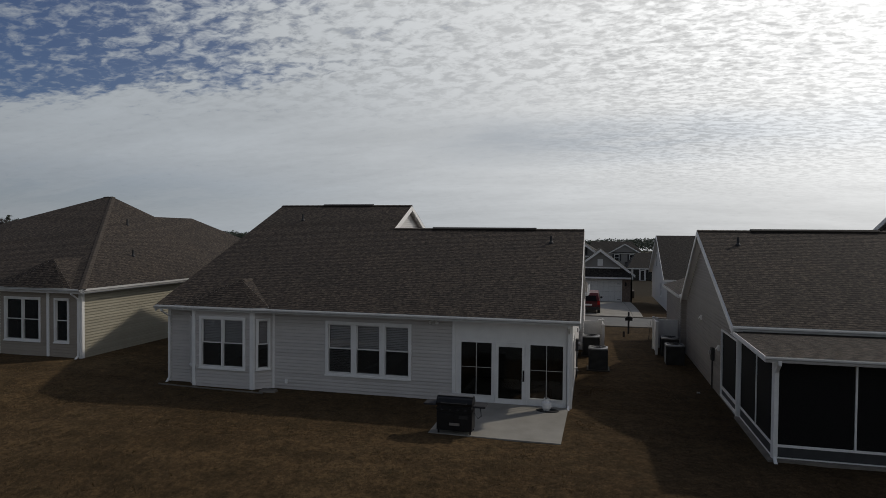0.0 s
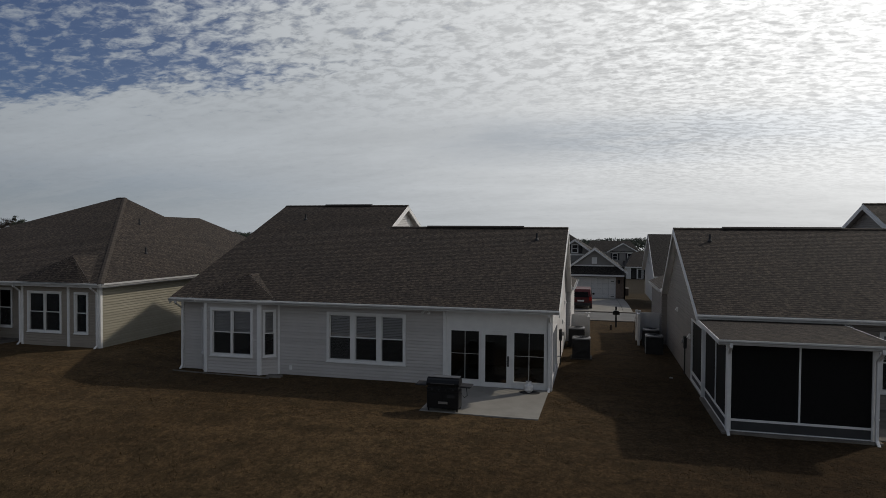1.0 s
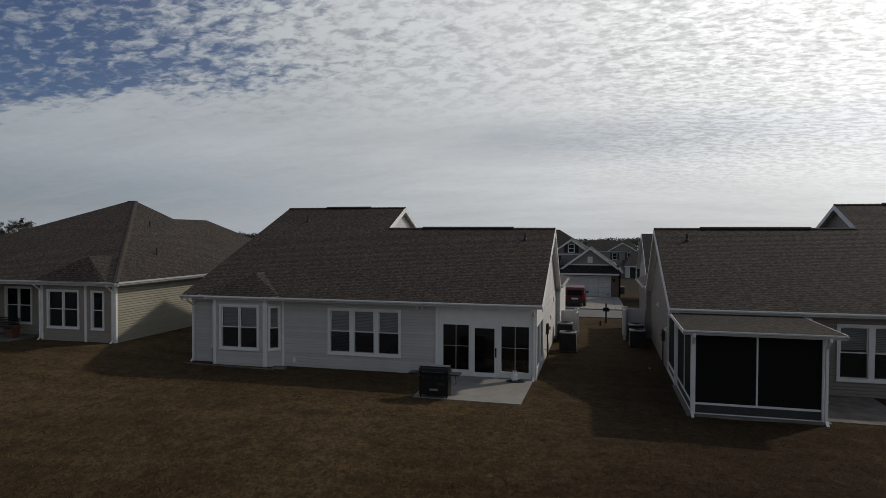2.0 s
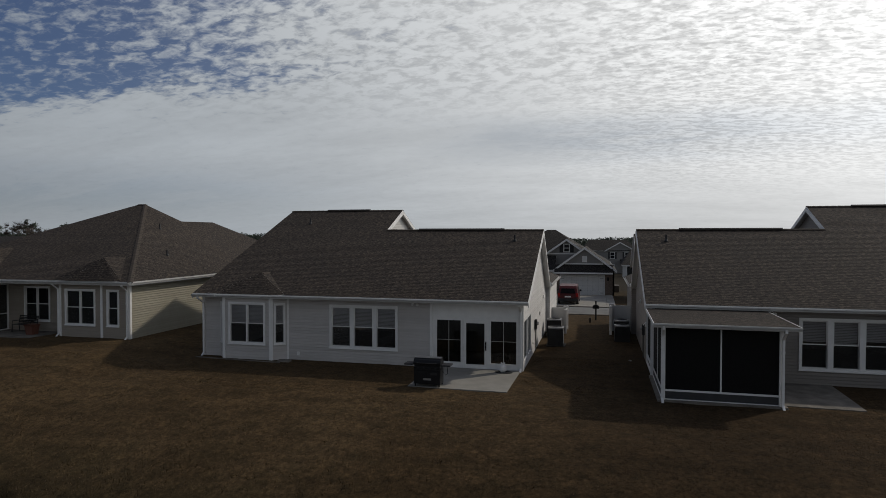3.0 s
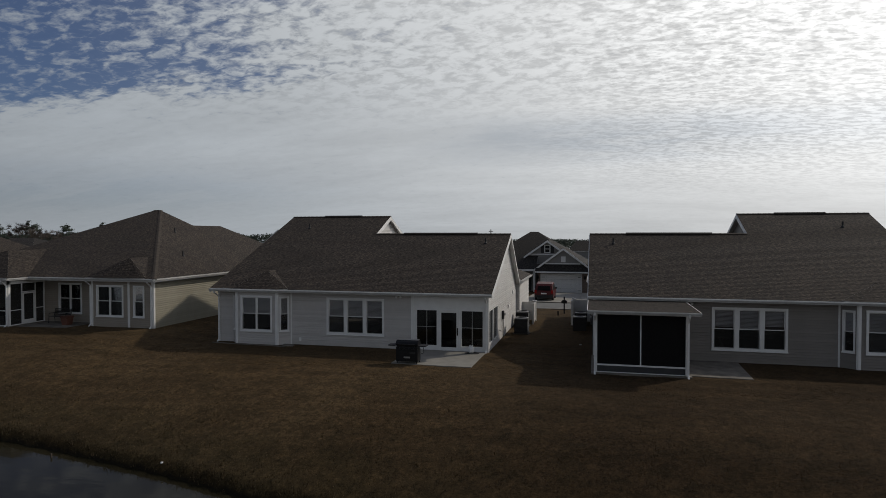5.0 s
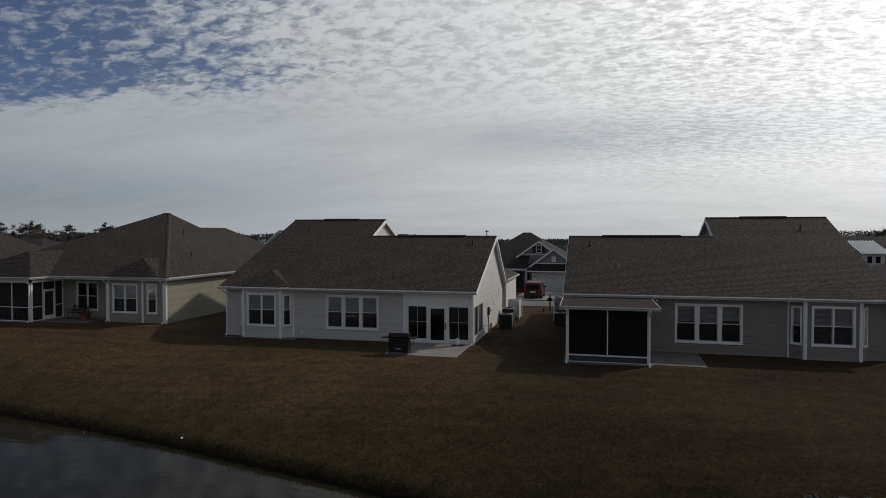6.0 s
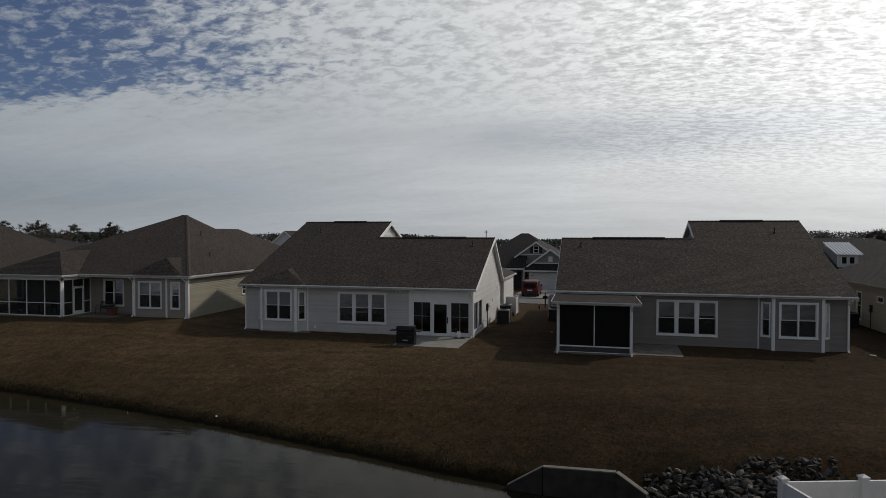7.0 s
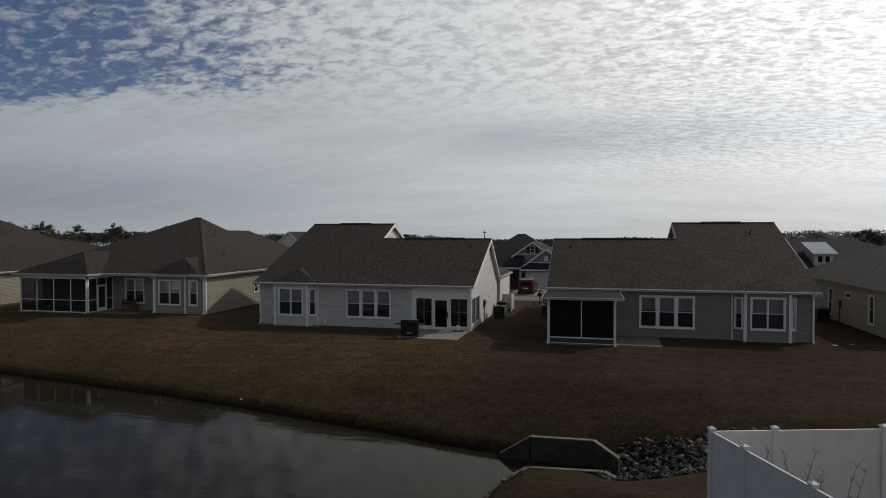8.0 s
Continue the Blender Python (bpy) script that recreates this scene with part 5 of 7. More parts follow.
def two_storey():
    """Far down the side street: two gables, shuttered windows, a low wing with a dark porch."""
    h = thing("house", "two-storey grey house with white gables and shuttered windows", "house", (3.64, 126, -3.5))
    h.scale = (1.0, 1.0, 1.06)
    f = Side((0, 0, 0), (1, 0, 0), (0, -1, 0))
    flat_wall(h, f, [(-4, 0), (7.4, 0), (7.4, 5.3), (4.2, 7.0), (1.0, 5.3), (-4, 5.3)], SIDE_D)
    for a, z, p, q, y in ((0.6, 5.2, 4.2, 7.15, -0.4), (7.8, 5.2, 4.2, 7.15, -0.4)):
        roof_plane(h, [Vector((a, y, z)), Vector((p, y, q)), Vector((p, 6, q)), Vector((a, 6, z))], SHINGLE_D)
        trim_line(h, Vector((a, y, z + 0.01)), Vector((p, y, q + 0.01)), (0, -1, 0), 0.26)
    for a, b, c in (((-5, -0.3, 5.2), (8, -0.3, 5.2), ((6, 5, 7.6), (-3, 5, 7.6))),):
        roof_plane(h, [Vector(a), Vector(b), Vector(c[0]), Vector(c[1])], SHINGLE_D)
    flat_wall(h, Side((7.4, 0, 0), (0, 1, 0), (1, 0, 0)), [(0, 0), (9, 0), (9, 5.3), (0, 5.3)], SIDE_D)
    far_window(h, f, 1.9, 3.0, 3.4, 4.9, True)
    far_window(h, f, 5.2, 6.3, 3.4, 4.9, True)
    far_window(h, f, 1.9, 3.0, 0.7, 2.2)
    bm = bmesh.new()
    f.box(bm, 5.2, 6.3, 0.0, 0.06, 0.1, 2.3)
    part("front_door", bm, WHITE, h)
    for u in (4.7, 6.6):
        bm = bmesh.new()
        box(bm, u, u + 0.22, -1.4, -1.18, 0, 2.6)
        part("column", bm, WHITE, h)
    roof_plane(h, [Vector((4.2, -1.7, 2.6)), Vector((7.2, -1.7, 2.6)), Vector((7.2, 0, 3.3)), Vector((4.2, 0, 3.3))], SHINGLE_D)
    trim_line(h, Vector((4.2, -1.72, 2.62)), Vector((7.2, -1.72, 2.62)), (0, -1, 0), 0.2, name="fascia")
    w = thing("house", "low grey house with a dark screened porch", "house", (8.75, 112, -3.3))
    f = Side((0, 0, 0), (1, 0, 0), (0, -1, 0))
    flat_wall(w, f, [(-0.8, 0), (0.0, 0), (0.0, 2.6), (-0.8, 2.6)], SIDE_W_LIT)
    flat_wall(w, Side((0, 2.5, 0), (1, 0, 0), (0, -1, 0)), [(-0.8, 0), (9, 0), (9, 2.6), (-0.8, 2.6)], SIDE_D)
    for u in (0.0, 1.3, 2.5, 3.8):
        bm = bmesh.new()
        f.box(bm, u, u + 0.12, -0.12, 0, 0, 2.4)
        part("post", bm, WHITE, w)
    bm = bmesh.new()
    f.box(bm, 0.12, 3.8, -0.06, -0.05, 0.05, 2.4)
    part("insect_screen", bm, MESH_SCREEN, w)
    bm = bmesh.new()
    ring(bm, f, 1.45, 2.4, 0.05, 2.2, 0.12, -0.04, 0.02)
    part("screen_door", bm, WHITE, w)
    trim_line(w, Vector((-1, -0.3, 2.62)), Vector((9, -0.3, 2.62)), (0, -1, 0), 0.24, name="fascia")
    roof_plane(w, [Vector((-1.1, -0.35, 2.6)), Vector((9, -0.35, 2.6)), Vector((9, 6, 5.6)), Vector((1.0, 6, 5.6))], SHINGLE_D)
    roof_plane(w, [Vector((-1.1, -0.35, 2.6)), Vector((1.0, 6, 5.6)), Vector((-1.1, 12, 2.6))], SHINGLE_D)


two_storey()


def plain_hip(label, x0, x1, y0, y1, base, eave, ridge, mat, roof=SHINGLE, run=None, lit=None, windows=()):
    """A hip-roofed house of which little but roof and wall shows."""
    h = thing("house", label, "house", ((x0 + x1) / 2, (y0 + y1) / 2, base))
    W, D, e, r = (x1 - x0) / 2, (y1 - y0) / 2, eave - base, ridge - base
    sides = [Side((-W, -D, 0), (1, 0, 0), (0, -1, 0)), Side((W, -D, 0), (0, 1, 0), (1, 0, 0)), Side((W, D, 0), (-1, 0, 0), (0, 1, 0)), Side((-W, D, 0), (0, -1, 0), (-1, 0, 0))]
    for i, s in enumerate(sides):
        ln = 2 * (W if i % 2 == 0 else D)
        if lit and i == lit[0]:
            wall(h, s, 0, ln, 0, e - 0.15, lit[1])
        else:
            flat_wall(h, s, [(0, 0), (ln, 0), (ln, e - 0.15), (0, e - 0.15)], mat)
    k = min(W, D) if run is None else run
    o = 0.4
    c = [Vector((-W - o, -D - o, e)), Vector((W + o, -D - o, e)), Vector((W + o, D + o, e)), Vector((-W - o, D + o, e))]
    if W >= D:
        r0, r1 = Vector((-W + k, 0, r)), Vector((W - k, 0, r))
        planes = [[c[0], c[1], r1, r0], [c[1], c[2], r1], [c[2], c[3], r0, r1], [c[3], c[0], r0]]
    else:
        r0, r1 = Vector((0, -D + k, r)), Vector((0, D - k, r))
        planes = [[c[0], c[1], r0], [c[1], c[2], r1, r0], [c[2], c[3], r1], [c[3], c[0], r0, r1]]
    for q in planes:
        roof_plane(h, q, roof)
    for i in range(4):
        out = sides[i].n
        gutter(h, c[i] + out * 0.02 - Vector((0, 0, 0.03)), c[(i + 1) % 4] + out * 0.02 - Vector((0, 0, 0.03)), out)
    bm = bmesh.new()
    box(bm, -W - o, W + o, -D - o, D + o, e - 0.18, e - 0.15)
    part("soffit", bm, WHITE, h)
    for i, u0, u1, z0, z1 in windows:
        far_window(h, sides[i], u0, u1, z0, z1)
    return h


plain_hip("cream hip-roofed house beyond the screened room", -62, -42.6, 3.0, 18.0, 0.3, 3.2, 7.9, SIDE_B, run=8.4, lit=(1, SIDE_BY))
for lab, q in (("grey hip-roofed house across the street", (-40, -22, 44, 58, -0.6, 2.6, 5.6)), ("brown-roofed house across the street", (-66, -48, 46, 62, -0.6, 2.6, 5.4)),
               ("low hip-roofed house behind the garage house", (-6.0, 4.2, 59, 71, -1.0, 1.9, 5.2)), ("dark-roofed house down the street", (-19, -10.5, 50, 64, -0.8, 2.6, 5.9)),
               ("dark-roofed house far down the street", (-92, -72, 40, 56, -0.6, 2.6, 5.6)), ("dark-roofed house at the far end of the street", (44, 62, 46, 60, -0.6, 2.6, 5.2))):
    plain_hip(lab, *q, SIDE_D, SHINGLE_D)


def gable_front(label, x0, x1, y, base, eave, peak):
    h = thing("house", label, "house", (x0, y, base))
    W, e, p = x1 - x0, eave - base, peak - base
    f = Side((0, 0, 0), (1, 0, 0), (0, -1, 0))
    flat_wall(h, f, [(0, 0), (W, 0), (W, e), (W / 2, p - 0.1), (0, e)], SIDE_W_LIT)
    for a in (-0.3, W + 0.3):
        roof_plane(h, [Vector((a, -0.3, e - 0.15)), Vector((W / 2, -0.3, p)), Vector((W / 2, 9, p)), Vector((a, 9, e - 0.15))], SHINGLE_D)
        trim_line(h, Vector((a, -0.3, e - 0.14)), Vector((W / 2, -0.3, p + 0.01)), (0, -1, 0), 0.28)
    far_window(h, f, W / 2 - 0.6, W / 2 + 0.6, 1.0, 2.3)


gable_front("white-gabled house across the street", -50, -41, 62, -0.6, 3.0, 6.9)


TAN = plain("tan_gutter_paint", (0.26, 0.24, 0.19), 0.6, var=0.1)


def east_house():
    """Beyond the grey house: a cream flank with small windows, and a front roof with a metal-clad dormer."""
    h = thing("house", "cream house with a dark roof and a metal-roofed dormer", "house", (25.4, 1.5, 0.1))
    s = Side((0, 0, 0), (0, 1, 0), (-1, 0, 0))
    ws = [(2.55, 3.45, 0.55, 2.45), (9.7, 10.6, 0.35, 2.35), (6.35, 7.35, 1.85, 2.3)]
    wall(h, s, 0, 17, 0, 2.9, SIDE_BY, ws)
    window(h, s, *ws[0], 1, (0.5,), 0.08)
    window(h, s, *ws[1], 1, (0.3,), 0.08)
    bm = bmesh.new()
    ring(bm, s, *ws[2], 0.08, -0.06, 0.05)
    w = part("window", bm, VINYL, h, "small white transom window")
    bm = bmesh.new()
    s.box(bm, ws[2][0] + 0.08, ws[2][1] - 0.08, -0.03, -0.02, ws[2][2] + 0.08, ws[2][3] - 0.08)
    part("pane", bm, GLASS, w)
    flat_wall(h, Side((0, 0, 0), (1, 0, 0), (0, -1, 0)), [(0, 0), (15, 0), (15, 2.9), (0, 2.9)], SIDE_BY)
    flat_wall(h, Side((0, 17, 0), (1, 0, 0), (0, 1, 0)), [(0, 0), (15, 0), (15, 2.9), (0, 2.9)], SIDE_BY)
    flat_wall(h, Side((15, 0, 0), (0, 1, 0), (1, 0, 0)), [(0, 0), (17, 0), (17, 2.9), (0, 2.9)], SIDE_BY)
    e = 3.0
    c = [Vector((-0.4, -0.4, e)), Vector((15.4, -0.4, e)), Vector((15.4, 17.4, e)), Vector((-0.4, 17.4, e))]
    r0, r1 = Vector((6.2, 7.6, 6.1)), Vector((6.2, 13, 6.1))
    for q in ([c[0], c[1], r0], [c[1], c[2], r1, r0], [c[2], c[3], r1], [c[3], c[0], r0, r1]):
        roof_plane(h, q, SHINGLE_D)
    gutter(h, c[0] + Vector((-0.02, 0, -0.03)), c[3] + Vector((-0.02, 0, -0.03)), (-1, 0, 0), TAN)
    bm = bmesh.new()
    box(bm, -0.4, 15.4, -0.4, 17.4, 2.85, 2.9)
    part("soffit", bm, WHITE, h)
    # the front roof behind, its slope towards the pond, with the dormer
    ya, yb, za, zb = 17.2, 25.2, 2.95, 5.95
    roof_plane(h, [Vector((0.9, ya, za)), Vector((15, ya, za)), Vector((6.6, yb, zb)), Vector((0.9, yb, zb))], SHINGLE_D)
    roof_plane(h, [Vector((0.9, 33, za)), Vector((15, 33, za)), Vector((6.6, yb, zb)), Vector((0.9, yb, zb))], SHINGLE_D)
    roof_plane(h, [Vector((15, ya, za)), Vector((15, 33, za)), Vector((6.6, yb, zb))], SHINGLE_D)
    trim_line(h, Vector((0.9, ya, za + 0.01)), Vector((0.9, yb, zb + 0.01)), (-1, 0, 0), 0.2)
    g = Side((1.2, ya + 0.3, 0), (0, 1, 0), (-1, 0, 0))
    flat_wall(h, g, [(0, 0), (15.2, 0), (15.2, 2.9), (7.7, 5.7), (0, 2.9)], SIDE_BY)
    d = new("dormer")
    d.parent = h
    d.location = Vector((27.1, 20.4, 3.72)) - h.location
    f = Side((-0.15, 0, 0), (1, 0, 0), (0, -1, 0))
    flat_wall(d, f, [(0, -0.6), (1.5, -0.6), (1.5, 1.05), (0, 1.05)], SIDE_W_LIT)
    # cheeks in a darker siding: the shade away from the sun is painted in
    for u in (0, 1.37):
        flat_wall(d, Side((u - 0.15, 0.16, 0), (0, 1, 0), (-1, 0, 0)), [(0, -0.6), (3.1, 0.6), (3.1, 1.75), (0, 1.05)], SIDE_D)
    for u in (0.22, 0.80):
        far_window(d, f, u, u + 0.48, 0.22, 0.88, rail=False)
    a, b = Vector((-0.35, -0.3, 1.0)), Vector((1.6, -0.3, 1.0))
    up = Vector((-0.0, 3.2, 0.95))
    bm = bmesh.new()
    slab(bm, [a, b, b + up, a + up], (0, 0, 0.05))
    m = part("metal_roof", bm, METAL_ROOF, d, "pale standing-seam metal roof")
    for i in range(9):
        bm = bmesh.new()
        q = a + (b - a) * i / 8 + Vector((0, 0, 0.05))
        bar(bm, q - Vector((0.02, 0, 0)), q + up - Vector((0.02, 0, 0)), (0.04, 0, 0), (0, 0, 1), 1, 0.06)
        part("seam", bm, METAL_ROOF, m)


east_house()


# ---- behind the pale grey house ----
strip("patio", CONCRETE, [(-4.0, -0.03), (-0.06, -0.03), (-0.13, -3.74), (-4.0, -3.70)], 0.03, 0.15, "pale concrete patio slab", "patio")
strip("patio", OLD_CONCRETE, [(9.35, 0.35), (11.95, 0.35), (11.85, -3.30), (9.35, -3.25)], 0.03, 0.15, "dull stained concrete patio slab beside the screened porch", "patio")
strip("patio", OLD_CONCRETE, [(-30.2, 2.5), (-26.4, 2.5), (-26.6, 0.3), (-30.2, 0.1)], 0.02, 0.2, "small stained concrete patio by the screened room", "patio")
for name, x0, x1, lift, lab, cat in (("driveway", -1.55, 3.85, 0.06, "pale concrete driveway of jointed slabs up to the garage", "driveway"),
                                     ("front_walk", 3.87, 4.6, 0.07, "narrow concrete walk beside the driveway", "path")):
    bm = bmesh.new()
    edges = [28.9 + 2.64 * i for i in range(8)]
    for a, b in zip(edges, edges[1:]):
        lo, hi = land(x0, a) + lift, land(x0, b) + lift
        hexa(bm, [(x0, a + 0.008, lo - 0.2), (x1, a + 0.008, lo - 0.2), (x1, b - 0.008, hi - 0.2), (x0, b - 0.008, hi - 0.2),
                  (x0, a + 0.008, lo), (x1, a + 0.008, lo), (x1, b - 0.008, hi), (x0, b - 0.008, hi)])
    tagged(part(name, bm, CONCRETE, None), lab, cat, kind="structure")


def grill():
    g = thing("gas_grill", "black gas barbecue grill with folded-out side shelves on the patio", "grill", (-3.22, -3.42, 0.03))
    g.scale = (1.06, 1.0, 0.92)

    def b(name, m, *d, bev=0.012, label=""):
        bm = bmesh.new()
        box(bm, *d)
        bmesh.ops.bevel(bm, geom=bm.edges[:], offset=bev, segments=2, affect="EDGES")
        return part(name, bm, m, g, label)
    cab = b("cabinet", BLACK, -0.50, 0.50, -0.27, 0.25, 0.10, 0.72, label="black cabinet with two doors")
    for x in (-0.49, 0.005):
        bm = bmesh.new()
        box(bm, x, x + 0.485, -0.29, -0.272, 0.13, 0.66)
        bmesh.ops.bevel(bm, geom=bm.edges[:], offset=0.008, segments=1, affect="EDGES")
        d = part("cabinet_door", bm, BLACK, cab)
    bm = bmesh.new()
    box(bm, -0.13, 0.16, -0.312, -0.292, 0.28, 0.36)
    part("badge", bm, STEEL, cab, "pale metal maker's plate")
    bm = bmesh.new()
    box(bm, 0.14, 0.38, -0.300, -0.292, 0.50, 0.60)
    part("badge", bm, AC_GREY, cab)
    b("control_panel", BLACK, -0.50, 0.50, -0.31, -0.24, 0.73, 0.84, bev=0.02)
    for i in range(4):
        bm = bmesh.new()
        tube(bm, [(-0.33 + i * 0.22, -0.31, 0.785), (-0.33 + i * 0.22, -0.345, 0.785)], 0.03, 10)
        part("knob", bm, BLACK_M, g)
    # firebox and curved lid
    b("firebox", BLACK, -0.48, 0.48, -0.26, 0.24, 0.73, 0.90)
    bm = bmesh.new()
    prof = [(-0.29, 0.90), (-0.30, 0.99), (-0.24, 1.11), (-0.13, 1.17), (0.05, 1.18), (0.17, 1.12), (0.25, 0.98), (0.25, 0.90)]
    ra, rb = [bm.verts.new((-0.51, y, z)) for y, z in prof], [bm.verts.new((0.51, y, z)) for y, z in prof]
    for k in range(len(prof)):
        n = (k + 1) % len(prof)
        bm.faces.new((ra[k], ra[n], rb[n], rb[k]))
    bm.faces.new(ra), bm.faces.new(rb[::-1])
    bmesh.ops.bevel(bm, geom=bm.edges[:], offset=0.012, segments=2, affect="EDGES")
    lid = part("lid", bm, BLACK, g, "black domed lid with steel rim")
    bm = bmesh.new()
    bar(bm, (-0.50, -0.15, 1.178), (0.50, -0.15, 1.178), (0, 0.25, 0.006), (0, 0, 1), 1, 0.02)
    part("lid_trim", bm, STEEL, lid)
    bm = bmesh.new()
    tube(bm, [(-0.36, -0.29, 1.0), (-0.36, -0.36, 1.0), (0.36, -0.36, 1.0), (0.36, -0.29, 1.0)], 0.016)
    part("lid_handle", bm, AC_GREY, lid)
    for s in (-1, 1):
        bm = bmesh.new()
        x0, x1 = sorted((s * 0.515, s * 0.88))
        box(bm, x0, x1, -0.28, 0.20, 0.875, 0.935)
        bmesh.ops.bevel(bm, geom=bm.edges[:], offset=0.018, segments=2, affect="EDGES")
        part("side_shelf", bm, BLACK_M, g)
    for x in (-0.47, 0.43):
        for y in (-0.26, 0.20):
            b("leg", BLACK, x, x + 0.045, y, y + 0.045, 0.0, 0.74, bev=0.006)
    bm = bmesh.new()
    tube(bm, [(0.5, 0.1, 0.6), (0.62, 0.05, 0.45), (0.72, 0.0, 0.55), (0.70, -0.05, 0.88)], 0.012, 6)
    part("gas_hose", bm, RUBBER, g)


grill()


def propane():
    mat = thing("door_mat", "thin black rubber mat on the patio", "mat", (-0.72, -0.52, 0.035))
    bm = bmesh.new()
    lathe(bm, [(0.37, 0), (0.38, 0.012), (0.36, 0.02)], (0, 0, 0), 28)
    bmesh.ops.scale(bm, verts=bm.verts, vec=(1, 0.62, 1))
    part("rubber", bm, RUBBER, mat)
    t = thing("propane_tank", "white steel propane tank standing on a black mat", "gas bottle", (-0.76, -0.50, 0.056))
    t.scale = (1.05, 1.05, 0.82)
    bm = bmesh.new()
    lathe(bm, [(0.10, 0), (0.11, 0.04), (0.145, 0.07), (0.155, 0.13), (0.155, 0.25), (0.145, 0.31), (0.10, 0.36), (0.04, 0.38)], (0, 0, 0), 24)
    part("cylinder", bm, VINYL, t)
    for k in range(3):
        bm = bmesh.new()
        a0 = k * math.tau / 3
        pts = [(0.095 * math.cos(a0 + j * 0.28), 0.095 * math.sin(a0 + j * 0.28)) for j in range(6)]
        for p, q in zip(pts, pts[1:]):
            hexa(bm, [(p[0], p[1], 0.34), (q[0], q[1], 0.34), (q[0] * 0.92, q[1] * 0.92, 0.34), (p[0] * 0.92, p[1] * 0.92, 0.34),
                      (p[0], p[1], 0.47), (q[0], q[1], 0.47), (q[0] * 0.92, q[1] * 0.92, 0.47), (p[0] * 0.92, p[1] * 0.92, 0.47)])
        part("collar", bm, VINYL, t)
    bm = bmesh.new()
    lathe(bm, [(0.03, 0.37), (0.03, 0.42), (0.045, 0.43), (0.045, 0.45)], (0, 0, 0), 10)
    part("valve", bm, STEEL, t)


propane()


# ---- between the houses ----
def condenser(x, y, z, size=0.82, high=0.98):
    """An outdoor air-conditioning unit: louvred sides, rounded corners, a pale top rim and a fan grille."""
    a = thing("air_conditioner", "dark grey outdoor air-conditioning unit on a concrete pad", "air conditioner", (x, y, z), "outdoor units")
    r = size / 2
    bm = bmesh.new()
    box(bm, -r - 0.08, r + 0.08, -r - 0.08, r + 0.08, -0.1, 0.05)
    part("pad", bm, WET_CONCRETE, a)
    bm = bmesh.new()
    box(bm, -r + 0.03, r - 0.03, -r + 0.03, r - 0.03, 0.05, high - 0.05)
    part("coil", bm, BLACK_M, a)
    bm = bmesh.new()
    z0 = 0.12
    while z0 < high - 0.1:
        for sx, sy in ((1, 0), (-1, 0), (0, 1), (0, -1)):
            s = Side((sx * r, sy * r, 0), (-sy, sx, 0), (sx, sy, 0))
            slab(bm, [s.at(-r + 0.06, -0.03, z0 + 0.02), s.at(r - 0.06, -0.03, z0 + 0.02), s.at(r - 0.06, 0, z0), s.at(-r + 0.06, 0, z0)], (0, 0, 0.004))
        z0 += 0.05
    part("louvres", bm, AC_GREY, a, "", "stuff")
    for sx in (-1, 1):
        for sy in (-1, 1):
            bm = bmesh.new()
            x0, x1 = sorted((sx * r, sx * (r - 0.07)))
            y0, y1 = sorted((sy * r, sy * (r - 0.07)))
            box(bm, x0, x1, y0, y1, 0.05, high - 0.05)
            bmesh.ops.bevel(bm, geom=[e for e in bm.edges if abs(e.verts[0].co.z - e.verts[1].co.z) > 0.1], offset=0.03, segments=2, affect="EDGES")
            part("corner_post", bm, AC_GREY, a)
    bm = bmesh.new()
    lathe(bm, [(r * 0.98, 0), (r * 1.02, 0.02), (r * 1.0, 0.07), (r * 0.86, 0.09), (r * 0.80, 0.05)], (0, 0, high - 0.06), 24)
    for v in bm.verts:
        k = max(abs(v.co.x), abs(v.co.y)) / max(1e-6, math.hypot(v.co.x, v.co.y))
        f = 1 / max(k, 0.86) if v.co.z < high + 0.02 else 1
        v.co.x, v.co.y = max(-r - 0.02, min(r + 0.02, v.co.x * f)), max(-r - 0.02, min(r + 0.02, v.co.y * f))
    part("top_cover", bm, PALE_METAL, a, "pale grey metal top rim")
    for i in range(5):
        bm = bmesh.new()
        rr = r * (0.2 + 0.14 * i)
        tube(bm, [(rr * math.cos(k * math.tau / 20), rr * math.sin(k * math.tau / 20), high + 0.02) for k in range(21)], 0.008, 5)
        part("fan_guard", bm, BLACK, a)
    return a


WET_CONCRETE = plain("dark_wet_concrete", (0.036, 0.031, 0.025), 0.9, var=0.45, scale=2.5, grain=20, bump=0.3)
PALE_METAL = plain("pale_grey_sheet_metal", (0.24, 0.24, 0.24), 0.45, 0.3, var=0.1)
ac = condenser(0.97, 6.75, 0.0)
for m in (pose(0.66, 10.1, -0.02), pose(4.42, 9.05, -0.1), pose(4.45, 11.3, -0.12), pose(24.6, 11.0, 0.02)):
    copy_thing(ac, m)


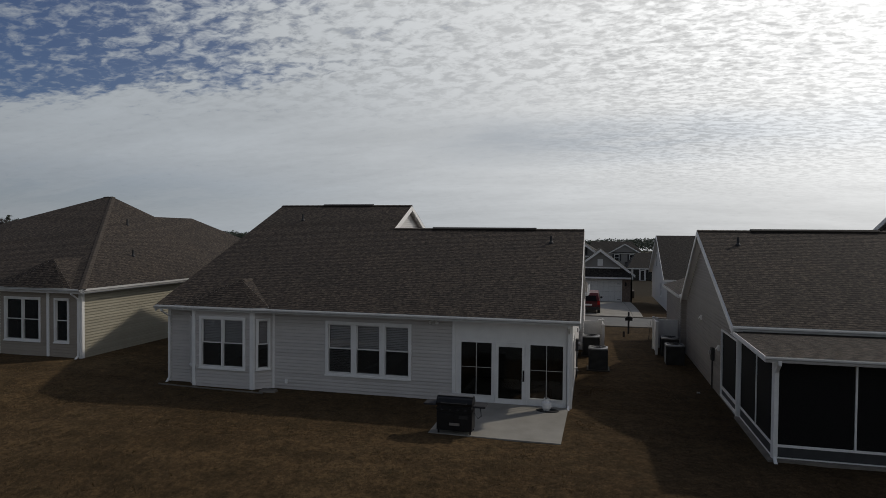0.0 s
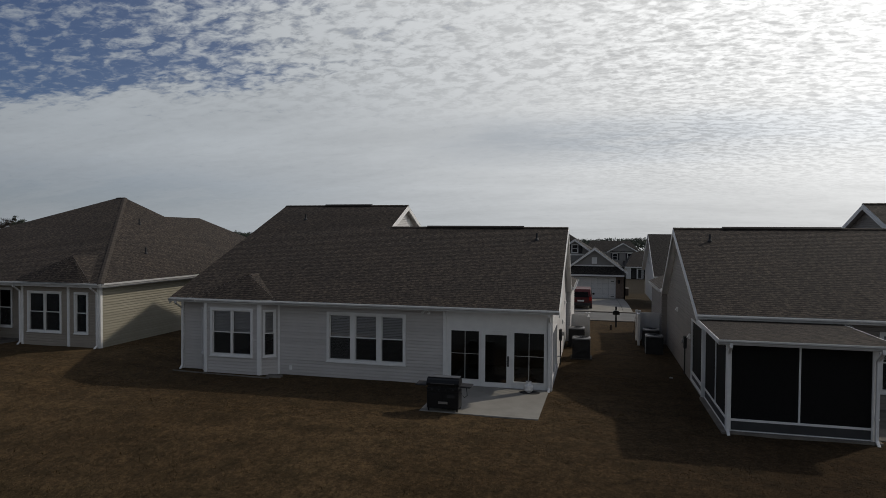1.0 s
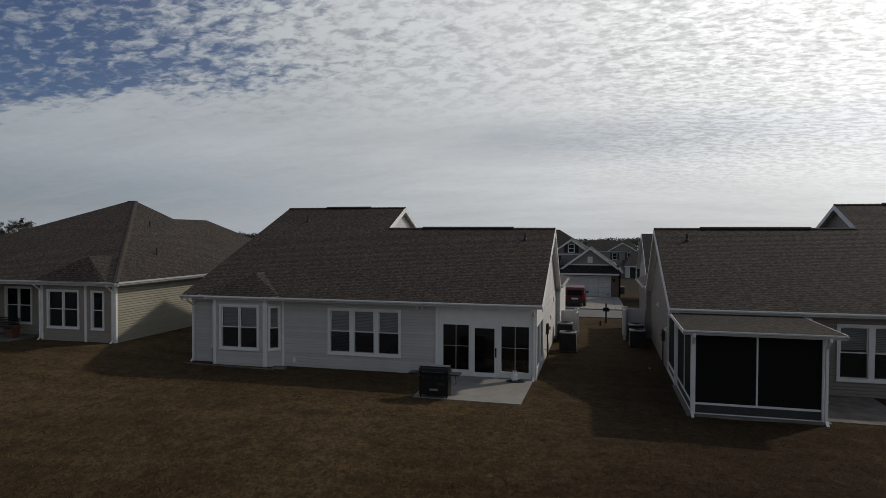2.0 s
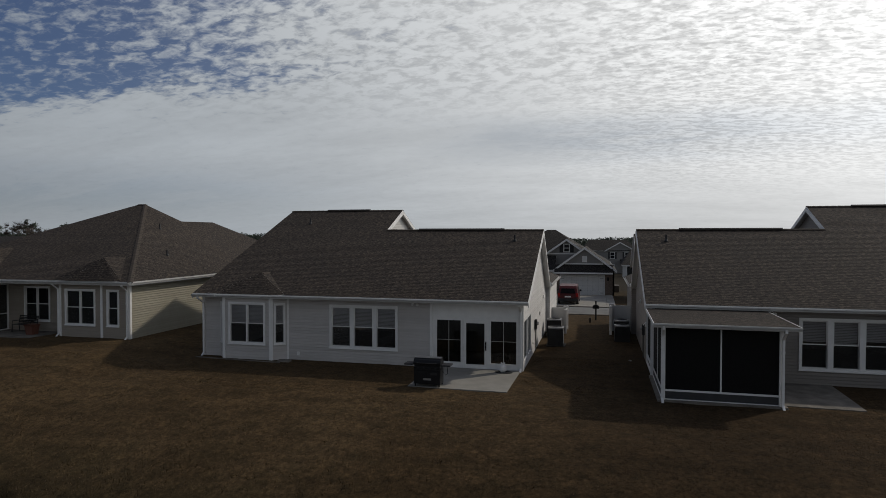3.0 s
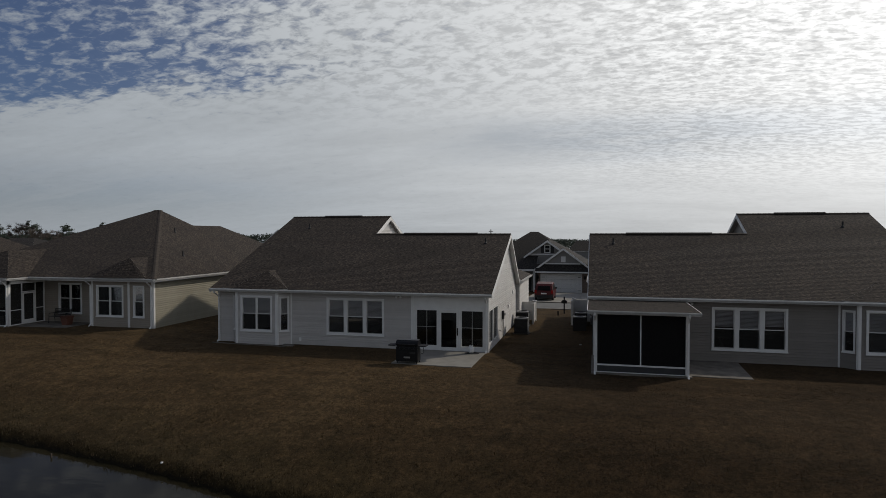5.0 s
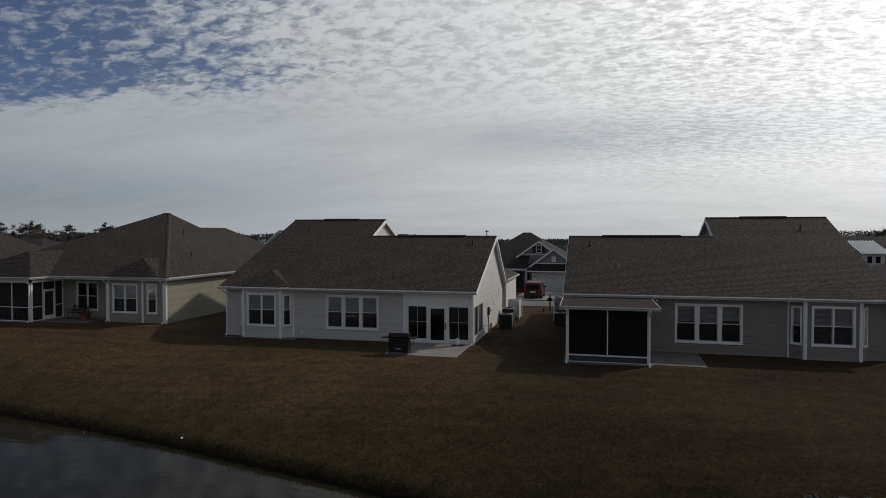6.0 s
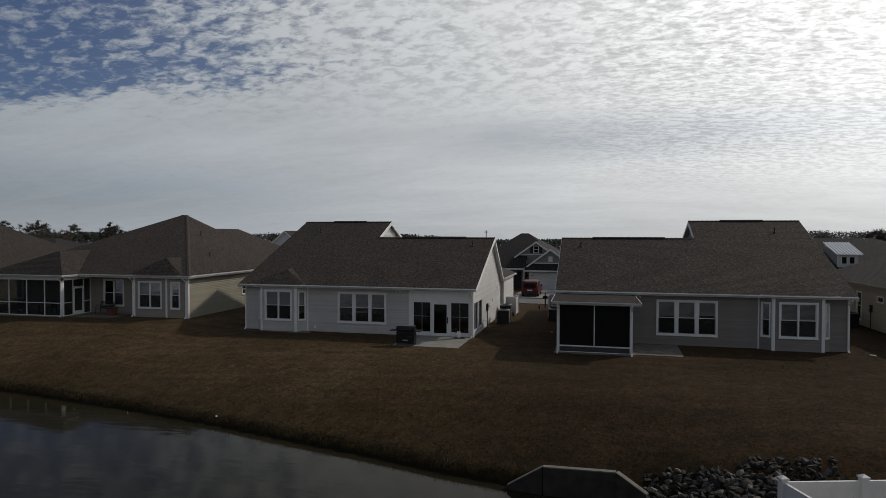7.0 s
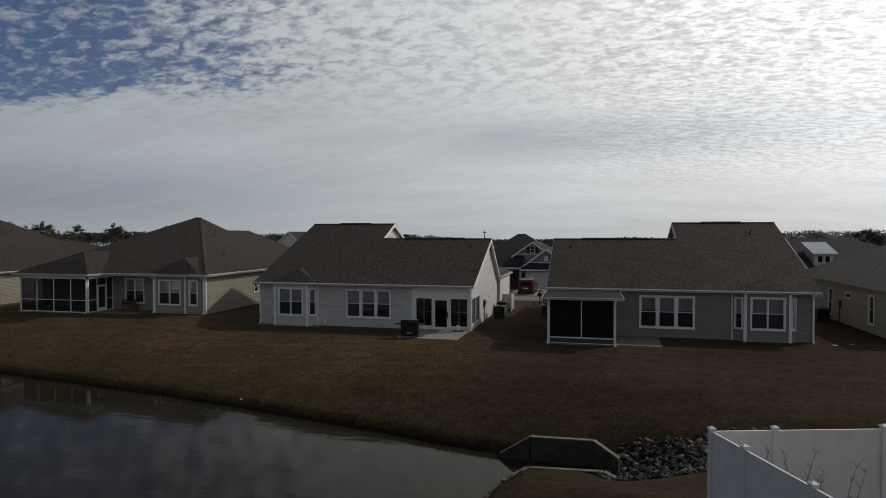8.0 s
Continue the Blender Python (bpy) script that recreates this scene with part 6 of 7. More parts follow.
def vinyl_fence(name_label, corner, dirs, posts, high=1.83, base=None, cap=True, category="fence"):
    """Panels of white vinyl between capped posts, along one or two directions from a corner."""
    cx, cy = corner
    f = thing("fence", name_label, category, (cx, cy, base if base is not None else land(cx, cy)))

    def post(p, s):
        bm = bmesh.new()
        s2 = Side(p, s.d, s.n)
        s2.box(bm, -0.065, 0.065, -0.065, 0.065, -0.35, high + 0.05)
        q = part("post", bm, FENCE, f)
        bm = bmesh.new()
        s2.box(bm, -0.08, 0.08, -0.08, 0.08, high + 0.05, high + 0.08)
        top = [bm.verts.new(s2.at(u, w, high + 0.08)) for u, w in ((-0.08, -0.08), (0.08, -0.08), (0.08, 0.08), (-0.08, 0.08))]
        tip = bm.verts.new(s2.at(0, 0, high + 0.13))
        for k in range(4):
            bm.faces.new((top[k], top[(k + 1) % 4], tip))
        bmesh.ops.remove_doubles(bm, verts=bm.verts, dist=0.0005)
        part("post_cap", bm, FENCE, q)
    first = True
    for d, cuts in zip(dirs, posts):
        d = Vector((*d, 0)).normalized()
        s = Side((0, 0, 0), d, (d.y, -d.x, 0))
        if first:
            post(Vector((0, 0, 0)), s)
            first = False
        at = 0.0
        for c in cuts:
            post(d * c, s)
            pn = bmesh.new()
            s.box(pn, at + 0.066, c - 0.066, -0.025, 0.025, high - 0.12, high - 0.0)
            rail = part("top_rail", pn, FENCE, f)
            pn = bmesh.new()
            s.box(pn, at + 0.066, c - 0.066, -0.025, 0.025, 0.05, 0.19)
            part("bottom_rail", pn, FENCE, f)
            n = max(2, round((c - at) / 0.29))
            w = (c - at - 0.132) / n
            for i in range(n):
                pn = bmesh.new()
                a = at + 0.066 + i * w
                s.box(pn, a + 0.0008, a + w - 0.0008, -0.011, 0.011, 0.19, high - 0.12)
                part("slat", pn, FENCE, f)
            at = c
    return f


vinyl_fence("short white vinyl fence screening the air-conditioning units", (1.25, 11.1), [(0.0, 1.0)], [[1.9]], 1.32)
vinyl_fence("white vinyl fence panel against the house wall", (1.1, 13.0), [(-1.0, 0.0)], [[1.0]], 1.32)
vinyl_fence("short white vinyl fence beside the grey house", (3.85, 11.3), [(0.0, 1.0)], [[1.7]], 1.55)
vinyl_fence("white vinyl fence panel against the grey house", (4.0, 13.0), [(1.0, 0.0)], [[1.22]], 1.55)
vinyl_fence("white vinyl privacy fence round a back yard by the pond", (10.74, -25.0), [(0.961, 0.276), (0.37, -0.93)],
            [[1.55, 4.25, 6.65, 9.05, 11.45], [1.27, 3.33, 5.7, 8.1, 10.5, 12.9]], 1.80, 0.0)


def mailbox():
    x, y = 2.95, 19.6
    m = thing("mailbox", "black mailbox on a dark post by the street", "mailbox", (x, y, land(x, y)))
    bm = bmesh.new()
    box(bm, -0.055, 0.055, -0.055, 0.055, -0.3, 1.38)
    bmesh.ops.bevel(bm, geom=bm.edges[:], offset=0.012, segments=1, affect="EDGES")
    part("post", bm, BLACK_M, m)
    bm = bmesh.new()
    prof = [(-0.26, 0), (0.26, 0), (0.26, 0.17), (0.20, 0.24), (0.10, 0.27), (-0.10, 0.27), (-0.20, 0.24), (-0.26, 0.17)]
    slab(bm, [(u * 0.85, -0.30, 0.86 + z) for u, z in prof], (0, 0.24, 0))
    part("box", bm, BLACK, m)
    bm = bmesh.new()
    box(bm, -0.05, 0.05, -0.28, -0.055, 0.80, 0.855)
    part("bracket", bm, BLACK_M, m)
    bm = bmesh.new()
    box(bm, 0.223, 0.233, -0.26, -0.14, 0.98, 1.04)
    part("flag", bm, RED, m, "small red flag")
    p = thing("marker_post", "short weathered wooden marker stub in the lawn", "post", (2.58, 17.6, land(2.58, 17.6)))
    bm = bmesh.new()
    tube(bm, [(0, 0, -0.2), (0, 0, 0.30), (0, 0, 0.34)], 0.08, 10, 0.06)
    part("stub", bm, BARK, p)


mailbox()


def utility_box():
    x, y = 5.2, 57.0
    u = thing("utility_box", "brown metal utility cabinet in the lawn beside the garage", "utility box", (x, y, land(x, y)))
    bm = bmesh.new()
    box(bm, -0.5, 0.5, -0.5, 0.5, -0.1, 0.08)
    part("plinth", bm, OLD_CONCRETE, u)
    bm = bmesh.new()
    hexa(bm, [(-0.44, -0.44, 0.08), (0.44, -0.44, 0.08), (0.44, 0.44, 0.08), (-0.44, 0.44, 0.08), (-0.44, -0.36, 0.98), (0.44, -0.36, 0.98), (0.44, 0.44, 1.08), (-0.44, 0.44, 1.08)])
    bmesh.ops.bevel(bm, geom=bm.edges[:], offset=0.02, segments=1, affect="EDGES")
    part("cabinet", bm, BOX_BROWN, u)


BOX_BROWN = plain("brown_box_paint", (0.045, 0.033, 0.024), 0.6, var=0.2)
utility_box()
CAR_GLASS = plain("dark_car_glass", (0.010, 0.008, 0.008), 0.3, var=0.2, bump=0, spec=0.12)


def car():
    """A red estate car, its tail towards the street."""
    c = thing("car", "dark red car parked tail-out on a concrete driveway", "car", (0.42, 33.0, land(0.42, 33.0)))
    c.scale = (1.05, 1.05, 1.07)
    W = 0.88
    prof = [(-2.15, 0.35), (-2.2, 0.55), (-2.15, 0.95), (-1.95, 1.45), (-1.75, 1.62), (0.2, 1.68), (1.0, 1.10), (2.1, 0.92), (2.3, 0.6), (2.25, 0.32)]
    bm = bmesh.new()
    n = len(prof)
    rings = []
    for x, k in ((-W, 0.90), (-W * 0.96, 1.0), (W * 0.96, 1.0), (W, 0.90)):
        rings.append([bm.verts.new((x * (0.86 if z > 1.2 else 1.0), y * (0.98 if k < 1 else 1), 0.32 + (z - 0.32) * (0.97 if k < 1 else 1))) for y, z in prof])
    for a, b in zip(rings, rings[1:]):
        for k in range(n):
            bm.faces.new((a[k], a[(k + 1) % n], b[(k + 1) % n], b[k]))
    bm.faces.new(rings[0]), bm.faces.new(rings[-1][::-1])
    body = part("body", bm, RED, c)
    bm = bmesh.new()
    hexa(bm, [(-0.62, -2.17, 1.02), (0.62, -2.17, 1.02), (0.62, -2.10, 1.02), (-0.62, -2.10, 1.02), (-0.55, -1.985, 1.42), (0.55, -1.985, 1.42), (0.55, -1.92, 1.42), (-0.55, -1.92, 1.42)])
    part("rear_window", bm, CAR_GLASS, body)
    for s in (-1, 1):
        bm = bmesh.new()
        q = [(s * 0.885, -1.7, 1.02), (s * 0.885, 0.75, 1.02), (s * 0.80, 0.25, 1.5), (s * 0.80, -1.6, 1.5)]
        slab(bm, q, (s * 0.012, 0, 0))
        part("side_window", bm, CAR_GLASS, body)
        bm = bmesh.new()
        x0, x1 = sorted((s * 0.66, s * 0.86))
        box(bm, x0, x1, -2.23, -2.15, 0.75, 1.05)
        part("tail_light", bm, plain("tail_light_plastic", (0.35, 0.01, 0.01), 0.2), body)
        bm = bmesh.new()
        x0, x1 = sorted((s * 0.9, s * 1.08))
        box(bm, x0, x1, 0.45, 0.55, 1.0, 1.16)
        bmesh.ops.bevel(bm, geom=bm.edges[:], offset=0.03, segments=2, affect="EDGES")
        part("wing_mirror", bm, BLACK_M, body)
    bm = bmesh.new()
    box(bm, -0.86, 0.86, -2.27, -2.14, 0.36, 0.60)
    bmesh.ops.bevel(bm, geom=bm.edges[:], offset=0.04, segments=2, affect="EDGES")
    part("bumper", bm, BLACK_M, c)
    bm = bmesh.new()
    box(bm, -0.26, 0.26, -2.235, -2.19, 0.68, 0.80)
    part("number_plate", bm, VINYL, c)
    for x in (-0.78, 0.78):
        for y in (-1.4, 1.4):
            bm = bmesh.new()
            tube(bm, [(x - 0.11, y, 0.33), (x + 0.11, y, 0.33)], 0.33, 18)
            t = part("wheel", bm, RUBBER, c, "black tyre")
            bm = bmesh.new()
            tube(bm, [(x - 0.115, y, 0.33), (x + 0.115, y, 0.33)], 0.2, 14)
            part("rim", bm, STEEL, t)


car()

# fittings on the walls
def fitting(name, label, category, bm, material, loc, extra=()):
    t = thing(name, label, category, loc)
    part("body", bm, material, t)
    for nm, b, m in extra:
        part(nm, b, m, t)
    return t


def flood_light(x, y, z):
    b = bmesh.new()
    lathe(b, [(0.06, 0), (0.06, 0.03), (0.02, 0.035)], (0, 0, -0.03), 12)
    hd = []
    for s in (-1, 1):
        e = bmesh.new()
        tube(e, [(s * 0.03, 0, -0.03), (s * 0.10, -0.06, -0.09), (s * 0.13, -0.12, -0.13)], 0.03, 10, 0.06)
        hd.append(("lamp_head", e, VINYL))
    fitting("flood_light", "white twin-headed security light under the eave", "light", b, WHITE, (x, y, z), hd)


flood_light(-4.73, -0.18, 2.90)
flood_light(9.75, 0.15, 2.90)
for x, y, z in ((-10.5, -0.034, 0.30),):
    b = bmesh.new()
    box(b, -0.06, 0.06, -0.05, 0.0, -0.09, 0.09)
    bmesh.ops.bevel(b, geom=b.edges[:], offset=0.012, segments=2, affect="EDGES")
    fitting("outlet_box", "white outdoor socket cover low on the wall", "socket", b, VINYL, (x, y, z))


def meter(x, y, z, nx):
    b = bmesh.new()
    box(b, *sorted((0.0, nx * 0.12)), -0.14, 0.14, 1.1, 1.6)
    bmesh.ops.bevel(b, geom=b.edges[:], offset=0.015, segments=2, affect="EDGES")
    e = bmesh.new()
    tube(e, [(nx * 0.06, 0, -0.1), (nx * 0.06, 0, 1.1)], 0.03, 8)
    g = bmesh.new()
    tube(g, [(nx * 0.11, 0, 1.40), (nx * 0.2, 0, 1.40)], 0.085, 14)
    fitting("electric_meter", "grey electric meter with a conduit on the side wall", "meter", b, AC_GREY, (x, y, z), [("conduit", e, AC_GREY), ("dial", g, STEEL)])


meter(0.034, 4.9, 0, 1)
meter(5.296, 4.4, 0, -1)
meter(25.366, 9.6, 0.1, -1)


def spigot(x, y, z, nx):
    b = bmesh.new()
    tube(b, [(0, 0, 0), (nx * 0.10, 0, 0), (nx * 0.13, 0, -0.06)], 0.02, 8)
    e = bmesh.new()
    lathe(e, [(0.05, 0), (0.05, 0.02)], (nx * 0.07, 0, 0.05), 10)
    fitting("garden_tap", "small outdoor tap on the side wall", "tap", b, STEEL, (x, y, z), [("wheel", e, VINYL)])


spigot(0.03, 3.7, 0.6, 1)
for x, y, z, n in ((0.03, 7.5, 1.6, 1), (5.30, 3.4, 1.75, -1), (0.03, 9.6, 2.3, 1), (5.30, 7.3, 2.4, -1)):
    b = bmesh.new()
    s = Side((0, 0, 0), (0, 1, 0), (n, 0, 0))
    s.box(b, -0.1, 0.1, 0, 0.05, -0.1, 0.1)
    e = bmesh.new()
    slab(e, [s.at(-0.08, 0.05, 0.08), s.at(0.08, 0.05, 0.08), s.at(0.08, 0.13, -0.06), s.at(-0.08, 0.13, -0.06)], (0, 0, 0.012))
    fitting("wall_vent", "small white hooded vent on the siding", "vent", b, VINYL, (x, y, z), [("hood", e, VINYL)])

for x, y, q in ((21.6, -0.5, 1.0), (22.7, 0.1, 0.7), (4.6, 3.4, 0.4)):
    b = bmesh.new()
    lathe(b, [(0.16 * q, 0), (0.17 * q, 0.03), (0.15 * q, 0.05)], (0, 0, 0), 16)
    fitting("valve_lid", "pale round utility cover in the lawn", "cover", b, PALE_METAL, (x, y, land(x, y)))


# ---- on the hip house's patio ----
def bench():
    c = thing("garden_bench", "black metal garden bench on the small patio", "bench", (-28.6, 1.9, 0.33))

    def p(name, *pts, r=0.02):
        bm = bmesh.new()
        tube(bm, pts, r, 6)
        part(name, bm, BLACK, c)
    for s in (-0.65, 0.65):
        p("leg", (s, -0.25, 0), (s, -0.22, 0.42))
        p("leg", (s, 0.25, 0), (s, 0.2, 0.42), (s, 0.3, 0.9))
        p("armrest", (s, 0.22, 0.62), (s, -0.2, 0.64), (s, -0.24, 0.42))
    for i in range(6):
        y = -0.22 + i * 0.085
        bm = bmesh.new()
        box(bm, -0.66, 0.66, y, y + 0.06, 0.42, 0.445)
        part("seat_slat", bm, BLACK, c)
    for i in range(5):
        z = 0.5 + i * 0.085
        bm = bmesh.new()
        y = 0.2 + (z - 0.42) * 0.2
        box(bm, -0.66, 0.66, y, y + 0.02, z, z + 0.06)
        part("back_slat", bm, BLACK, c)
    t = thing("planter", "square terracotta planter beside the bench", "planter", (-27.5, 1.35, 0.32))
    bm = bmesh.new()
    hexa(bm, [(-0.2, -0.2, 0), (0.2, -0.2, 0), (0.2, 0.2, 0), (-0.2, 0.2, 0), (-0.26, -0.26, 0.5), (0.26, -0.26, 0.5), (0.26, 0.26, 0.5), (-0.26, 0.26, 0.5)])
    pot = part("pot", bm, TERRA, t)
    bm = bmesh.new()
    ring(bm, Side((0, 0, 0.5), (1, 0, 0), (0, -1, 0)), -0.28, 0.28, -0.02, 0.06, 0.02, -0.28, 0.28)
    part("rim", bm, TERRA, pot)
    # chairs and table in the screened room
    tb = thing("patio_table", "dark metal patio table in the screened room", "table", (-34.0, 1.2, 0.32))
    bm = bmesh.new()
    lathe(bm, [(0.5, 0.70), (0.52, 0.71), (0.5, 0.73)], (0, 0, 0), 20)
    part("tabletop", bm, BLACK_M, tb)
    bm = bmesh.new()
    lathe(bm, [(0.28, 0), (0.05, 0.04), (0.04, 0.70)], (0, 0, 0), 10)
    part("pedestal", bm, BLACK_M, tb)
    ch = thing("patio_chair", "dark metal patio chair in the screened room", "chair", (-35.2, 1.0, 0.32), "chairs round the patio table")
    bm = bmesh.new()
    box(bm, -0.25, 0.25, -0.25, 0.25, 0.42, 0.46)
    part("seat", bm, BLACK_M, ch)
    bm = bmesh.new()
    box(bm, -0.25, -0.21, -0.25, 0.25, 0.46, 0.95)
    part("backrest", bm, BLACK_M, ch)
    for x in (-0.24, 0.20):
        for y in (-0.24, 0.20):
            bm = bmesh.new()
            box(bm, x, x + 0.04, y, y + 0.04, 0, 0.42)
            part("leg", bm, BLACK_M, ch)
    copy_thing(ch, pose(-32.9, 1.3, 0.32, 0, 0, 180))


bench()


# ---- the pond's outlet ----
def outlet():
    o = thing("outlet_headwall", "stained concrete headwall with sloping wing walls at the pond outlet", "headwall", (6.9, -17.6, WATER_Z))

    def slope(name, a, b, za, zb, low=-0.8, t=0.16):
        """An upright wall from a to b whose top falls from za to zb, with a slightly wider coping."""
        a, b = Vector((*a, 0)) - Vector((6.9, -17.6, 0)), Vector((*b, 0)) - Vector((6.9, -17.6, 0))
        d = (b - a).normalized()
        n = Vector((d.y, -d.x, 0)) * t / 2
        bm = bmesh.new()
        hexa(bm, [a - n + Vector((0, 0, low)), b - n + Vector((0, 0, low)), b + n + Vector((0, 0, low)), a + n + Vector((0, 0, low)),
                  a - n + Vector((0, 0, za)), b - n + Vector((0, 0, zb)), b + n + Vector((0, 0, zb)), a + n + Vector((0, 0, za))])
        w = part(name, bm, WET_CONCRETE, o)
        n2 = n * 1.15
        bm = bmesh.new()
        hexa(bm, [a - n2 + Vector((0, 0, za)), b - n2 + Vector((0, 0, zb)), b + n2 + Vector((0, 0, zb)), a + n2 + Vector((0, 0, za)),
                  a - n2 + Vector((0, 0, za + 0.035)), b - n2 + Vector((0, 0, zb + 0.035)), b + n2 + Vector((0, 0, zb + 0.035)), a + n2 + Vector((0, 0, za + 0.035))])
        part("coping", bm, COPING, w)
    slope("headwall", (5.73, -17.55), (8.0, -17.55), 0.90, 0.93)
    slope("wing_wall", (4.55, -17.35), (5.70, -17.56), 0.12, 0.90)
    slope("wing_wall", (8.03, -17.56), (8.9, -18.0), 0.93, 0.50)
    slope("headwall", (5.75, -18.72), (8.35, -18.60), 0.16, 0.20)
    slope("wing_wall", (4.98, -19.75), (5.72, -18.74), 0.02, 0.16)
    slope("wing_wall", (8.38, -18.60), (8.75, -18.85), 0.20, 0.12)


COPING = plain("pale_worn_concrete", (0.17, 0.158, 0.13), 0.95, var=0.3, scale=3, grain=25, bump=0.3)
outlet()


def rock_mesh(seed):
    rnd = random.Random(seed)
    bm = bmesh.new()
    pts = []
    for _ in range(22):
        v = Vector((rnd.gauss(0, 1), rnd.gauss(0, 1), rnd.gauss(0, 1))).normalized()
        pts.append(bm.verts.new((v.x * 0.5, v.y * rnd.uniform(0.32, 0.5), v.z * rnd.uniform(0.22, 0.36))))
    bmesh.ops.convex_hull(bm, input=bm.verts)
    for v in [v for v in bm.verts if not v.link_faces]:
        bm.verts.remove(v)
    me = bpy.data.meshes.new("rock")
    bm.to_mesh(me)
    bm.free()
    me.materials.append(ROCK_VAR)
    return me


def rock_material():
    m, nt, b = nodes_of("broken_granite")
    info = nt.nodes.new("ShaderNodeObjectInfo")
    base = ramp_of(nt, info.outputs["Random"], [(0.0, (0.010, 0.009, 0.007)), (0.55, (0.040, 0.034, 0.025)), (0.85, (0.10, 0.086, 0.064)), (1.0, (0.26, 0.23, 0.18))])
    g = noise_tex(nt, 9, 5, 0.7)
    col = mixed(nt, base, ramp_of(nt, g, [(0.3, (0.55,) * 3), (0.7, (1.2,) * 3)]), 0.8, "MULTIPLY")
    nt.links.new(col, b.inputs["Base Color"])
    b.inputs["Roughness"].default_value = 0.9
    bumped(nt, b, g, 0.5, 0.02)
    return m


ROCK_VAR = rock_material()


def riprap():
    bed = thing("riprap", "bed of loose grey broken stones lining the swale", "stones", (11, -17.9, -1.7))
    rnd = random.Random(5)
    meshes = [rock_mesh(i) for i in range(10)]
    n = 0
    while n < 300:
        x, y = rnd.uniform(8.2, 13.0), rnd.uniform(-19.7, -16.2)
        edge = 0.25 * math.sin(x * 2.1) + 0.2 * math.sin(x * 5.3)
        if y > -16.45 + edge - 0.6 * smooth(10, 8.2, x) or y < -19.3 + edge * 0.6 + 0.5 * smooth(10, 8.4, x):
            continue
        if x < 9.0 and y > -17.9:
            continue
        r = new("rock", meshes[n % 10])
        r.parent = bed
        k = rnd.uniform(0.20, 0.40)
        r.location = Vector((x, y, ground_z(x, y) + k * rnd.uniform(0.02, 0.26))) - bed.location
        r.rotation_euler = (rnd.uniform(-0.7, 0.7), rnd.uniform(-0.7, 0.7), rnd.uniform(0, 6.28))
        r.scale = (k, k, k)
        n += 1


riprap()


def small_stones():
    """The smaller broken stones that fill in between."""
    rnd = random.Random(9)
    bm = bmesh.new()
    n = 0
    while n < 520:
        x, y = rnd.uniform(8.3, 14.5), rnd.uniform(-19.4, -16.4)
        if x < 8.9 and y > -17.9:
            continue
        k = rnd.uniform(0.07, 0.17)
        c = Vector((x, y, ground_z(x, y) + k * 0.3))
        vs = [bm.verts.new(c + Vector((rnd.gauss(0, 1), rnd.gauss(0, 1), rnd.gauss(0, 0.7))).normalized() * k * rnd.uniform(0.8, 1.2)) for _ in range(8)]
        bmesh.ops.convex_hull(bm, input=vs)
        n += 1
    for v in [v for v in bm.verts if not v.link_faces]:
        bm.verts.remove(v)
    me = bpy.data.meshes.new("small_stones")
    bm.to_mesh(me)
    bm.free()
    me.materials.append(STONE_MIX)
    tagged(new("small_stones", me), "small broken stones between the larger riprap", "stones", kind="stuff")


def stone_mix():
    m, nt, b = nodes_of("mixed_small_stones")
    geo = nt.nodes.new("ShaderNodeNewGeometry")
    base = ramp_of(nt, geo.outputs["Random Per Island"], [(0.0, (0.014, 0.013, 0.010)), (0.7, (0.045, 0.041, 0.033)), (1.0, (0.16, 0.145, 0.12))])
    g = noise_tex(nt, 14, 4, 0.7)
    nt.links.new(mixed(nt, base, ramp_of(nt, g, [(0.3, (0.6,) * 3), (0.7, (1.2,) * 3)]), 0.8, "MULTIPLY"), b.inputs["Base Color"])
    b.inputs["Roughness"].default_value = 0.9
    return m


STONE_MIX = stone_mix()
small_stones()


# ---- growing things ----
def bare_shrub(x, y, z, high, seed):
    rnd = random.Random(seed)
    s = thing("bare_sapling", "leafless young sapling with thin upright twigs", "sapling", (x, y, z))
    for i in range(rnd.randint(2, 4)):
        bm = bmesh.new()
        p = Vector((rnd.uniform(-0.08, 0.08), rnd.uniform(-0.08, 0.08), -0.05))
        d = Vector((rnd.uniform(-0.25, 0.25), rnd.uniform(-0.25, 0.25), 1)).normalized()
        pts = [p]
        h = high * rnd.uniform(0.65, 1.0)
        for k in range(5):
            d = (d + Vector((rnd.uniform(-0.12, 0.12), rnd.uniform(-0.12, 0.12), 0.1))).normalized()
            pts.append(pts[-1] + d * h / 5)
        tube(bm, pts, 0.011, 5, 0.004)
        st = part("stem", bm, TWIG, s)
        bm = bmesh.new()
        for q in pts[2:]:
            for _ in range(2):
                e = Vector((rnd.uniform(-1, 1), rnd.uniform(-1, 1), rnd.uniform(0.5, 1.3))).normalized()
                tube(bm, [q, q + e * rnd.uniform(0.12, 0.3)], 0.006, 4, 0.002)
        part("twigs", bm, TWIG, st, "", "stuff")


for i, (x, y, h) in enumerate(((11.65, -25.6, 1.7), (12.45, -25.75, 1.9), (12.75, -25.9, 1.4), (13.1, -26.3, 1.9), (11.55, -25.35, 1.5))):
    bare_shrub(x, y, 0.0, h, 40 + i)
bare_shrub(3.95, 16.6, land(3.95, 16.6), 1.2, 60)


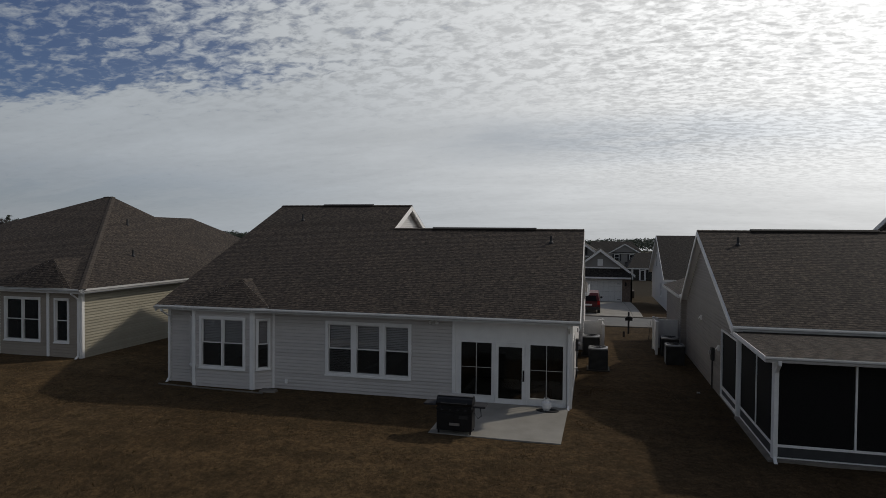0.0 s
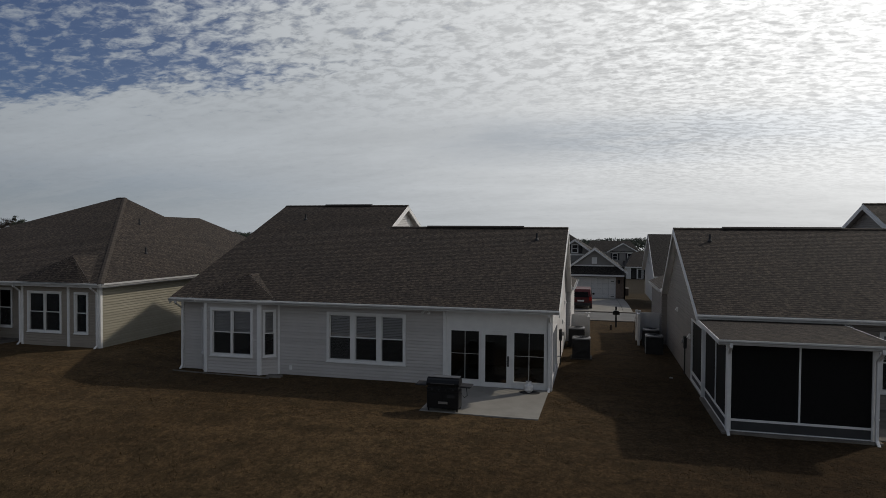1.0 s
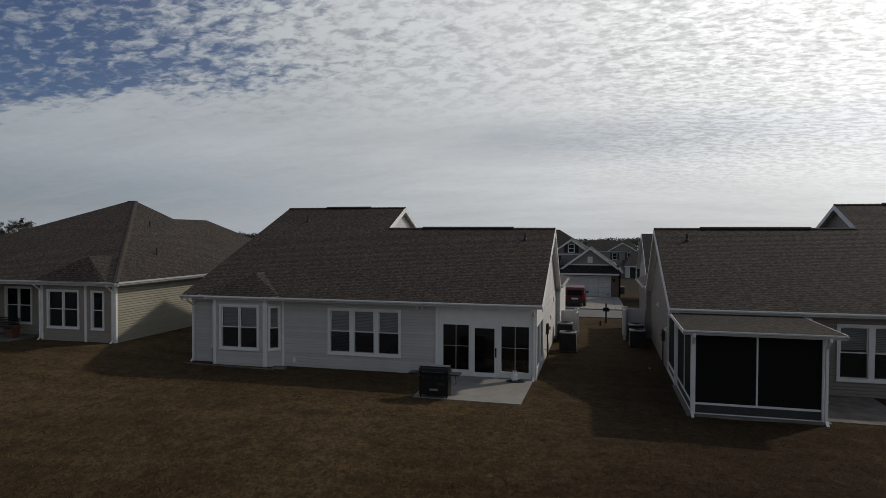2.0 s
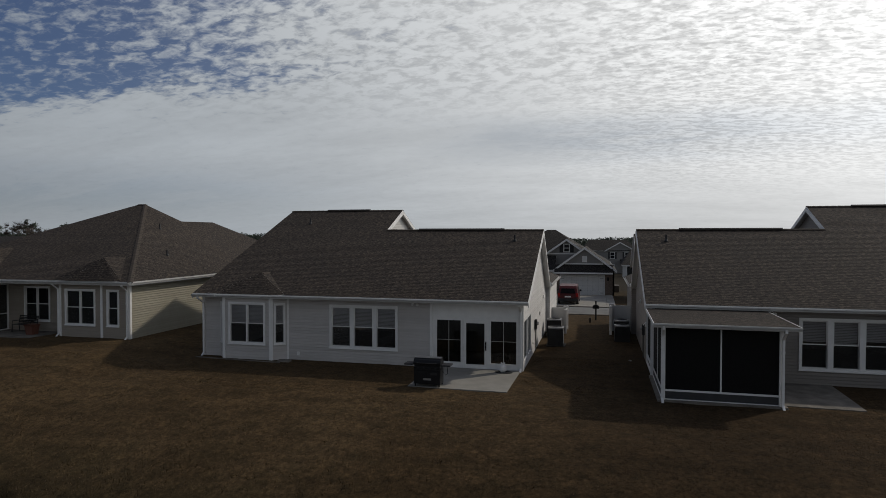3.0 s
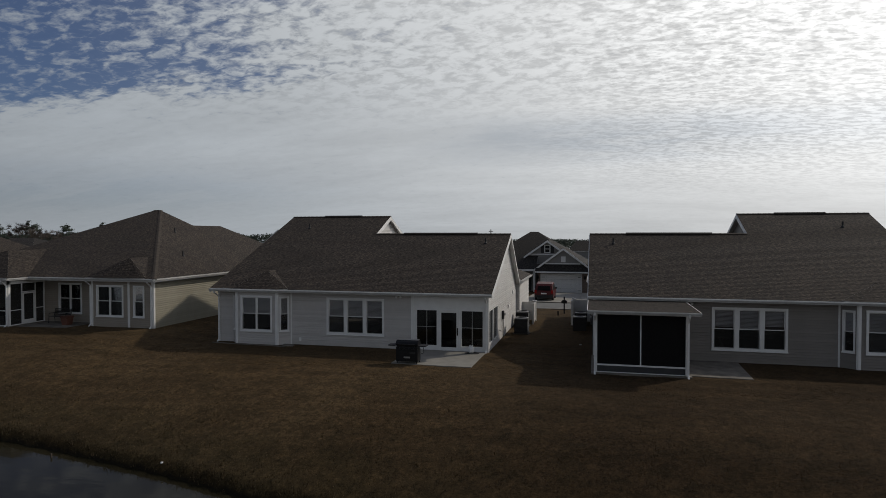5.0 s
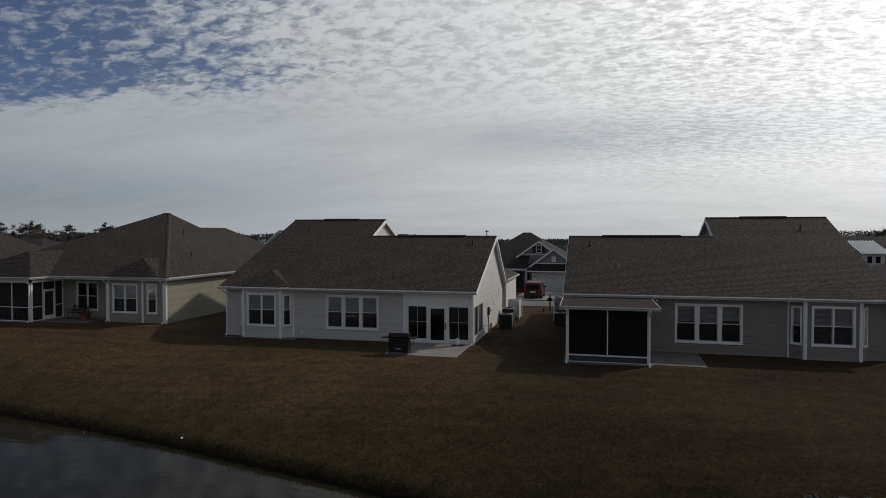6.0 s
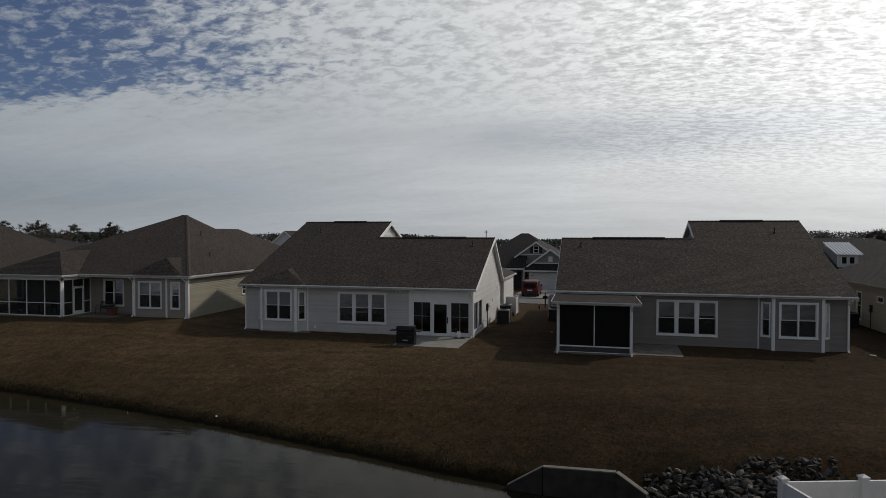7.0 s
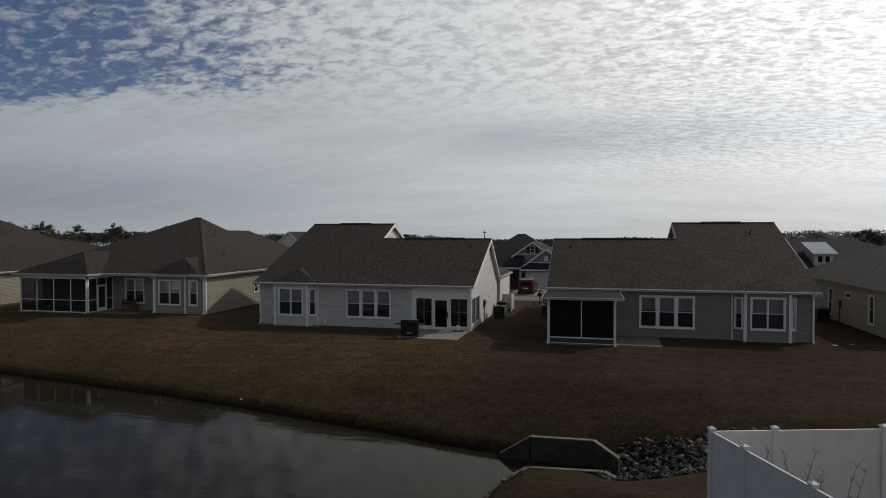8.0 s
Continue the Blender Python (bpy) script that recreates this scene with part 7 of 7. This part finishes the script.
def pine(seed, high):
    """A tall pine: bare tapering trunk, whorls of limbs and ragged clumps of needles near the top."""
    rnd = random.Random(seed)
    t = thing("pine_tree", "tall dark pine with a ragged open crown", "tree", (0, 0, 0), "distant pines")
    bm = bmesh.new()
    lean = Vector((rnd.uniform(-0.03, 0.03), rnd.uniform(-0.03, 0.03), 1))
    tube(bm, [lean * high * k / 6 - Vector((0, 0, 0.3 if k == 0 else 0)) for k in range(7)], high * 0.018, 7, high * 0.005)
    clumps = []
    for i in range(int(rnd.uniform(16, 22))):
        z = high * rnd.uniform(0.48, 0.97)
        a = rnd.uniform(0, math.tau)
        ln = high * 0.28 * (1.1 - 0.75 * (z / high - 0.45) / 0.55) * rnd.uniform(0.55, 1.15)
        o = lean * z
        e = o + Vector((math.cos(a) * ln, math.sin(a) * ln, ln * rnd.uniform(0.15, 0.5)))
        tube(bm, [o, (o + e) / 2 - Vector((0, 0, ln * 0.05)), e], high * 0.006, 5, high * 0.002)
        clumps += [(e, ln * 0.5), ((o + e * 2) / 3, ln * 0.34)]
    clumps.append((lean * high, high * 0.07))
    part("trunk", bm, BARK, t)
    verts, faces = [], []
    for c, r in clumps:
        for _ in range(48):
            v = Vector((rnd.gauss(0, 1), rnd.gauss(0, 1), rnd.gauss(0, 0.5)))
            p = c + v * r * 0.48
            q = Vector((rnd.gauss(0, 1), rnd.gauss(0, 1), rnd.gauss(0, 1))).normalized() * rnd.uniform(0.2, 0.5)
            w = q.orthogonal().normalized() * rnd.uniform(0.08, 0.2)
            k = len(verts)
            verts += [p - w, p + w, p + q]
            faces.append((k, k + 1, k + 2))
    me = bpy.data.meshes.new("crown")
    me.from_pydata([tuple(v) for v in verts], [], faces)
    me.materials.append(LEAF)
    cr = new("crown", me)
    cr.parent = t
    tagged(cr, kind="stuff")
    return t


def bare_tree(seed, high):
    """A leafless broad tree: forking limbs that end in a haze of twigs."""
    rnd = random.Random(seed)
    t = thing("bare_tree", "leafless grey winter tree with fine twigs", "tree", (0, 0, 0), "distant bare trees")
    bm = bmesh.new()
    tw_v, tw_f = [], []

    def grow(p, d, ln, r, depth):
        e = p + d * ln
        tube(bm, [p, (p + e) / 2 + Vector((rnd.uniform(-1, 1), rnd.uniform(-1, 1), 0)) * ln * 0.05, e], r, 5, r * 0.6)
        if depth == 0:
            for _ in range(26):
                q = (d + Vector((rnd.gauss(0, 0.6), rnd.gauss(0, 0.6), rnd.gauss(0.1, 0.5)))).normalized() * ln * rnd.uniform(0.5, 1.5)
                w = q.orthogonal().normalized() * 0.045
                k = len(tw_v)
                tw_v.extend([tuple(e - w), tuple(e + w), tuple(e + q)])
                tw_f.append((k, k + 1, k + 2))
            return
        for _ in range(3):
            n = (d + Vector((rnd.gauss(0, 0.42), rnd.gauss(0, 0.42), rnd.gauss(0.05, 0.2)))).normalized()
            grow(e, n, ln * rnd.uniform(0.6, 0.8), r * 0.58, depth - 1)
    grow(Vector((0, 0, -0.3)), Vector((0, 0, 1)), high * 0.32, high * 0.018, 4)
    part("trunk", bm, BARK, t)
    me = bpy.data.meshes.new("crown")
    me.from_pydata(tw_v, [], tw_f)
    me.materials.append(TWIG)
    cr = new("crown", me)
    cr.parent = t
    tagged(cr, kind="stuff")
    return t


def woods():
    rnd = random.Random(11)
    pines = [pine(100 + i, h) for i, h in enumerate((12.5, 11, 13.5, 10.5))]
    bares = [bare_tree(200 + i, h) for i, h in enumerate((11, 9.5))]
    spots = []
    # a ragged row behind the hip houses
    for i in range(17):
        spots.append((-215 + i * 5.0 + rnd.uniform(-3, 3), rnd.uniform(132, 168), rnd.uniform(0.72, 1.06)))
    for i in range(7):
        spots.append((-205 + i * 9.0 + rnd.uniform(-2, 2), rnd.uniform(128, 150), rnd.uniform(0.86, 1.12)))
    for i in range(12):
        spots.append((-130 + i * 5 + rnd.uniform(-3, 3), rnd.uniform(140, 168), rnd.uniform(0.5, 0.68)))
    for i in range(16):
        spots.append((-75 + i * 4.2 + rnd.uniform(-2, 2), rnd.uniform(150, 175), rnd.uniform(0.42, 0.62)))
    # the woods on the other side
    for i in range(20):
        spots.append((50 + i * 7.0 + rnd.uniform(-3, 3), rnd.uniform(150, 190), rnd.uniform(0.62, 0.9)))
    spots += [(69, 118, 1.05), (72, 121, 0.95), (30, 170, 0.5), (24, 176, 0.48)]
    src = pines + bares
    used = set()
    for i, (x, y, k) in enumerate(spots):
        o = rnd.choice(pines if rnd.random() < 0.42 else bares)
        m = pose(x, y, land(x, y) - 0.1, 0, 0, rnd.uniform(0, 360))
        if o not in used and x < -60:
            used.add(o)
            o.matrix_basis = m @ Matrix.Scale(k, 4)
            o.scale = (k, k, k)
        else:
            c = copy_thing(o, m)
            c.scale = (k, k, k)
    for o in src:
        if o not in used:
            o.location = (-240 + 8 * src.index(o), 150, land(-200, 150))
    # far woods along the horizon, uncountable
    verts, faces = [], []
    x = -700.0
    while x < 700:
        for _ in range(2):
            y = rnd.uniform(215, 260)
            top = rnd.uniform(2.6, 4.6) + 0.5 * math.sin(x * 0.05) + 3.6 * smooth(50, 75, x) + 1.6 * smooth(-50, -80, x) + 0.9 * smooth(-100, -150, x)
            for _ in range(130):
                p = Vector((x + rnd.gauss(0, 2.0), y + rnd.gauss(0, 2.0), -2 + (top + 2) * (1 - abs(rnd.gauss(0, 0.33)))))
                q = Vector((rnd.gauss(0, 1), rnd.gauss(0, 0.6), rnd.gauss(0, 1))).normalized() * rnd.uniform(0.3, 0.75)
                w = q.orthogonal().normalized() * rnd.uniform(0.18, 0.45)
                k = len(verts)
                verts += [tuple(p - w), tuple(p + w), tuple(p + q)]
                faces.append((k, k + 1, k + 2))
        x += 1.6
    me = bpy.data.meshes.new("woods")
    me.from_pydata(verts, [], faces)
    me.materials.append(LEAF)
    tagged(new("woods", me), "dark far belt of pine woods along the horizon", "woods", kind="stuff")


woods()


def utility_pole():
    x, y = -16.3, 100.0
    z = land(x, y)
    p = thing("utility_pole", "thin dark utility pole with a short crossarm", "pole", (x, y, z))
    bm = bmesh.new()
    tube(bm, [(0, 0, -0.3), (0, 0, 7.2 - z)], 0.12, 8, 0.09)
    part("shaft", bm, BARK, p)
    bm = bmesh.new()
    box(bm, -0.45, 0.45, -0.06, 0.06, 6.75 - z, 6.88 - z)
    part("crossarm", bm, BARK, p)


utility_pole()


def bank_grass():
    """Longer dry tufts where the mower stops, along the water's edge and on the bank."""
    rnd = random.Random(21)
    verts, faces = [], []

    def tuft(x, y, z, n, h):
        for _ in range(n):
            p = Vector((x + rnd.gauss(0, 0.07), y + rnd.gauss(0, 0.07), z - 0.02))
            q = Vector((rnd.gauss(0, 0.35), rnd.gauss(0, 0.35), 1)).normalized() * h * rnd.uniform(0.5, 1.2)
            w = Vector((rnd.uniform(-1, 1), rnd.uniform(-1, 1), 0)).normalized() * 0.008
            k = len(verts)
            verts.extend([tuple(p - w), tuple(p + w), tuple(p + q)])
            faces.append((k, k + 1, k + 2))
    pts = SHORE[2:11] + SHORE[14:18]
    for (ax, ay), (bx, by) in zip(pts, pts[1:]):
        ln = math.hypot(bx - ax, by - ay)
        if ax < -45 or ln > 30:
            continue
        for _ in range(int(ln * 26)):
            t = rnd.random()
            x, y = ax + (bx - ax) * t, ay + (by - ay) * t
            off = abs(rnd.gauss(0, 0.45)) + 0.08
            dx, dy = -(by - ay) / ln, (bx - ax) / ln
            x, y = x + dx * off, y + dy * off
            if pond_distance(x, y) < 0.03:
                continue
            tuft(x, y, ground_z(x, y), 7, rnd.uniform(0.05, 0.12) if off > 0.3 else rnd.uniform(0.08, 0.2))
    # the rough slope that is mown less often: scattered clumps, thinning out uphill
    n = 0
    while n < 5200:
        x, y = rnd.uniform(-34, 9), rnd.uniform(-17.5, -5)
        d = pond_distance(x, y)
        if d < 0.2 or d > 6.5 or rnd.random() > (1 - d / 6.8) * (0.35 + 0.65 * smooth(-0.25, 0.3, noise.noise((x * 0.5, y * 0.5, 7)))):
            n += 0.25
            continue
        tuft(x, y, ground_z(x, y), 6, rnd.uniform(0.04, 0.11))
        n += 1
    me = bpy.data.meshes.new("bank_grass")
    me.from_pydata(verts, [], faces)
    me.materials.append(DRY)
    tagged(new("bank_grass", me), "ragged dry grass along the pond's edge", "grass", kind="stuff")


def dry_mat():
    m, nt, b = nodes_of("dry_grass_blades")
    geo = nt.nodes.new("ShaderNodeNewGeometry")
    c = ramp_of(nt, geo.outputs["Random Per Island"], [(0.0, (0.018, 0.015, 0.009)), (0.6, (0.05, 0.040, 0.024)), (1.0, (0.15, 0.115, 0.075))])
    clump = ramp_of(nt, noise_tex(nt, 1.1, 4, 0.6), [(0.35, (0.55, 0.58, 0.50)), (0.65, (1.15, 1.08, 1.0))])
    nt.links.new(mixed(nt, c, clump, 0.9, "MULTIPLY"), b.inputs["Base Color"])
    b.inputs["Roughness"].default_value = 0.95
    b.inputs["Specular IOR Level"].default_value = 0.1
    return m


DRY = dry_mat()
bank_grass()

for x, y, h in ((-13.77, -13.2, 0.55),):
    b = bmesh.new()
    box(b, -0.02, 0.02, -0.02, 0.02, -0.3, h)
    fitting("marker_stake", "thin dark survey stake at the water's edge", "stake", b, BARK, (x, y, ground_z(x, y)))
b = bmesh.new()
lathe(b, [(0.02, 0), (0.05, 0.02), (0.04, 0.05), (0.02, 0.06)], (0, 0, 0), 9)
fitting("white_stone", "small white stone at the water's edge", "stone", b, VINYL, (-8.9, -13.5, ground_z(-8.9, -13.5)))


def lawn():
    """Short dry blades over the mown lawn, as far as single tufts can be told."""
    rng = np.random.default_rng(3)
    gx, gy = np.arange(-40, 26.1, 0.5), np.arange(-17.5, 4.1, 0.5)
    hz = np.array([[ground_z(x, y) for x in gx] for y in gy])
    n = 210000
    x = rng.uniform(-39, 25, n)
    y = rng.uniform(-17, 3.4, n)
    i, j = ((x + 40) / 0.5).astype(int), ((y + 17.5) / 0.5).astype(int)
    fx, fy = (x + 40) / 0.5 - i, (y + 17.5) / 0.5 - j
    z = hz[j, i] * (1 - fx) * (1 - fy) + hz[j, i + 1] * fx * (1 - fy) + hz[j + 1, i] * (1 - fx) * fy + hz[j + 1, i + 1] * fx * fy
    keep = z > WATER_Z + 0.12
    for x0, x1, y0, y1 in ((-4.15, 0.15, -3.85, 4), (-15.7, 0.1, -0.75, 4), (5.1, 21.2, -0.4, 4), (5.0, 12.1, -3.8, 4), (-38, -21, -0.4, 4), (5.2, 12.0, -17.4, -16.3)):
        keep &= ~((x > x0) & (x < x1) & (y > y0) & (y < y1))
    x, y, z = x[keep], y[keep], z[keep]
    m, per = len(x), 2
    x, y, z = (np.repeat(v, per) for v in (x, y, z))
    k = m * per
    x, y = x + rng.normal(0, 0.035, k), y + rng.normal(0, 0.035, k)
    a = rng.uniform(0, 2 * np.pi, k)
    h = rng.uniform(0.012, 0.034, k)
    w = rng.uniform(0.004, 0.009, k)
    lx, ly = rng.normal(0, 0.03, k), rng.normal(0, 0.03, k)
    v = np.empty((k, 3, 3))
    v[:, 0] = np.stack((x - np.cos(a) * w, y - np.sin(a) * w, z - 0.01), 1)
    v[:, 1] = np.stack((x + np.cos(a) * w, y + np.sin(a) * w, z - 0.01), 1)
    v[:, 2] = np.stack((x + lx, y + ly, z + h), 1)
    me = bpy.data.meshes.new("lawn_grass")
    me.vertices.add(k * 3)
    me.vertices.foreach_set("co", v.ravel())
    me.loops.add(k * 3)
    me.loops.foreach_set("vertex_index", np.arange(k * 3))
    me.polygons.add(k)
    me.polygons.foreach_set("loop_start", np.arange(0, k * 3, 3))
    me.update(calc_edges=True)
    me.materials.append(BLADES)
    tagged(new("lawn_grass", me), "short dry brown blades of a dormant lawn", "grass", kind="stuff")


def blade_mat():
    m, nt, b = nodes_of("dry_lawn_blades")
    geo = nt.nodes.new("ShaderNodeNewGeometry")
    c = ramp_of(nt, geo.outputs["Random Per Island"], [(0.0, (0.045, 0.032, 0.020)), (0.6, (0.088, 0.063, 0.039)), (1.0, (0.22, 0.162, 0.102))])
    big = ramp_of(nt, noise_tex(nt, 0.12, 5, 0.6), [(0.3, (0.72, 0.74, 0.72)), (0.7, (1.1, 1.05, 1.0))])
    nt.links.new(mixed(nt, mixed(nt, c, big, 0.8, "MULTIPLY"), lawn_shade_tone(nt), 1.0, "MULTIPLY"), b.inputs["Base Color"])
    b.inputs["Roughness"].default_value = 0.95
    b.inputs["Specular IOR Level"].default_value = 0.1
    return m


BLADES = blade_mat()
lawn()

for a, b in (((-15.6, -0.66), (-13.9, -0.80)), ((-13.9, -0.80), (-11.0, -0.92))):
    bm = bmesh.new()
    d = Vector((b[0] - a[0], b[1] - a[1], 0)).normalized()
    s = Side((a[0], a[1], 0), d, (d.y, -d.x, 0))
    s.box(bm, 0, math.dist(a, b), -0.02, 0.02, -0.1, 0.045)
    tagged(part("lawn_edging", bm, OLD_CONCRETE, None), "thin pale edging strip between lawn and bay window", "edging", kind="structure")
bm = bmesh.new()
hexa(bm, [(-0.32, -0.14, 0), (0.32, -0.14, 0), (0.32, 0.14, 0), (-0.32, 0.14, 0), (-0.30, -0.12, 0.05), (0.30, -0.12, 0.05), (0.30, 0.12, 0.09), (-0.30, 0.12, 0.09)])
fitting("splash_block", "small dark splash block at the foot of the wall", "splash block", bm, OLD_CONCRETE, (-10.95, -0.60, land(-10.95, -0.6)))
